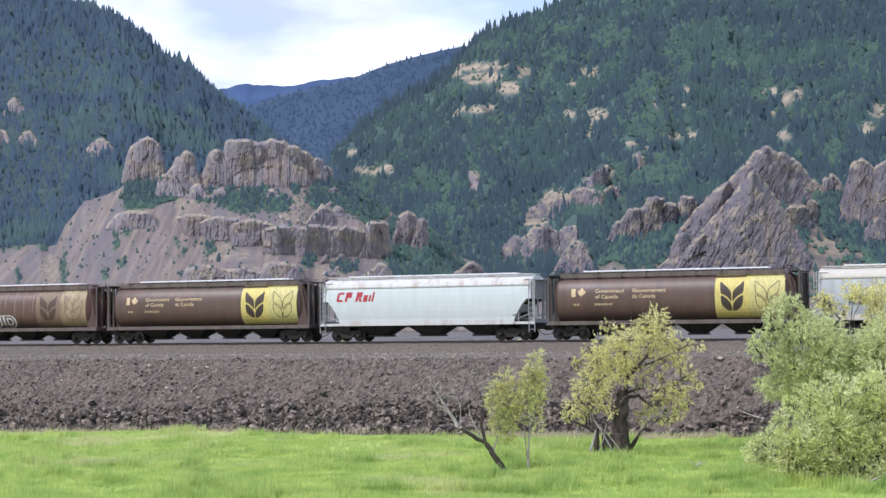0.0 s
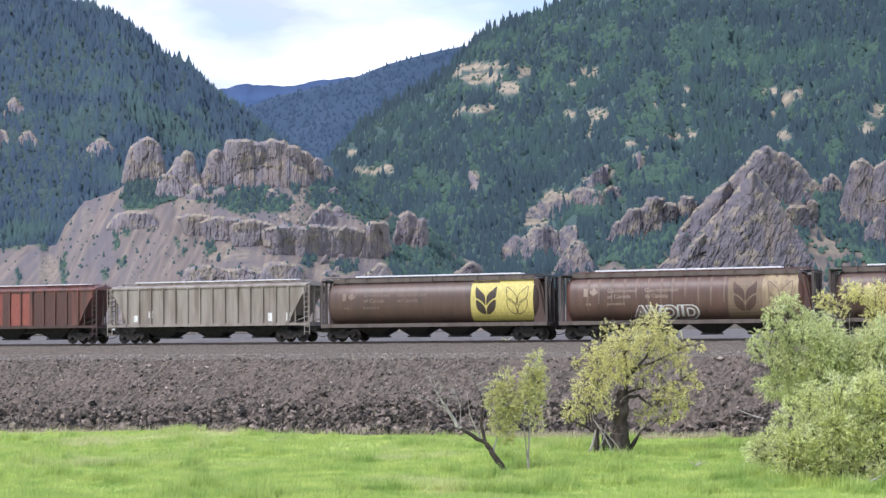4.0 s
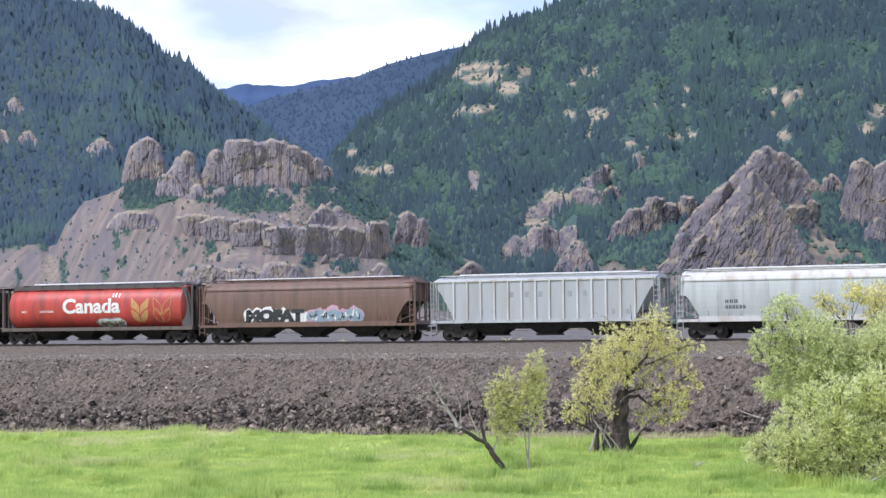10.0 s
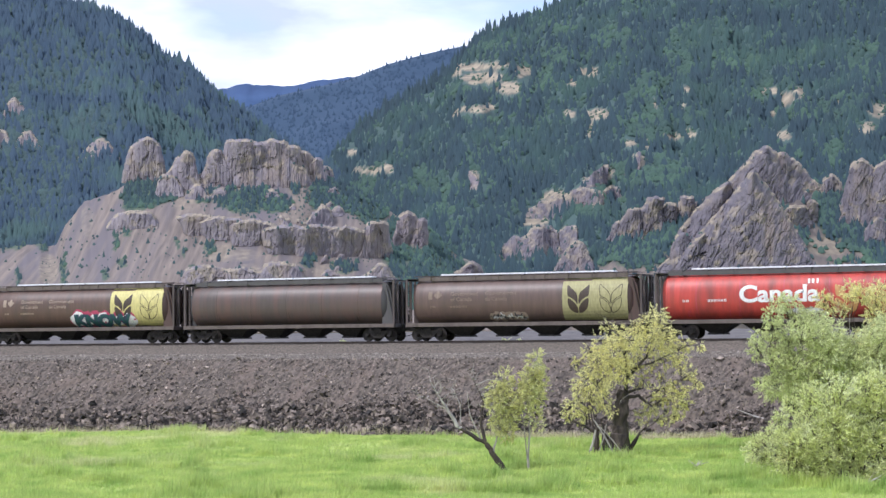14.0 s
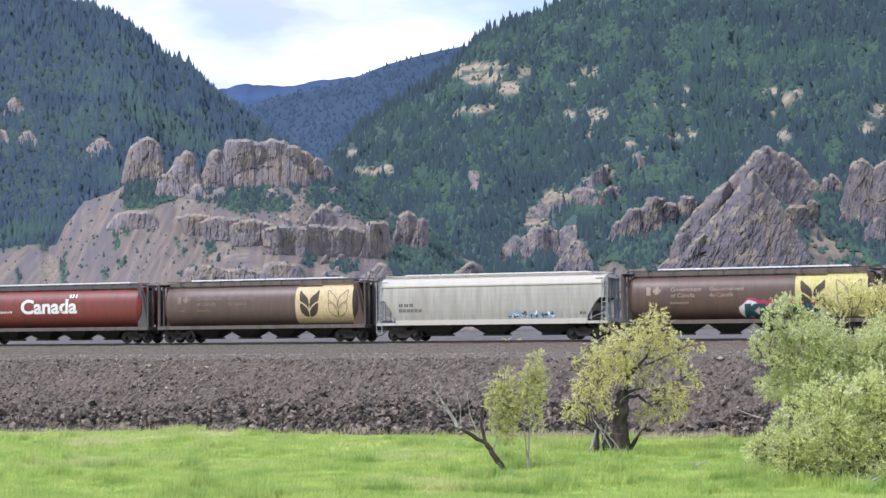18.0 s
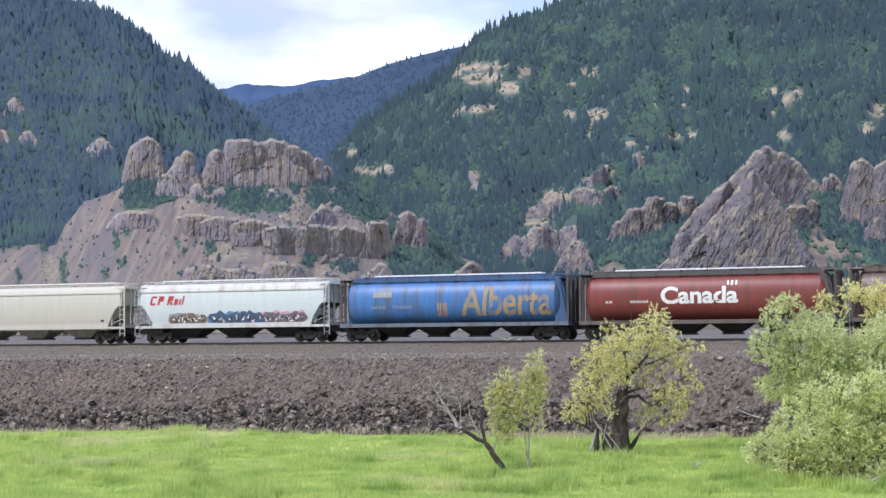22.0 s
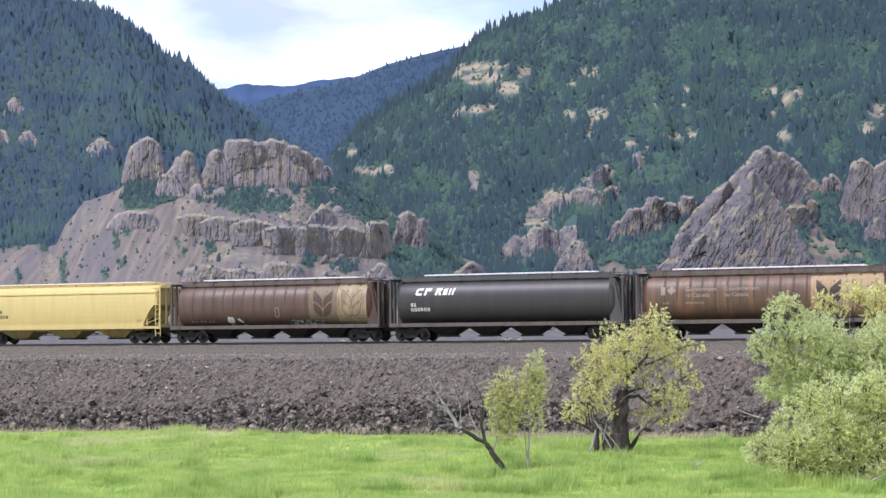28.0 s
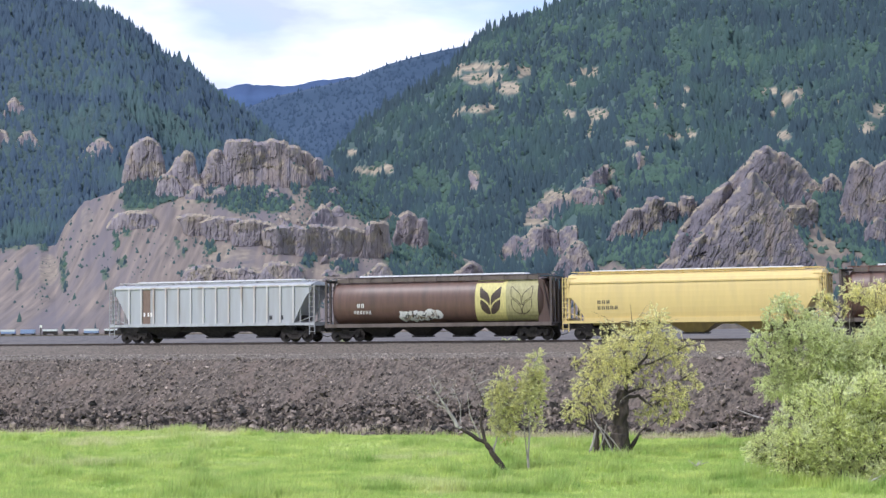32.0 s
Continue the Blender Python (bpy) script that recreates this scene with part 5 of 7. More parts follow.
YELLOW = car_paint("yellow_car_paint", (0.64, 0.49, 0.19), (0.54, 0.42, 0.18), (0.5, 0.9))
ENDB = car_paint("end_frame_brown", (0.07, 0.047, 0.041), (0.05, 0.04, 0.036))
ENDG = car_paint("end_frame_grey", (0.085, 0.078, 0.078), (0.08, 0.07, 0.065))
ENDBLUE = car_paint("end_frame_blue", (0.05, 0.10, 0.22), (0.06, 0.06, 0.07))
ENDRED = car_paint("end_frame_red", (0.26, 0.04, 0.03), (0.10, 0.04, 0.03))
ENDR = car_paint("end_sheet_rust", (0.135, 0.06, 0.045), (0.08, 0.042, 0.035))
ENDD = car_paint("end_sheet_dark_rust", (0.088, 0.05, 0.041), (0.055, 0.04, 0.034))
WHITE = car_paint("white_roof_paint", (0.56, 0.55, 0.53), (0.42, 0.34, 0.29), (0.5, 0.72), 0.5)

# Putty and yellow bay paint, darkened for underside shade as well as grime.
BAY_SHADE = car_paint("shaded_grimy_bay_paint", (0.3, 0.275, 0.235), (0.2, 0.175, 0.15))
BAY_SHADE_YELLOW = car_paint("shaded_grimy_yellow_bay_paint", (0.4, 0.3, 0.11), (0.26, 0.2, 0.1))

PROTO = {}
CARS = []


def recolour(car, names, material):
    for ob in car.children_recursive:
        if ob.name.split(".")[0] in names:
            ob.material_slots[0].link = "OBJECT"
            ob.material_slots[0].material = material


def put_car(j, kind, label, body, end, roof=None, under=None, length=18.1, ribs=14):
    x = (COUPLINGS[j] + COUPLINGS[j + 1]) / 2
    key = (kind, length)
    if key not in PROTO:
        if kind == "gov":
            car = gov_car(body, end)
        else:
            car = bay_car(kind, body, roof or body, end, under or M_under, length, ribs if kind == "ribbed" else 0)
        PROTO[key] = car
        car.matrix_basis = pose(x, 0, RAIL_Z)
    else:
        car = copy_thing(PROTO[key], pose(x, 0, RAIL_Z))
        for ob in list(car.children):
            if ob.name.split(".")[0] in MARKS:
                raise ValueError("a marked car was copied")
        recolour(car, ("barrel", "body", "rib") if kind != "smooth" else ("barrel", "body"), body)
        recolour(car, ("end_sheet", "end_rib", "end_post", "corner_post", "end_beam", "end_crossbar", "side_sill", "end_sill", "bracket", "ladder", "roof_rail", "brace",
                       "hatch_coaming", "running_board", "end_platform") + (("slope_sheet",) if kind == "gov" else ()), end)
        if kind != "gov":
            recolour(car, ("hopper", "slope_sheet", "bay_frame"), under or M_under)
            recolour(car, ("roof_sheet", "eave_rail", "running_board", "hatch_coaming", "bracket"), roof or body)
    if kind == "gov":
        recolour(car, ("side_sill",), SILLB if end == ENDBLUE else DUST)
        recolour(car, ("end_post", "corner_post", "ladder"), POST)
        recolour(car, ("roof_rail",), end if end in (ENDBLUE, ENDG) else DUST)
        recolour(car, ("end_gusset",), end if end in (ENDBLUE, ENDG) else ENDD)
        recolour(car, ("end_sheet",), ENDRED if body in (RED, MAROON) else end if end in (ENDBLUE, ENDG) else ENDR if end == ENDR else ENDD)
    elif end == SILVER:
        recolour(car, ("ladder", "end_post", "corner_post", "brace", "end_platform"), GALV)
        recolour(car, ("side_sill", "end_sill"), roof or body)
        if kind == "ribbed":
            recolour(car, ("rib", "eave_rail", "running_board"), WHITE)
            recolour(car, ("body",), GREYSIDE)
    tagged(car, label, "railcar", "cars of the grain train")
    CARS.append((j, x, car))
    return car


MARKS = ("wheat_panel", "stencil", "graffiti")


# ---- stones ----


def stone_shape(seed):
    """A broken block with sharp edges."""
    rng = np.random.default_rng(seed)
    V = np.array([(x, y, z) for x in (-1, 1) for y in (-1, 1) for z in (-1, 1)], float) * 0.72
    V = (V + rng.uniform(-0.42, 0.42, V.shape)) * rng.uniform(0.55, 1.3, 3)
    F = [(0, 1, 3, 2), (4, 6, 7, 5), (0, 4, 5, 1), (2, 3, 7, 6), (0, 2, 6, 4), (1, 5, 7, 3)]
    return V, np.array([t for a, b, c, d in F for t in ((a, b, c), (a, c, d))])


def turned_copies(shape, places, sizes, rng):
    V, F = shape
    n, k = len(places), len(V)
    q = rng.normal(size=(n, 4))
    q /= np.linalg.norm(q, axis=1, keepdims=True)
    w, x, y, z = q.T
    R = np.stack([1 - 2 * (y * y + z * z), 2 * (x * y - z * w), 2 * (x * z + y * w), 2 * (x * y + z * w), 1 - 2 * (x * x + z * z), 2 * (y * z - x * w),
                  2 * (x * z - y * w), 2 * (y * z + x * w), 1 - 2 * (x * x + y * y)], -1).reshape(n, 3, 3)
    P = np.einsum("nij,kj->nki", R, V) * sizes[:, None, None] + places[:, None, :]
    return P.reshape(-1, 3), (F[None] + (np.arange(n) * k)[:, None, None]).reshape(-1, F.shape[1])


def stone_field(name, label, count, draw, material, rng, parent=None):
    """Loose stones joined into one sheet of stuff. draw(rng, n) gives x, y and size."""
    Vs, Fs, base = [], [], 0
    for s in range(5):
        x, y, r = draw(rng, count // 5)
        pl = np.stack([x, y, bank_point(x, y) + 0.4 * r], -1)
        V, F = turned_copies(stone_shape(40 + s), pl, r, rng)
        Vs.append(V)
        Fs.append(F + base)
        base += len(V)
    ob = array_mesh(name, np.concatenate(Vs), np.concatenate(Fs), material)
    if parent:
        ob.parent = parent
    return tagged(ob, label, "stones", kind="stuff")


def build_stones():
    rng = np.random.default_rng(12)

    def low(rng, n):
        x = rng.uniform(-43, 36, n * 4)
        t = rng.beta(1.3, 2.4, n * 4)
        y = -16.8 + 7.6 * t
        rim = 0.3 + 0.32 * fbm(x / 7, x * 0, 15, 3) + 0.16 * fbm((x - 0.8 * y) / 1.8, (x + y) / 8, 22, 3)
        keep = rng.uniform(0, 1, n * 4) < np.clip(0.95 * (1 - step(-0.1, 0.2, t - rim)) + 0.5 * fbm((x - 0.8 * y) / 2.0, y / 4.0, 21, 4), 0.03, 1)
        idx = np.nonzero(keep)[0]
        idx = idx[rng.integers(0, len(idx), n)] if len(idx) < n else idx[:n]
        r = 0.046 * np.exp(rng.normal(0, 0.62, n)) * (1.7 - 1.35 * t[idx])
        return x[idx], y[idx], np.clip(r, 0.03, 0.26)

    def high(rng, n):
        x, y = rng.uniform(-43, 36, n), rng.uniform(-16.4, -8.4, n)
        return x, y, 0.033 * np.exp(rng.normal(0, 0.5, n))

    def bed(rng, n):
        x, y = rng.uniform(-43, 36, n), -8.75 + 7.0 * rng.beta(0.75, 2.4, n)
        return x, y, 0.026 * np.exp(rng.normal(0, 0.3, n))

    stone_field("riprap", "dark angular riprap stones on the embankment slope", 19000, low, M_rock, rng)
    stone_field("gravel", "small brown stones strewn over the embankment", 18000, high, M_pebble, rng)
    def path(rng, n):
        x = rng.uniform(-43, 36, n)
        return x, -5.1 + rng.normal(0, 0.55, n) + 0.4 * fbm(x / 6, x * 0, 61, 3), 0.03 * np.exp(rng.normal(0, 0.35, n))

    stone_field("ballast", "pale crushed stones beside the rails", 8000, bed, M_pale_stone, rng)
    stone_field("path_stones", "line of pale crushed stones on the path beside the track", 7000, path, M_pale_stone, rng)
    shapes_of = []
    for s in range(6):
        V, F = stone_shape(70 + s)
        me = bpy.data.meshes.new("boulder")
        me.from_pydata(V.tolist(), [], F.tolist())
        me.materials.append(M_rock)
        shapes_of.append(me)
    x, y, r = low(rng, 290)
    r = np.clip(r * 2.1, 0.12, 0.36)
    bank = bpy.data.objects["embankment"]
    for i in range(len(x)):
        ob = new("boulder", shapes_of[i % 6])
        ob.parent = bank
        ob.location = (x[i], y[i], float(bank_point(x[i], y[i])) + 0.2 * r[i])
        ob.rotation_euler = tuple(rng.uniform(0, 6.28, 3))
        ob.scale = (r[i] * rng.uniform(0.8, 1.3), r[i], r[i] * rng.uniform(0.7, 1.0))


M_pale_stone = mat("pale_ballast_stone", (0.11, 0.094, 0.08), (0.42, 0.37, 0.31), 2.5, 0.95, bump=0.2, island=0.4)
build_stones()

# ---- grass ----


def glow_through(m, share):
    """Lets light through thin leaves."""
    n, l = nodes_of(m.node_tree)
    b = n["Principled BSDF"]
    t = n.new("ShaderNodeBsdfTranslucent")
    x = n.new("ShaderNodeMixShader")
    x.inputs[0].default_value = share
    l.new(b.inputs["Base Color"].links[0].from_socket, t.inputs[0])
    l.new(b.outputs[0], x.inputs[1])
    l.new(t.outputs[0], x.inputs[2])
    l.new(x.outputs[0], n["Material Output"].inputs[0])
    return m


glow_through(M_grass, 0.5)


def build_grass():
    rng = np.random.default_rng(8)
    n = 95000
    ahead = 54 + 74 * rng.beta(1.0, 1.35, n)
    right = rng.uniform(-0.275, 0.275, n) * ahead
    x, y = EYE.x + SIDE.x * right + FWD.x * ahead, EYE.y + SIDE.y * right + FWD.y * ahead
    edge = -16.65 - 0.03 * np.maximum(0, -x) + 0.35 * fbm(x / 2.0, x * 0 + 3, 33, 3)
    keep = y < edge
    x, y, edge = x[keep], y[keep], edge[keep]
    n = len(x)
    tall = 0.19 + 0.15 * fbm(x / 3.4, y / 3.4, 34, 3) + 0.38 * step(0.25, 0.5, fbm(x / 2.2, y / 1.6, 35, 3)) - 0.14 * step(-8, 0, y - edge)
    tall = np.clip(tall, 0.12, 0.8) * rng.uniform(0.7, 1.3, n)
    z = ground_z(x, y) - 0.02
    k = 6
    a = rng.uniform(0, 2 * math.pi, (n, k))
    off = rng.uniform(0.02, 0.16, (n, k))
    px, py = x[:, None] + off * np.cos(a), y[:, None] + off * np.sin(a)
    lean = rng.uniform(0.1, 0.45, (n, k)) * tall[:, None]
    w = rng.uniform(0.012, 0.024, (n, k)) * (0.7 + tall[:, None])
    b = a + rng.uniform(0.6, 2.4, (n, k))
    h = tall[:, None] * rng.uniform(0.7, 1.15, (n, k))
    wind = 0.12 * tall[:, None]
    zz = np.broadcast_to(z[:, None], (n, k))
    v0 = np.stack([px - w * np.cos(b), py - w * np.sin(b), zz], -1)
    v1 = np.stack([px + w * np.cos(b), py + w * np.sin(b), zz], -1)
    v2 = np.stack([px + lean * np.cos(a) + wind, py + lean * np.sin(a), zz + h], -1)
    V = np.stack([v0, v1, v2], 2).reshape(-1, 3)
    F = np.arange(len(V)).reshape(-1, 3)
    ob = array_mesh("grass", V, F, M_grass)
    tagged(ob, "long bright green meadow grass bending in the wind", "grass", kind="stuff")


def build_dry_grass():
    """Pale dry blades along the foot of the stones."""
    rng = np.random.default_rng(18)
    n = 8600
    x = np.concatenate([rng.uniform(8, 24, n // 2), rng.uniform(-43, 34, n - n // 2)])
    y = -16.75 - 0.03 * np.maximum(0, -x) + rng.normal(0, 0.28, n) - 0.5 * (np.arange(n) < n // 2) * rng.uniform(0, 1, n)
    h, a = rng.uniform(0.14, 0.5, n), rng.uniform(0, 6.28, n)
    z, w = np.maximum(ground_z(x, y), bank_point(x, y)) - 0.02, 0.018
    v0, v1 = np.stack([x - w * np.sin(a), y + w * np.cos(a), z], -1), np.stack([x + w * np.sin(a), y - w * np.cos(a), z], -1)
    v2 = np.stack([x + 0.5 * h * np.cos(a), y + 0.5 * h * np.sin(a), z + h], -1)
    ob = array_mesh("dry_grass", np.stack([v0, v1, v2], 1).reshape(-1, 3), np.arange(3 * n).reshape(-1, 3), M_straw)
    tagged(ob, "pale dry grass along the foot of the stones", "grass", kind="stuff")


M_straw = glow_through(mat("straw", (0.46, 0.42, 0.26), (0.68, 0.62, 0.42), 0.8, 0.8, bump=0, island=0.3), 0.35)
build_grass()
build_dry_grass()

# ---- trees and bushes ----
M_bark = mat("willow_bark", (0.022, 0.018, 0.016), (0.08, 0.062, 0.05), 5.0, 0.95, bump=0.8, stretch=(1, 1, 0.3))
M_dead = mat("dead_wood", (0.2, 0.18, 0.16), (0.44, 0.41, 0.37), 6.0, 0.95, bump=0.4, stretch=(1, 1, 0.3))
M_leaf_yellow = glow_through(mat("yellow_willow_leaves", (0.73, 0.69, 0.31), (0.91, 0.86, 0.48), 1.3, 0.6, bump=0, spots=(0.66, 0.62, 0.26), spot_scale=0.7, island=0.45), 0.5)
M_leaf_green = glow_through(mat("green_willow_leaves", (0.53, 0.58, 0.26), (0.78, 0.8, 0.46), 1.3, 0.45, bump=0, spots=(0.66, 0.69, 0.42), spot_scale=0.7, island=0.45), 0.5)
M_leaf_lime = glow_through(mat("lime_shrub_leaves", (0.6, 0.59, 0.25), (0.8, 0.77, 0.4), 1.3, 0.45, bump=0, spots=(0.60, 0.63, 0.31), spot_scale=0.7, island=0.45), 0.5)
M_leaf_bush = glow_through(mat("bush_leaves", (0.6, 0.64, 0.26), (0.83, 0.85, 0.47), 1.3, 0.45, bump=0, spots=(0.78, 0.8, 0.55), spot_scale=1.1, spot_range=(0.52, 0.7), island=0.45), 0.45)
SWAY = []


def bend(a, b, sag, rng, n=5):
    a, b = Vector(a), Vector(b)
    pts = []
    for i in range(n + 1):
        t = i / n
        p = a.lerp(b, t) + Vector((0, 0, sag * math.sin(math.pi * t)))
        if 0 < i < n:
            p += Vector([rng.uniform(-1, 1) for _ in range(3)]) * 0.05 * (b - a).length
        pts.append(p)
    return pts


def leaf_cloud(rng, radius, flat, sprays, per, size, droop):
    """Leaves on short sprays inside a lumpy cloud round the origin."""
    d = rng.normal(size=(sprays, 3))
    d /= np.linalg.norm(d, axis=1, keepdims=True)
    start = d * (rng.uniform(0.1, 1, (sprays, 1)) ** 0.5) * np.array([radius, radius, radius * flat])
    way = d + rng.normal(0, 0.5, (sprays, 3)) + np.array([0.15, 0, -droop])
    way /= np.linalg.norm(way, axis=1, keepdims=True)
    t = rng.uniform(0, 1, (sprays, per, 1))
    length = rng.uniform(0.25, 0.6, (sprays, 1, 1)) * min(1.0, radius / 0.7)
    p = (start[:, None] + way[:, None] * t * length).reshape(-1, 3)
    n = len(p)
    axis = np.repeat(way, per, 0) + rng.normal(0, 0.55, (n, 3))
    axis /= np.linalg.norm(axis, axis=1, keepdims=True)
    side = np.cross(axis, rng.normal(size=(n, 3)))
    side /= np.linalg.norm(side, axis=1, keepdims=True)
    L, W = size * rng.uniform(0.7, 1.3, (n, 1)), size * 0.3 * rng.uniform(0.7, 1.2, (n, 1))
    V = np.stack([p, p + axis * L * 0.45 + side * W * 0.5, p + axis * L, p + axis * L * 0.45 - side * W * 0.5], 1).reshape(-1, 3)
    return V, np.arange(len(V)).reshape(-1, 4), start, way


def leafy(kind, label, category, right, ahead, stems, clumps, leaf_mat, seed, sprays=24, per=15, size=0.13, droop=0.3, flat=0.9, bark=None, bare=0, tips=()):
    """A tree or bush: bark stems [(points, radii)], then clumps (side, depth, height, radius), each on its own bough from the nearest stem point."""
    rng, pr = np.random.default_rng(seed), random.Random(seed)
    bark = bark or M_bark
    p = spot(right, ahead)
    tree = new(kind)
    tree.matrix_basis = pose(p.x, p.y, float(ground_z(p.x, p.y)) - 0.05, 0, 0, math.degrees(TURN))
    tagged(tree, label, category)
    anchors = []
    for pts, radii in stems:
        bm = bmesh.new()
        dense, rr = [], []
        for (a, b), (ra, rb) in zip(zip(pts, pts[1:]), zip(radii, radii[1:])):
            for i in range(4):
                t = i / 4
                dense.append(Vector(a).lerp(Vector(b), t) + Vector([pr.uniform(-1, 1) for _ in range(3)]) * 0.35 * min(ra, 0.1))
                rr.append((ra + (rb - ra) * t) * (pr.uniform(0.93, 1.08) if ra > 0.15 else pr.uniform(0.85, 1.18)))
        dense.append(Vector(pts[-1]))
        rr.append(radii[-1])
        tube(bm, dense, rr, 12 if radii[0] > 0.3 else 8)
        if radii[0] > 0.3:
            # furrowed bark
            for v in bm.verts:
                v.co += Vector((pr.uniform(-0.05, 0.05), pr.uniform(-0.05, 0.05), 0))
        part("trunk" if radii[0] > 0.09 else "stem", bm, M_bark if radii[0] > 0.085 else bark, tree)
        anchors += dense[2:]
    for i in range(bare):
        # thin leafless twigs through the crown
        c = Vector(pr.choice(tips or clumps)[:3]) + Vector([pr.uniform(-0.5, 0.5) for _ in range(3)])
        root = min(anchors, key=lambda q: (q - c).length)
        line = bend(root, c, 0.1 * (c - root).length, pr, 4)
        bm = bmesh.new()
        tube(bm, line, [0.02, 0.017, 0.013, 0.009, 0.005], 4)
        tube(bm, [line[2], line[2].lerp(c, 0.6) + Vector((pr.uniform(-0.3, 0.3), 0, 0.3)), c + Vector((pr.uniform(-0.6, 0.6), 0, 0.5))], [0.011, 0.008, 0.004], 4)
        part("twig", bm, M_dead if i % 3 else bark, tree)
    for x, y, z, r in clumps:
        c = Vector((x, y, z))
        low = [q for q in anchors if q.z < z + 0.3] or anchors
        root = min(low, key=lambda q: (q - c).length + 0.5 * max(0, z - q.z))
        bm = bmesh.new()
        line = bend(root, c, 0.12 * (c - root).length, pr)
        tube(bm, [q - root for q in line], [0.032 - 0.026 * i / (len(line) - 1) for i in range(len(line))], 5)
        V, F, st, wy = leaf_cloud(rng, r, flat, max(10, int(4.2 * sprays * (r / 0.6) ** 2)), per, size, droop)
        for s, w in zip(st[:14], wy[:14]):
            e = c - root + Vector(s)
            tube(bm, [(c - root) * 0.8 + Vector(s) * 0.2, e, e + Vector(w) * 0.35], [0.009, 0.006, 0.003], 4)
        limb = part("branch", bm, bark, tree)
        limb.location = root
        off = np.array((c - root)[:])
        leaves = array_mesh("foliage", V + off, F, leaf_mat)
        leaves.parent = limb
        SWAY.append((limb, tuple(root), pr.uniform(0, 6.28), pr.uniform(0.55, 0.9), min(1.6, 0.35 + 0.22 * z)))
    return tree


def clump_fill(seed, count, x0, x1, z0, z1, depth, r0, r1, shape):
    """Clumps spread through a crown whose outline is given by shape(s), s from 0 to 1 across: its (bottom, top) shares."""
    rng, rows = random.Random(seed), []
    for i in range(count):
        s = (i + rng.uniform(0.1, 0.9)) / count
        lo, hi = shape(s)
        t = rng.uniform(0, 1) ** 0.8
        rows.append((x0 + (x1 - x0) * s, rng.uniform(-depth, depth), z0 + (z1 - z0) * (lo + (hi - lo) * t), rng.uniform(r0, r1)))
    return rows


def crown_fill(seed, count, x, z, wide, tall):
    """Clumps spread evenly through an upright oval crown."""
    rng, rows = random.Random(seed), []
    while len(rows) < count:
        u, v = rng.uniform(-1, 1), rng.uniform(-1, 1)
        if u * u + v * v < 1:
            rows.append((x + wide * u, 0.35 * rng.uniform(-1, 1), z + tall * v, rng.uniform(0.26, 0.38)))
    return rows


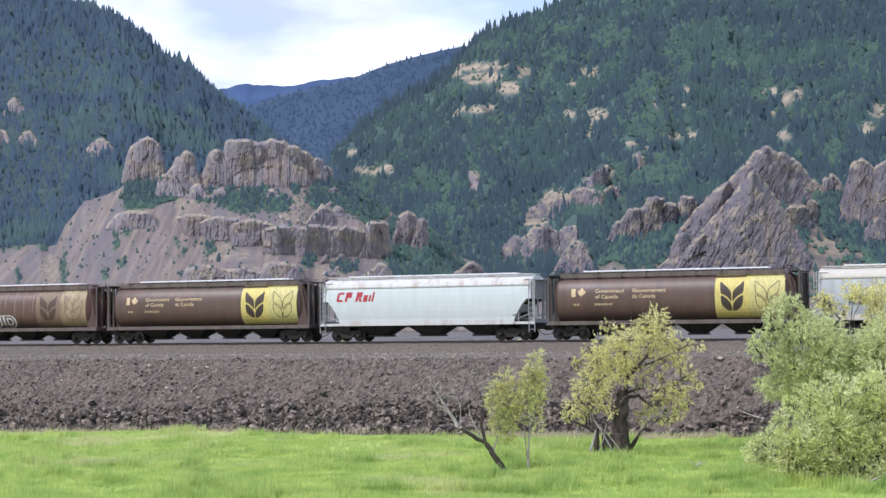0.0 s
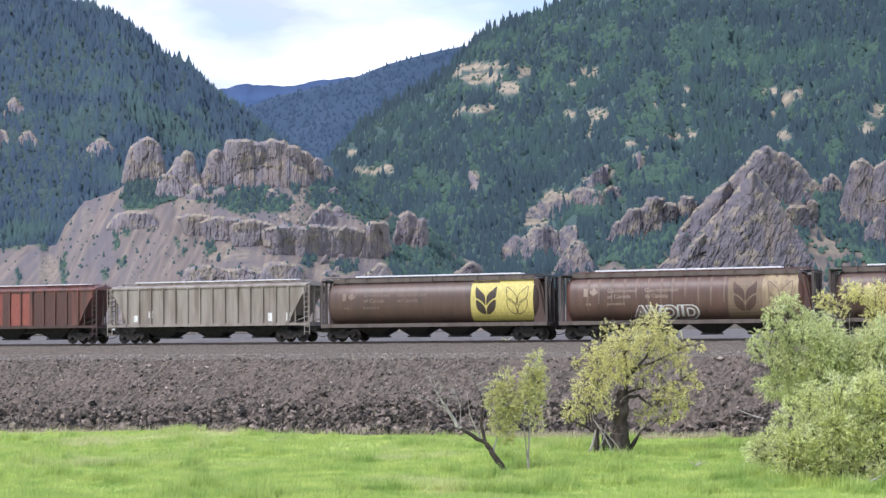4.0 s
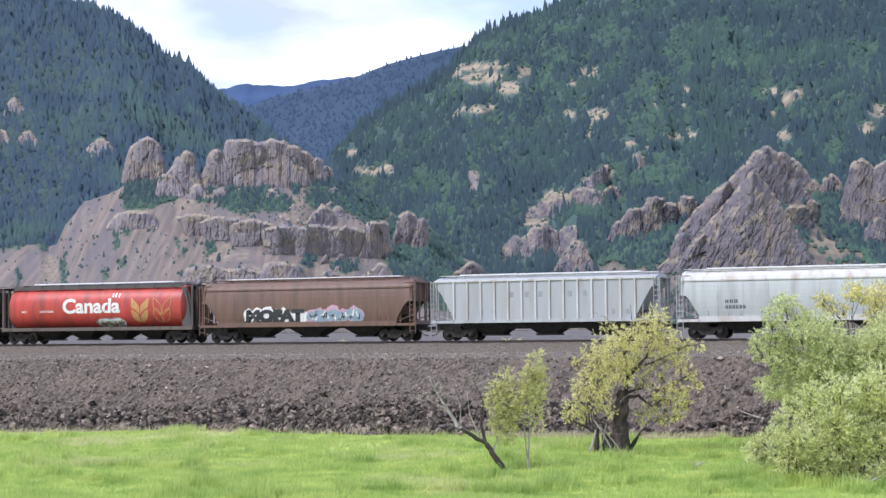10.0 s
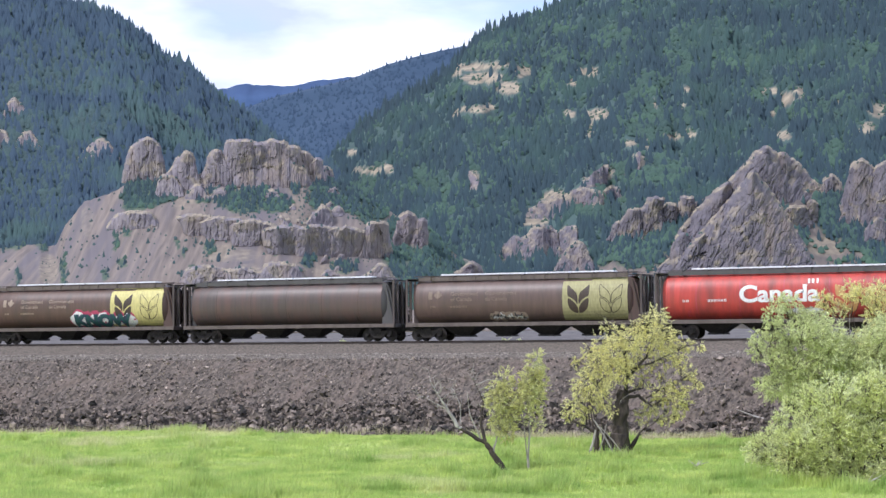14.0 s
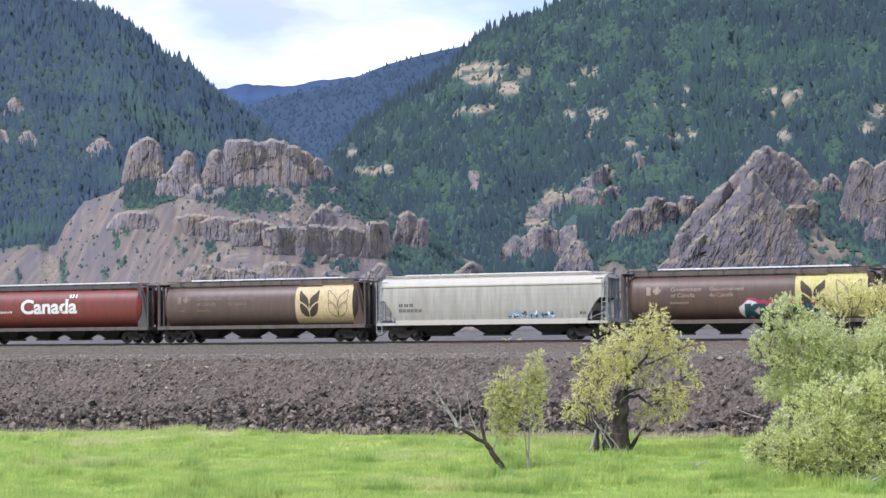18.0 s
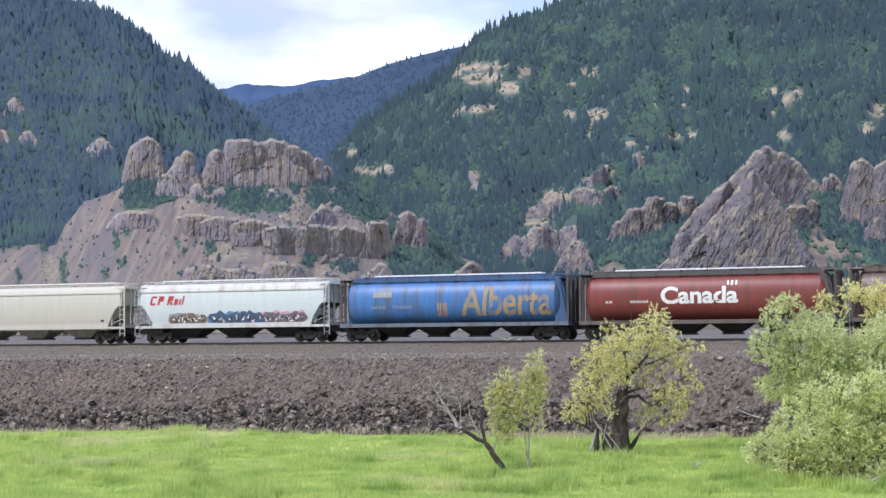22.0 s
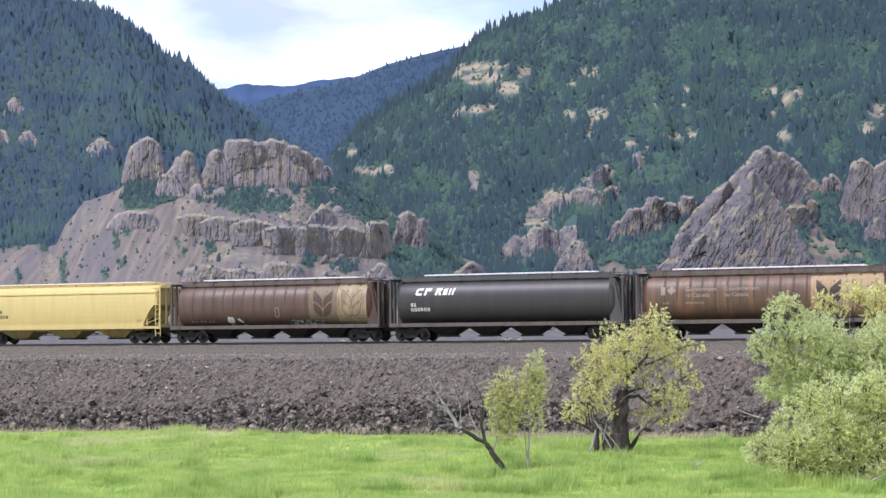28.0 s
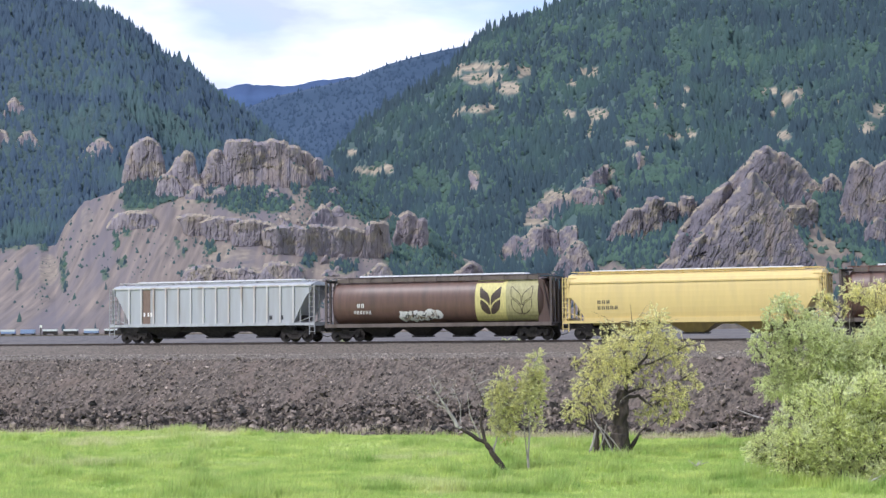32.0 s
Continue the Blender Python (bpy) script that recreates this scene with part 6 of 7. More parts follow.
def build_trees():
    # old willow with a gnarled trunk, a broken stump beside it, full to one side and thin on the other
    trunk = [([(0.22, 0, 0), (0.27, 0, 0.9), (0.34, 0.05, 1.5), (0.42, 0.1, 2.6), (0.48, 0.12, 3.15)], [0.68, 0.45, 0.36, 0.36, 0.26]),
             ([(0.6, 0.1, 2.9), (0.7, 0.1, 3.8), (0.68, 0.1, 4.5), (0.5, 0.1, 5.6)], [0.14, 0.1, 0.08, 0.035]),
             ([(0.5, 0.1, 2.85), (1.25, 0, 2.95), (1.9, -0.05, 2.4)], [0.13, 0.08, 0.03]),
             ([(0.6, 0.1, 3.1), (1.1, 0.1, 3.25), (1.5, 0.1, 3.3)], [0.1, 0.06, 0.03])]
    stump = [([(-0.85, -0.2, 0), (-0.95, -0.2, 0.9), (-0.88, -0.2, 1.4)], [0.18, 0.14, 0.1]), ([(-0.45, -0.3, 0), (-0.6, -0.3, 1.0), (-0.6, -0.25, 1.6)], [0.14, 0.1, 0.05]),
             ([(-0.15, -0.2, 0), (-0.3, -0.2, 0.7), (-0.5, -0.2, 1.2)], [0.16, 0.1, 0.05]), ([(-0.9, -0.1, 1.1), (-1.7, 0, 1.5), (-2.4, 0, 1.85)], [0.09, 0.06, 0.03]),
             ([(0.6, 0, 0), (0.9, 0, 0.5), (1.3, 0, 1.1)], [0.24, 0.12, 0.04])]
    shoots = [([(-0.9 - 0.15 * k, 0.1 * k, 1.2 + 0.1 * k), (-1.1 - 0.12 * k, 0.1, 2.6), (-1.3 + 0.5 * k, 0.15, 4.3 + 0.2 * k)], [0.04, 0.028, 0.01]) for k in range(4)]
    limbs = [([(0.7, 0.1, 3.8), (1.7, 0.2, 4.9), (2.4, 0.2, 6.6)], [0.07, 0.045, 0.015]), ([(0.69, 0.1, 4.2), (2.0, 0.1, 4.6), (3.3, 0.1, 5.2)], [0.06, 0.035, 0.012]),
             ([(1.6, 0, 2.8), (2.5, 0, 3.3), (3.4, 0.1, 3.7)], [0.04, 0.025, 0.01]), ([(0.6, 0.1, 5.0), (1.0, 0.1, 6.6), (0.9, 0.1, 7.6)], [0.035, 0.02, 0.006]),
             ([(1.0, 0.1, 6.4), (1.5, 0.1, 7.1), (1.75, 0.1, 7.5)], [0.02, 0.012, 0.005])]
    near_side = ((-0.66, 5.51, 0.32), (-1.23, 5.23, 0.26), (-0.66, 4.66, 0.39), (-1.09, 4.31, 0.34), (-1.80, 4.66, 0.18), (0.06, 4.37, 0.37), (0.49, 4.03, 0.32), (-1.37, 3.66, 0.39), (-0.80, 3.46, 0.37), (-1.74, 3.23, 0.29), (-0.37, 3.80, 0.32), (-2.09, 2.37, 0.32), (-1.66, 1.94, 0.29), (-1.23, 2.51, 0.26), (-0.66, 2.71, 0.32), (-0.23, 2.23, 0.21), (-2.29, 1.94, 0.18))
    crown = ((2.34, 6.94, 0.34), (1.80, 6.54, 0.37), (2.66, 6.03, 0.37), (1.34, 6.23, 0.32), (0.77, 5.80, 0.42), (0.20, 6.03, 0.37), (-0.31, 6.43, 0.18), (0.49, 5.06, 0.42), (-0.09, 5.23, 0.42), (1.20, 5.23, 0.34), (1.91, 5.80, 0.34), (2.20, 5.23, 0.32), (2.94, 5.51, 0.37), (3.34, 5.09, 0.34), (3.77, 5.46, 0.24), (4.37, 5.40, 0.18), (0.83, 4.49, 0.24), (1.34, 4.23, 0.18))
    far_side = ((1.9, 4.4, 0.2), (1.6, 3.7, 0.18), (2.9, 3.5, 0.2), (2.0, 3.2, 0.18), (3.4, 3.2, 0.22), (1.2, 3.5, 0.16), (2.2, 2.7, 0.2), (2.63, 4.60, 0.18), (2.34, 3.80, 0.16), (3.43, 4.37, 0.21), (3.91, 3.94, 0.24), (4.20, 3.51, 0.18), (2.63, 3.09, 0.29), (3.06, 2.66, 0.34), (3.40, 2.20, 0.26), (1.91, 2.37, 0.24), (1.49, 1.91, 0.24), (2.26, 1.74, 0.21), (3.77, 2.49, 0.18), (2.83, 1.74, 0.21))
    rng = random.Random(3)
    leafy("willow_tree", "gnarled old willow with sparse yellow-green leaves", "tree", 8.55, 86.7, trunk + stump + shoots + limbs,
          [(x, rng.uniform(-0.7, 0.7), z, 1.4 * r) for x, z, r in near_side + crown + far_side], M_leaf_yellow, 21, sprays=23, per=16, size=0.115, droop=0.55, flat=1.1, bare=60)
    # half-dead leaning shrub with a green clump beside it
    base = [([(0.1, 0, 0), (-0.45, 0, 0.75), (-0.8, 0, 1.35)], [0.15, 0.115, 0.095]), ([(-0.8, 0, 1.35), (-1.5, 0, 1.75), (-1.95, 0, 2.05)], [0.09, 0.08, 0.06]), ([(-1.9, 0, 2.0), (-2.05, 0, 2.1), (-2.55, 0, 2.95), (-3.2, 0, 4.05)], [0.08, 0.085, 0.05, 0.02]),
            ([(-0.8, 0, 1.35), (-1.0, 0.1, 2.2), (-0.9, 0.1, 3.2), (-1.3, 0.1, 4.1)], [0.09, 0.055, 0.035, 0.015])]
    boughs = [([(-1.0, 0, 1.5), (-1.5, -0.1, 2.6), (-1.6, -0.1, 3.6)], [0.04, 0.022, 0.01]), ([(-1.9, 0, 2.2), (-1.9, 0.1, 3.0), (-2.2, 0.1, 3.7)], [0.03, 0.018, 0.008]),
            ([(-2.4, 0, 2.8), (-3.0, 0.1, 3.1), (-3.5, 0.1, 3.4)], [0.025, 0.014, 0.007]), ([(-0.5, 0, 0.9), (-0.2, 0.1, 1.9), (-0.1, 0.1, 3.0)], [0.05, 0.03, 0.012])]
    clump = crown_fill(22, 26, -0.02, 2.95, 0.52, 1.25)
    ends = [(-3.2, 0, 4.0), (-2.7, 0, 3.9), (-3.4, 0, 3.2), (-2.2, 0, 3.6), (-1.4, 0, 4.2), (-1.0, 0, 4.0), (-1.7, 0, 3.0), (-0.7, 0, 3.2), (-2.6, 0, 3.0), (-1.0, 0, 2.4)]
    leafy("leaning_shrub", "half-dead leaning shrub with pale bare branches", "shrub", 2.6, 75.5, base + boughs, clump,
          M_leaf_lime, 22, sprays=26, per=15, size=0.11, droop=-0.2, flat=1.25, bark=M_dead, bare=30,
          tips=ends)
    leafy("young_willow", "slender young willow with fresh light green leaves", "tree", 3.65, 75.5,
          [([(0, 0, 0), (0.03, 0, 1.2), (0.1, 0, 2.6), (0.3, 0, 4.8)], [0.06, 0.045, 0.03, 0.01]),
           ([(0, 0.1, 0), (-0.1, 0.1, 1.4), (-0.25, 0, 2.8)], [0.035, 0.025, 0.01])],
          crown_fill(23, 14, 0.25, 4.25, 0.5, 0.75) + crown_fill(24, 10, 0.2, 2.8, 0.35, 0.9),
          M_leaf_lime, 23, sprays=26, per=15, size=0.11, droop=-0.1, flat=1.2, bark=M_dead)
    stems = [([(0.2 * s, 0, 0), (0.7 * s, 0.2 * s, 1.6), (1.5 * s, 0.1, 3.4)], [0.1, 0.06, 0.02]) for s in (-1.6, -0.9, -0.3, 0.4, 1.1, 1.8)]
    leafy("willow_bush", "tall bushy willow with pale green leaves", "bush", 18.3, 83.0, stems,
          [(x, rng.uniform(-1.3, 1.3), z, 1.45 * r) for x, z, r in ((-2.52, 6.79, 0.30), (-1.86, 7.32, 0.30), (-1.37, 7.40, 0.30), (-1.01, 6.90, 0.25), (-2.25, 6.08, 0.30), (-2.88, 5.81, 0.25), (-3.34, 5.42, 0.23), (-2.93, 4.99, 0.25), (-2.38, 5.42, 0.35), (-1.70, 5.97, 0.35), (-1.15, 5.92, 0.40), (-0.60, 6.60, 0.35), (-0.05, 6.47, 0.40), (-0.33, 5.70, 0.45), (-1.15, 5.10, 0.45), (-1.97, 4.82, 0.40), (-2.52, 4.55, 0.25), (-2.19, 4.00, 0.20), (-2.93, 3.51, 0.20), (-2.52, 3.18, 0.15), (-1.48, 4.27, 0.25), (-0.82, 4.27, 0.33), (-0.05, 4.82, 0.45), (0.63, 5.37, 0.45), (0.49, 5.97, 0.35), (1.10, 4.82, 0.45))
           + ((1.86, 5.15, 0.50), (2.68, 5.70, 0.50), (3.51, 5.97, 0.55), (4.33, 5.42, 0.55), (1.86, 4.05, 0.45), (2.96, 4.33, 0.50), (4.05, 4.05, 0.55), (0.77, 3.78, 0.35), (-0.33, 3.51, 0.30), (5.15, 4.88, 0.55))]
          + clump_fill(31, 30, -2.3, 5.6, 2.6, 5.6, 1.0, 0.5, 0.75, lambda s: (0.25 * abs(s - 0.5), 0.9)) + clump_fill(36, 14, -1.2, 5.6, 0.8, 2.6, 0.8, 0.45, 0.65, lambda s: (0.0, 1.0)),
          M_leaf_green, 31, sprays=30, per=16, size=0.12, bare=10)
    stems = [([(0.2 * s, 0, 0), (0.8 * s, -0.1 * s, 1.2), (1.7 * s, 0.1, 2.4)], [0.08, 0.05, 0.02]) for s in (-1.4, -0.7, 0.0, 0.7, 1.5)]
    leafy("round_bush", "rounded leafy bush with bright green leaves in the meadow", "bush", 15.6, 68.0, stems,
          [(x, rng.uniform(-1.0, 1.0), z, 1.45 * r) for x, z, r in ((-0.45, 4.17, 0.23), (0.00, 3.90, 0.31), (-0.90, 3.72, 0.27), (-1.26, 3.50, 0.23), (-1.68, 3.16, 0.23), (-2.09, 2.71, 0.23), (-2.42, 2.53, 0.19), (-1.79, 2.38, 0.33), (-1.12, 2.83, 0.37), (-0.34, 3.09, 0.41), (0.45, 3.45, 0.39), (1.12, 3.72, 0.39), (1.84, 4.17, 0.39), (0.90, 2.60, 0.50), (1.84, 2.83, 0.54), (0.00, 2.15, 0.41), (-0.90, 1.93, 0.37), (-1.79, 1.61, 0.37), (-2.24, 1.79, 0.25), (-2.47, 1.48, 0.19), (-1.91, 1.03, 0.27), (-1.30, 1.26, 0.29))
           + ((-0.63, 1.17, 0.19), (1.46, 1.48, 0.45), (0.72, 1.70, 0.29), (2.69, 3.99, 0.50), (3.59, 3.54, 0.58), (2.69, 2.20, 0.58), (3.81, 1.97, 0.62), (4.71, 3.09, 0.54), (0.11, 1.17, 0.21), (2.13, 1.03, 0.33), (3.14, 0.85, 0.41))]
          + clump_fill(32, 40, -1.9, 5.4, 0.3, 3.4, 0.9, 0.45, 0.7, lambda s: (0.05, 0.55 + 0.4 * math.sin(1.7 * s))) + clump_fill(37, 18, -2.1, 5.2, 0.25, 0.7, 0.7, 0.35, 0.5, lambda s: (0.0, 1.0)),
          M_leaf_bush, 32, sprays=28, per=15, size=0.115, droop=-0.2)
    leafy("low_bush", "low light green bush beside the larger bush", "bush", 13.9, 71.5, [([(0, 0, 0), (0.1, 0, 0.9), (0.2, 0, 1.6)], [0.06, 0.04, 0.02]), ([(0.1, 0, 0), (-0.4, 0, 0.9), (-0.6, 0, 1.4)], [0.05, 0.03, 0.015])],
          clump_fill(33, 24, -1.1, 1.3, 0.3, 2.0, 0.6, 0.34, 0.52, lambda s: (0.0, 0.6 + 0.4 * math.sin(math.pi * s))), M_leaf_bush, 33, sprays=26, per=15, size=0.1)
    stems = [([(0.3 * s, 0, 0), (1.0 * s, 0.1, 2.6), (1.6 * s, 0.1, 5.4)], [0.1, 0.06, 0.02]) for s in (-1.5, -0.6, 0.5, 1.4)]
    leafy("thin_willow", "thin yellowing willow behind the green bushes", "tree", 24.0, 91.0, stems,
          [(x, rng.uniform(-0.8, 0.8), z, 1.4 * r) for x, z, r in ((-3.86, 7.81, 0.28), (-3.41, 7.45, 0.28), (-2.51, 8.20, 0.33), (-1.88, 8.02, 0.33), (-1.01, 7.75, 0.39), (-0.53, 8.20, 0.39), (-1.28, 6.85, 0.36), (-0.65, 6.25, 0.50), (-1.61, 5.65, 0.39), (-0.95, 4.75, 0.50), (-2.81, 7.15, 0.19), (0.49, 7.81, 0.50), (1.39, 7.21, 0.55), (2.29, 6.31, 0.61), (0.49, 6.01, 0.55))],
          M_leaf_yellow, 34, sprays=30, per=15, size=0.13, bare=16)
    leafy("sapling", "thin leafy sapling at the edge of the bushes", "shrub", 13.45, 67.5, [([(0, 0, 0), (0.02, 0, 0.8), (0.05, 0, 1.7)], [0.045, 0.03, 0.012])],
          [(0.05, 0, 1.5, 0.3), (-0.15, 0, 1.1, 0.25), (0.2, 0, 1.0, 0.25)], M_leaf_lime, 35, sprays=30, per=14, size=0.10)


build_trees()


def build_litter():
    # dead branches in the grass and on the stones
    rng = random.Random(6)
    for right, ahead, n, r, label in ((11.1, 76.0, 5, 0.55, "dry dead branch lying in the grass"), (14.4, 68.0, 7, 0.8, "tangle of dead grey twigs under the bush"), (16.2, 66.5, 7, 0.8, "tangle of dead grey twigs under the bush")):
        p = spot(right, ahead)
        bm = bmesh.new()
        for i in range(n):
            a = rng.uniform(0, 3.14)
            tube(bm, [(0, 0, 0.1), (0.5 * r * math.cos(a), 0.2 * math.sin(a), 0.25 * r + 0.1), (r * math.cos(a), 0.3 * math.sin(a), rng.uniform(0.2, 0.75) * r)], [0.03, 0.02, 0.008], 5)
        ob = part("dead_branch", bm, M_dead, None)
        ob.location = (p.x, p.y, float(ground_z(p.x, p.y)))
        tagged(ob, label, "branch")
    for x0, z0, x1, z1, r in ((-0.1, 0.0, -1.1, 1.75, 0.045), (0.35, 0.0, -0.75, 1.35, 0.035), (-1.35, 0.0, -1.0, 1.2, 0.07), (-0.9, 0.0, -0.45, 1.5, 0.03)):
        p = spot(8.55, 86.0)
        bm = bmesh.new()
        tube(bm, [(x0, 0, z0), ((x0 + x1) / 2 + 0.05, 0.03, (z0 + z1) / 2), (x1, 0.12, z1)], [r, 0.9 * r, 0.6 * r], 6)
        ob = part("dead_branch", bm, M_dead, None)
        ob.matrix_basis = pose(p.x, p.y, float(ground_z(p.x, p.y)), 0, 0, math.degrees(TURN))
        tagged(ob, "pale bleached stick leaning against the old willow", "branch")
    p = spot(17.6, 98.0)
    bm = bmesh.new()
    tube(bm, [(-0.9, 0, 0.55), (0, 0, 0.2), (0.6, 0, 0.05)], [0.03, 0.05, 0.06], 6)
    ob = part("driftwood", bm, M_dead, None)
    ob.location = (p.x, p.y, float(bank_point(p.x, p.y)) + 0.05)
    tagged(ob, "bleached stick lying on the riprap", "driftwood")
    # weeds on the track bed, in front of and behind the rails
    for i, (x, y, h) in enumerate(((-34.5, -7.4, 0.5), (0.6, 9.0, 0.75), (1.6, 9.4, 0.6), (-14, 11, 0.5), (12, 10, 0.6), (-22, 9, 0.45))):
        V, F, st, wy = leaf_cloud(np.random.default_rng(60 + i), 0.3, 0.9, 30, 10, 0.12, -0.4)
        ob = array_mesh("weed", V * h / 0.7 + np.array([0, 0, 0.2]), F, M_leaf_lime if i == 0 else M_leaf_green)
        ob.location = (x, y, float(bank_point(x, y)))
        tagged(ob, "small yellow-green weed growing in the gravel", "weed", "weeds on the track bed")


build_litter()

# ---- train on the far shore ----


def build_far_train():
    M_box = flat_paint("far_container_white", (0.66, 0.68, 0.72))
    M_boxb = flat_paint("far_container_blue", (0.24, 0.32, 0.52))
    first = None
    for i, u in enumerate((-254, -242.5, -229.5, -217.5, -205.5, -193.5, -181.5, -169.5)):
        p = spot(u / 1000 * 952, 952)
        car = new("flat_wagon")
        car.matrix_basis = pose(p.x, p.y, 3.1, 0, 0, math.degrees(TURN))
        m = M_boxb if i in (1,) else M_box
        body = part("container", boxes((-3.9, 3.9, -1.2, 1.2, 0.9, 2.1)), M_boxb if i in (0, 1, 4) else M_under, car)
        part("lid", boxes((-3.95, 3.95, -1.25, 1.25, 2.1, 3.1)), m, car, "pale sheet cover")
        part("frame", boxes((-4.4, 4.4, -1.1, 1.1, 0.55, 0.86)), M_under, car)
        for x in (-3.0, 3.0):
            part("truck", boxes((x - 0.9, x + 0.9, -1.0, 1.0, 0.0, 0.56)), M_under, car)
        tagged(car, "distant flat wagon with a pale container", "wagon", "wagons on the far shore")
    p, q = spot(-0.4 * 950, 950), spot(0.06 * 950, 950)
    bm = bmesh.new()
    d = (q - p).length
    box(bm, 0, d, -1.6, 1.6, -0.9, 0.0)
    ob = part("far_track_bed", bm, M_bank, None)
    ob.matrix_basis = pose(p.x, p.y, 3.1, 0, 0, math.degrees(TURN))
    tagged(ob, "dark low track bed along the far shore", "track bed", kind="structure")
    p = spot(-235.0 / 1000 * 945, 945)
    mast = new("signal_mast")
    mast.matrix_basis = pose(p.x, p.y, 2.4)
    bm = bmesh.new()
    tube(bm, [(0, 0, 0), (0, 0, 5.2)], [0.35, 0.3], 6)
    part("post", bm, M_under, mast)
    part("board", boxes((-0.7, 0.7, -0.2, 0.2, 4.6, 6.0)), P_white, mast)
    tagged(mast, "small white signal board on a dark post", "signal")


build_far_train()


def gov_words(car, m):
    """The two-line title in both languages, with the flag mark before it."""
    leaf = [(-6.72 + 0.62 * x, 2.9 + 0.62 * z) for x, z in MAPLE + tuple((-x, z) for x, z in MAPLE[-2:0:-1])]
    on_side("flag_mark", shapes([rect(-7.45, -7.15, 2.9, 3.45), leaf]), m, car, gov_half, 0.01, "flag bar with a maple leaf")
    for text, x, z, w in (("Government", -5.76, 3.14, 2.05), ("of Canada", -5.76, 2.75, 1.6), ("Gouvernement", -3.17, 3.14, 2.3), ("du Canada", -3.17, 2.75, 1.6)):
        on_side("lettering", lettering(text, x, z, 0.27, w, 0.01), m, car, gov_half, 0.01)
    bars(car, gov_half, m, [(-7.3, 2.3, 0.45, 0.14, 2), (-5.8, 2.3, 1.3, 0.14, 6)])


def build_train():
    # bare prototypes come first; each is a real car of the train
    specs = [
        (0, "smooth", "grey-white covered hopper car with black stencils", SILVER, SILVER, PUTTY, M_under, 18.1),
        (1, "gov", "brown cylindrical grain car with a bright wheat panel", BROWN, ENDB),
        (2, "smooth", "clean ice-white covered hopper car with red lettering", ICE, SILVER, WHITE, M_under, 17.34),
        (3, "gov", "brown cylindrical grain car with a yellow wheat panel", BROWN, ENDB),
        (4, "gov", "faded brown cylindrical grain car with outlined graffiti", BROWN3, ENDR),
        (5, "gov", "brown cylindrical grain car with a vivid yellow panel", BROWN, ENDB),
        (6, "ribbed", "dirty taupe ribbed hopper car with stained sides", TAUPE, TAUPE, TAUPE, M_under, 18.2),
        (7, "ribbed", "patchy oxide-red ribbed hopper car", OXIDE, SOOTY, OXIDE, M_under, 18.2),
        (8, "smooth", "weathered pale hopper car with black stencils", ICE3, SILVER, WHITE, M_under, 18.1),
        (9, "ribbed", "pale silver ribbed hopper car with open-topped ends", SILVER, SILVER, SILVER, M_under, 17.5),
        (10, "smooth", "rust-brown hopper car with block-letter graffiti", RUSTB, RUSTB, RUSTB, M_under, 18.45),
        (11, "gov", "bright red cylindrical grain car with white lettering", RED, ENDG),
        (12, "gov", "dull brown grain car with an olive wheat panel", BROWN2, ENDB),
        (13, "gov", "sooty dark brown cylindrical grain car without a panel", DARKB, ENDG),
        (14, "gov", "brown grain car with colourful graffiti over the panel", BROWN, ENDB),
        (15, "smooth", "pale grey hopper car with a blue graffiti tag", ICE2, SILVER, PUTTY, M_under, 18.1),
        (16, "gov", "brown cylindrical grain car with a cream wheat panel", BROWN2, ENDB),
        (17, "gov", "maroon cylindrical grain car with white lettering", MAROON, ENDG),
        (18, "gov", "blue cylindrical grain car with faded orange lettering", BLUE, ENDBLUE),
        (19, "smooth", "ice-white hopper car with graffiti along its lower side", ICE, SILVER, WHITE, M_under, 17.34),
        (20, "smooth", "putty-white hopper car with small black stencils", PUTTY, PUTTY, PUTTY, BAY_SHADE, 18.45),
        (21, "gov", "rust-streaked brown grain car with a tan panel", BROWN4, ENDR),
        (22, "gov", "charcoal cylindrical grain car with white lettering", CHAR, ENDG),
        (23, "gov", "faded brown cylindrical grain car with white patches", BROWN3, ENDR),
        (24, "smooth", "bright yellow covered hopper car", YELLOW, YELLOW, YELLOW, BAY_SHADE_YELLOW, 18.7),
        (25, "gov", "brown grain car with a yellow panel and pale graffiti", BROWN3, ENDB),
        (26, "ribbed", "silver-grey ribbed hopper car at the end of the train", SILVER, SILVER, SILVER, M_under, 18.4),
    ]
    cars = {s[0]: put_car(*s) for s in specs}
    for j, pair, leaf, faded in ((1, (P_yellow, P_pale), P_leaf, 0), (3, (P_yellow, P_pale), P_leaf, 0), (4, (P_fade, P_fade2), P_rustline, 1), (5, (P_yellow, P_yellow), P_leaf, 0),
                                 (12, (P_dullyellow, P_dullyellow), P_leaf, 0), (14, (P_pale, P_pale), P_leaf, 0), (16, (P_cream, P_cream), P_leaf, 0), (21, (P_tan, P_tan), P_leaf, 0),
                                 (23, (P_fade, P_fade2), P_rustline, 1), (25, (P_pale, P_dullyellow), P_leaf, 0)):
        wheat_panel(cars[j], pair, leaf, bool(faded))
    for j, m in ((1, P_cream), (3, P_cream), (5, P_dim), (4, P_dim2), (12, P_dim), (14, P_dim2), (16, P_dim), (21, P_dim2)):
        gov_words(cars[j], m)
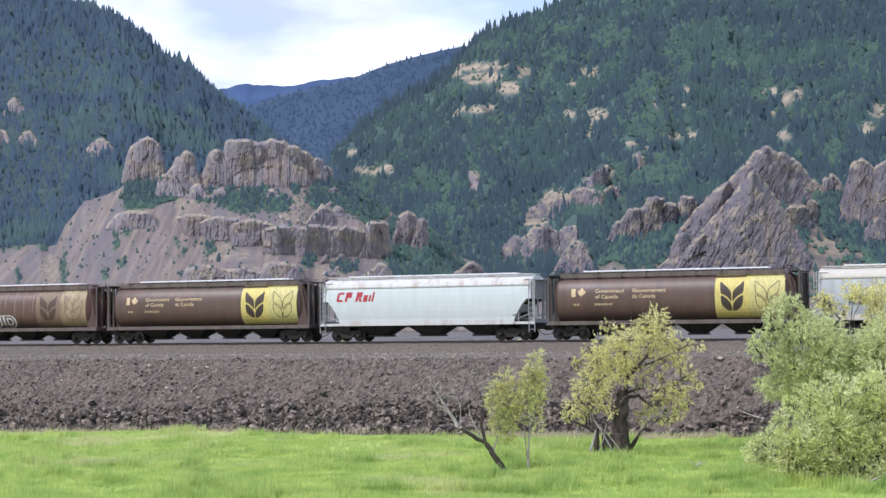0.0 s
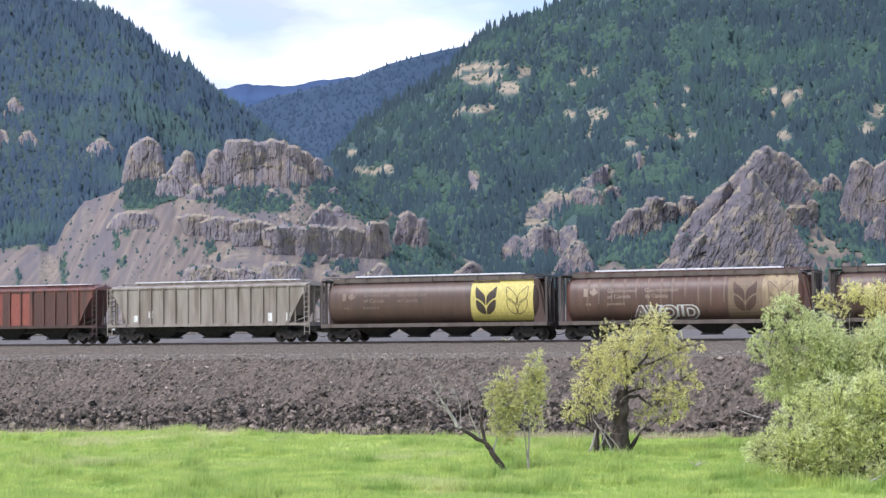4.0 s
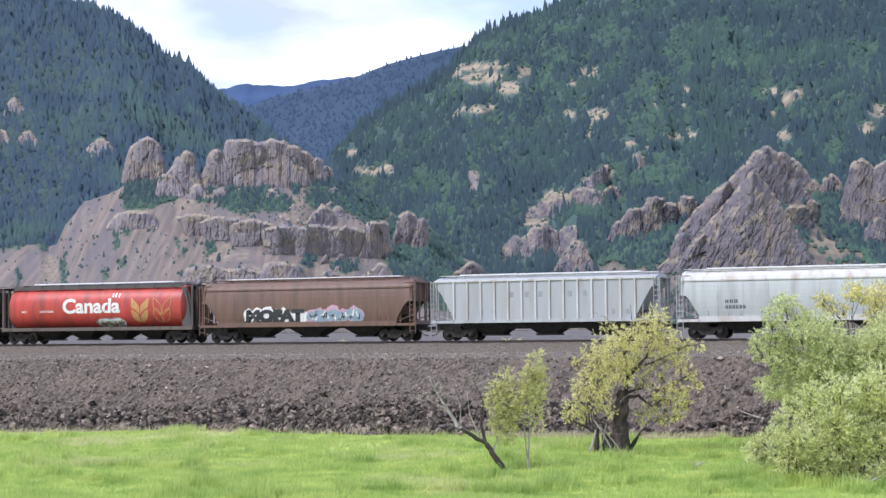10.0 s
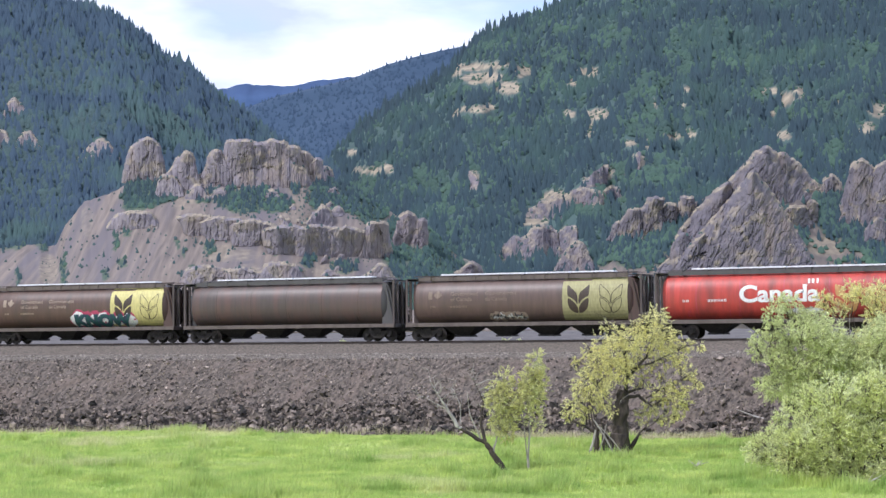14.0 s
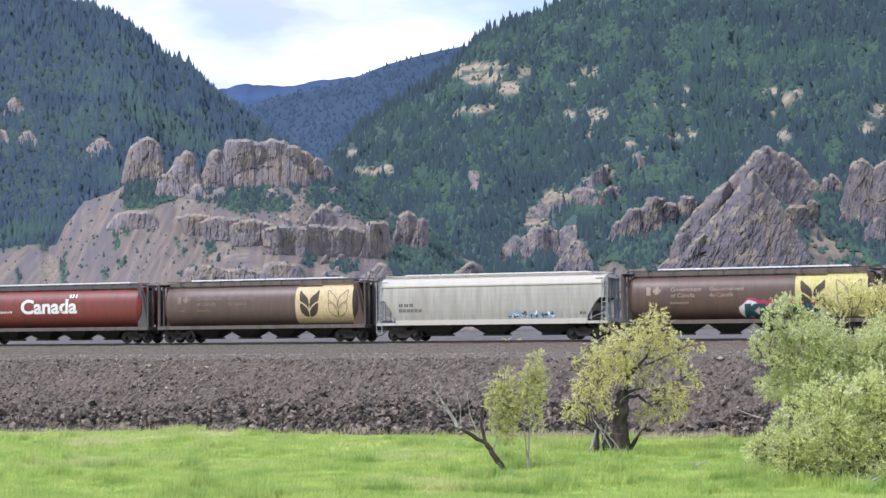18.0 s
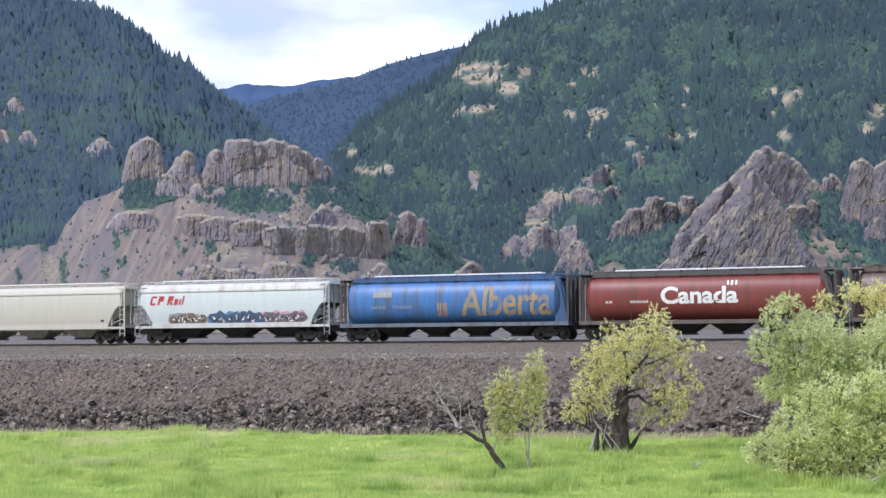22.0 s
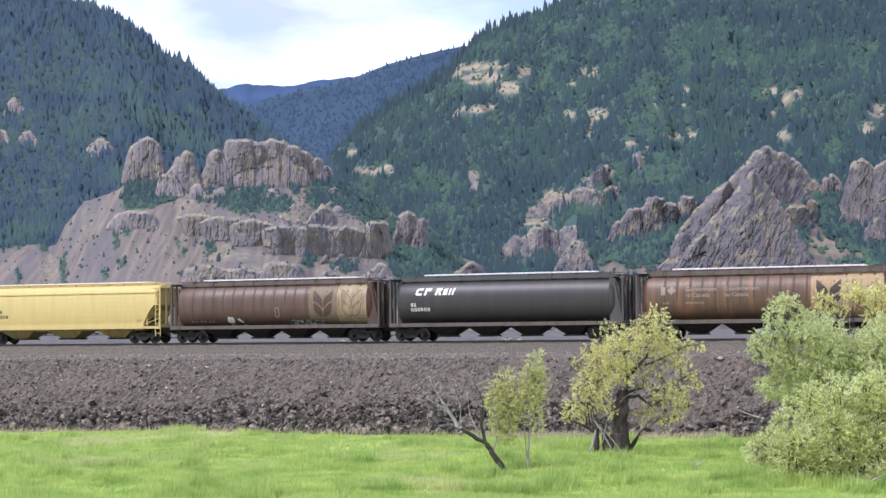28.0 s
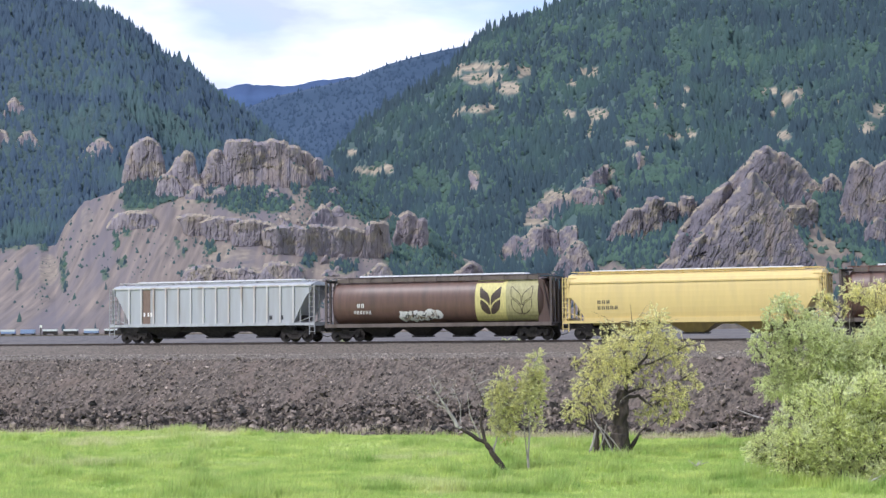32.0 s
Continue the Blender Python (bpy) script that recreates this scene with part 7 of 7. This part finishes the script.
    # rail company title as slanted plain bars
    for j, m, half, x, z in ((2, P_red, smooth_half, -7.5, 2.84), (19, P_red, smooth_half, -7.5, 2.84), (22, P_white, gov_half, -7.2, 3.2)):
        h = 0.68 if half == smooth_half else 0.5
        polys = [rect(x, x + 0.18, z + 0.06, z + h - 0.06, 0.14), rect(x + 0.08, x + 0.5, z, z + 0.15, 0.03), rect(x + 0.2, x + 0.62, z + h - 0.15, z + h, 0.03), rect(x + 0.66, x + 0.84, z, z + h, 0.16),
                 rect(x + 0.86, x + 1.2, z + 0.28, z + h, 0.1), rect(x + 1.5, x + 1.68, z, z + h, 0.16), rect(x + 1.7, x + 2.02, z + 0.3, z + h, 0.1), rect(x + 1.82, x + 2.02, z, z + 0.26, -0.06),
                 rect(x + 2.1, x + 2.42, z, z + 0.46, 0.1), rect(x + 2.52, x + 2.67, z, z + 0.46, 0.11), rect(x + 2.76, x + 2.91, z, z + h, 0.16)]
        on_side("title", shapes(polys), m, cars[j], half, 0.01)
    # country titles
    for j in (11, 17):
        c = cars[j]
        on_side("title", lettering("Canada", -3.5, 2.32, 1.15, 5.2, 0.03), P_white, c, gov_half, 0.01, "white country title")
        bars(c, gov_half, P_white, [(0.95, 3.52, 0.2, 0.3, 1), (1.2, 3.52, 0.24, 0.3, 1), (1.5, 3.52, 0.2, 0.3, 1), (-7.3, 2.42, 0.5, 0.16, 2), (-5.6, 2.42, 1.3, 0.16, 6)])
    on_side("wheat_emblem", shapes(leaf_pair(3.45, 1.55, 0.95)), P_orange, cars[11], gov_half, 0.01)
    on_side("wheat_outline", shapes([q for p in leaf_pair(5.4, 1.55, 0.95) for q in outline(p, 0.03)]), P_orange, cars[11], gov_half, 0.01)
    on_side("title", lettering("Alberta", 0.1, 1.7, 2.05, 6.7, 0.02, 0.12), P_faded_orange, cars[18], gov_half, 0.01, "faded orange province title")
    bars(cars[18], gov_half, P_orange, [(-1.6, 1.7, 0.85, 0.95, 2)])
    bars(cars[18], gov_half, P_grey, [(-6.6, 3.1, 2.4, 0.42, 1), (-6.7, 2.3, 1.2, 0.2, 4), (-5.0, 2.3, 1.5, 0.2, 6)])
    # reporting marks as bars
    car_numbers = ((0, smooth_half, P_black, [(-7.0, 2.42, 1.2, 0.22, 3), (-7.0, 2.08, 1.8, 0.22, 6)]),
        (8, smooth_half, P_black, [(-5.9, 2.32, 0.9, 0.24, 3), (-5.9, 1.95, 1.4, 0.24, 6)]),
        (15, smooth_half, P_black, [(-7.4, 2.4, 1.2, 0.22, 3), (-7.4, 2.02, 1.8, 0.24, 6)]),
        (24, smooth_half, P_black, [(-7.0, 2.4, 0.95, 0.24, 3), (-7.0, 2.02, 1.5, 0.24, 5)]),
        (20, smooth_half, P_grey, [(-7.0, 2.35, 0.9, 0.22, 3), (-7.0, 2.02, 1.25, 0.22, 5)]),)
    rib_marks = ((7, ribbed_half, P_white, [(-5.9, 2.45, 0.5, 0.22, 3), (-5.9, 2.1, 0.75, 0.24, 4), (-4.7, 2.1, 0.4, 0.24, 2)]),
        (6, ribbed_half, P_white, [(-6.9, 1.6, 0.6, 0.5, 1), (-5.6, 1.9, 0.4, 0.5, 3), (4.6, 1.55, 0.55, 0.6, 1), (6.1, 1.55, 0.55, 0.6, 1)]),
        (26, ribbed_half, P_white, [(-6.6, 2.0, 1.2, 0.3, 2)]),
        (26, ribbed_half, P_black, [(4.4, 1.65, 0.4, 0.3, 1), (5.3, 1.65, 0.4, 0.3, 1)]),)
    rib_notes = ((9, ribbed_half, P_grey, [(-5.3, 1.85, 0.5, 0.25, 1), (-4.3, 1.85, 0.5, 0.25, 1), (-3.0, 2.95, 0.5, 0.38, 1), (-1.9, 2.95, 0.5, 0.38, 1), (-0.9, 2.95, 0.5, 0.38, 1), (1.2, 2.95, 0.5, 0.38, 1), (2.3, 2.95, 0.5, 0.38, 1), (4.3, 1.7, 0.4, 0.35, 1), (5.3, 1.7, 0.4, 0.35, 1)]),)
    barrel_marks = ((22, gov_half, P_white, [(-7.5, 2.42, 0.45, 0.24, 2), (-7.5, 2.08, 1.5, 0.26, 6)]),
        (25, gov_half, P_white, [(-6.6, 2.4, 0.6, 0.28, 2), (-6.9, 1.95, 1.4, 0.24, 6)]),
        (23, gov_half, P_dim2, [(-7.5, 1.5, 2.2, 0.13, 3)]),)
    small_notes = ((2, smooth_half, P_black, [(6.0, 1.66, 0.4, 0.16, 2)]),
        (24, smooth_half, P_grey, [(6.2, 1.66, 0.4, 0.16, 2)]),
        (15, smooth_half, P_black, [(6.0, 1.72, 0.5, 0.2, 2)]),
        (8, smooth_half, P_black, [(6.0, 1.72, 0.4, 0.2, 1)]),
        (20, smooth_half, P_black, [(6.0, 1.66, 0.4, 0.16, 1)]),)
    for j, half, m, rows in car_numbers + rib_marks + rib_notes + barrel_marks + small_notes:
        bars(cars[j], half, m, rows)
    # sheet seams and the rusty drips below them
    rng = random.Random(44)
    for j, half, m, top, count in ((0, smooth_half, P_grey, 3.7, 7), (8, smooth_half, P_grey, 3.7, 8), (15, smooth_half, P_grey, 3.7, 8),                                    (10, smooth_half, P_rustline, 3.7, 6), (18, gov_half, P_navy, 4.0, 6), (11, gov_half, P_hot, 4.0, 5),
                                   (21, gov_half, P_rustline, 4.0, 5), (13, gov_half, P_leaf, 4.0, 5), (17, gov_half, P_rustline, 4.0, 5), (23, gov_half, P_rustline, 4.0, 5), (4, gov_half, P_rustline, 4.0, 5)):
        for i in range(count):
            x = -6.4 + 11.6 * i / (count - 1)
            if half == gov_half and x > 2.2 and j in (4, 21, 23):
                continue
            on_side("seam", shapes([rect(x, x + 0.03, 1.47, top)]), m, cars[j], half, 0.004)
            for k in range(2):
                d = x + rng.uniform(-0.7, 0.7)
                on_side("drip", shapes([[(d - 0.03, 1.48), (d + rng.uniform(0.03, 0.08), 1.48), (d + 0.03, 1.5 + rng.uniform(0.15, 0.5)), (d, 1.5 + rng.uniform(0.2, 0.7))]]), m, cars[j], half, 0.005)
    # repainted and sooty panels between the ribs
    for m, spans in ((P_brick, ((-4.25, -2.75), (0.05, 1.75), (-1.9, -0.85))), (P_soot, ((-2.65, -2.0), (-0.75, -0.05), (1.85, 5.7)))):
        for x0, x1 in spans:
            on_side("panel", shapes([rect(x0, x1, 1.46, 3.9)]), m, cars[7], ribbed_half, 0.006)
    on_side("panel", shapes([rect(-6.45, -5.75, 1.46, 4.0)]), P_umber, cars[26], ribbed_half, 0.006, "rusty stained panel")
    # graffiti
    spray(cars[10], smooth_half, 3, -5.45, 1.4, 4.95, 1.08, (P_white,), "MOFAT", (P_black,))
    spray(cars[10], smooth_half, 4, -0.4, 1.4, 4.2, 0.95, (P_pink, P_faint))
    spray(cars[14], gov_half, 5, -0.9, 1.2, 5.3, 1.15, (P_hot, P_white), "KNOW", (P_navy, P_teal))
    for k, m in enumerate((P_white, P_umber)):
        on_side("graffiti_letters", lettering("AVOID", -4.1 + 0.1 * k, 1.28 + 0.06 * k, 1.0 - 0.12 * k, 4.6 - 0.2 * k, 0.09 - 0.075 * k), m, cars[4], gov_half, 0.012 + 0.006 * k, "white outlined graffiti letters")
    spray(cars[12], gov_half, 15, -2.9, 1.3, 2.6, 0.7, (P_dim2,))
    spray(cars[19], smooth_half, 6, -5.6, 1.32, 2.8, 0.85, (P_grey, P_umber))
    spray(cars[19], smooth_half, 7, -2.2, 1.32, 4.3, 0.95, (P_blue, P_ink))
    spray(cars[19], smooth_half, 8, 2.2, 1.32, 3.2, 0.9, (P_pink, P_plum))
    spray(cars[15], smooth_half, 9, 0.8, 1.42, 3.4, 0.65, (P_faint,))
    spray(cars[25], gov_half, 10, -3.2, 1.35, 2.8, 0.85, (P_white,), "", ())
    spray(cars[11], gov_half, 11, -0.2, 1.2, 1.9, 0.7, (P_grey, P_white))
    for lump in ([(-4.45, 1.6), (-4.3, 1.95), (-4.1, 1.85), (-3.9, 1.92), (-3.8, 1.6), (-4.0, 1.35), (-4.3, 1.28)], [(-3.6, 1.72), (-3.4, 1.8), (-3.1, 1.5), (-2.95, 1.3), (-3.05, 1.22), (-3.3, 1.25), (-3.35, 1.5)]):
        on_side("patch", shapes([lump]), P_white, cars[23], gov_half, 0.012, "rough white paint patch")
    on_side("mark", shapes(outline([(-0.3, 1.85), (-0.02, 1.85), (-0.02, 2.5), (-0.3, 2.5)], 0.028)), P_dim2, cars[23], gov_half, 0.012)
    # dark runs below the roof brackets
    for j in (23, 4, 21):
        for i in range(17):
            x, low = -7.2 + 0.85 * i + rng.uniform(-0.05, 0.05), 2.2 + rng.uniform(-0.5, 0.6)
            on_side("streak", shapes([[(x - 0.02, low), (x + 0.03, low), (x + 0.1, 3.6), (x + 0.09, 4.1), (x - 0.08, 4.1), (x - 0.07, 3.5)]]), P_umber if j == 4 else P_rustline, cars[j], gov_half, 0.009)
    spray(cars[23], gov_half, 13, 0.9, 1.15, 2.6, 0.5, (P_grey,))


build_train()


def motions():
    """All that moves: the cars roll along the track and slow a little; their wheels turn with them."""
    beats = [0.0, 0.034] + [0.5 * i for i in range(1, 64)] + [31.967, 32.0]
    for j, x, car in CARS:
        walk(car, [(t, pose(x + run(t), 0, RAIL_Z)) for t in beats])
        # each axle turns while its car rolls past
        start, end = max(0.0, (-60 - x) / 13.5), min(32.0, (52 - x) / 12.3)
        if end <= start:
            continue
        ticks = [0.0] + [i / FPS for i in range(max(1, int(start * FPS)), min(959, int(end * FPS) + 2))] + [32.0]
        for truck in [o for o in car.children if o.name.startswith("truck")]:
            for axle in [o for o in truck.children if o.name.startswith("wheelset")]:
                p = axle.location.copy()
                walk(axle, [(t, pose(*p) @ Matrix.Rotation(run(min(max(t, start), end)) / 0.455, 4, "Y")) for t in ticks])
    # the wind rocks the boughs
    for limb, root, phase, rate, most in SWAY:
        rows = []
        for i in range(65):
            t = 0.5 * i
            gust = 0.6 + 0.4 * math.sin(0.37 * t + 0.2 * root[0])
            a = most * gust * math.sin(6.28 * rate * t + phase)
            rows.append((t, pose(*root, 0.5 * a * math.cos(phase), a, 0.0)))
        walk(limb, rows)


motions()
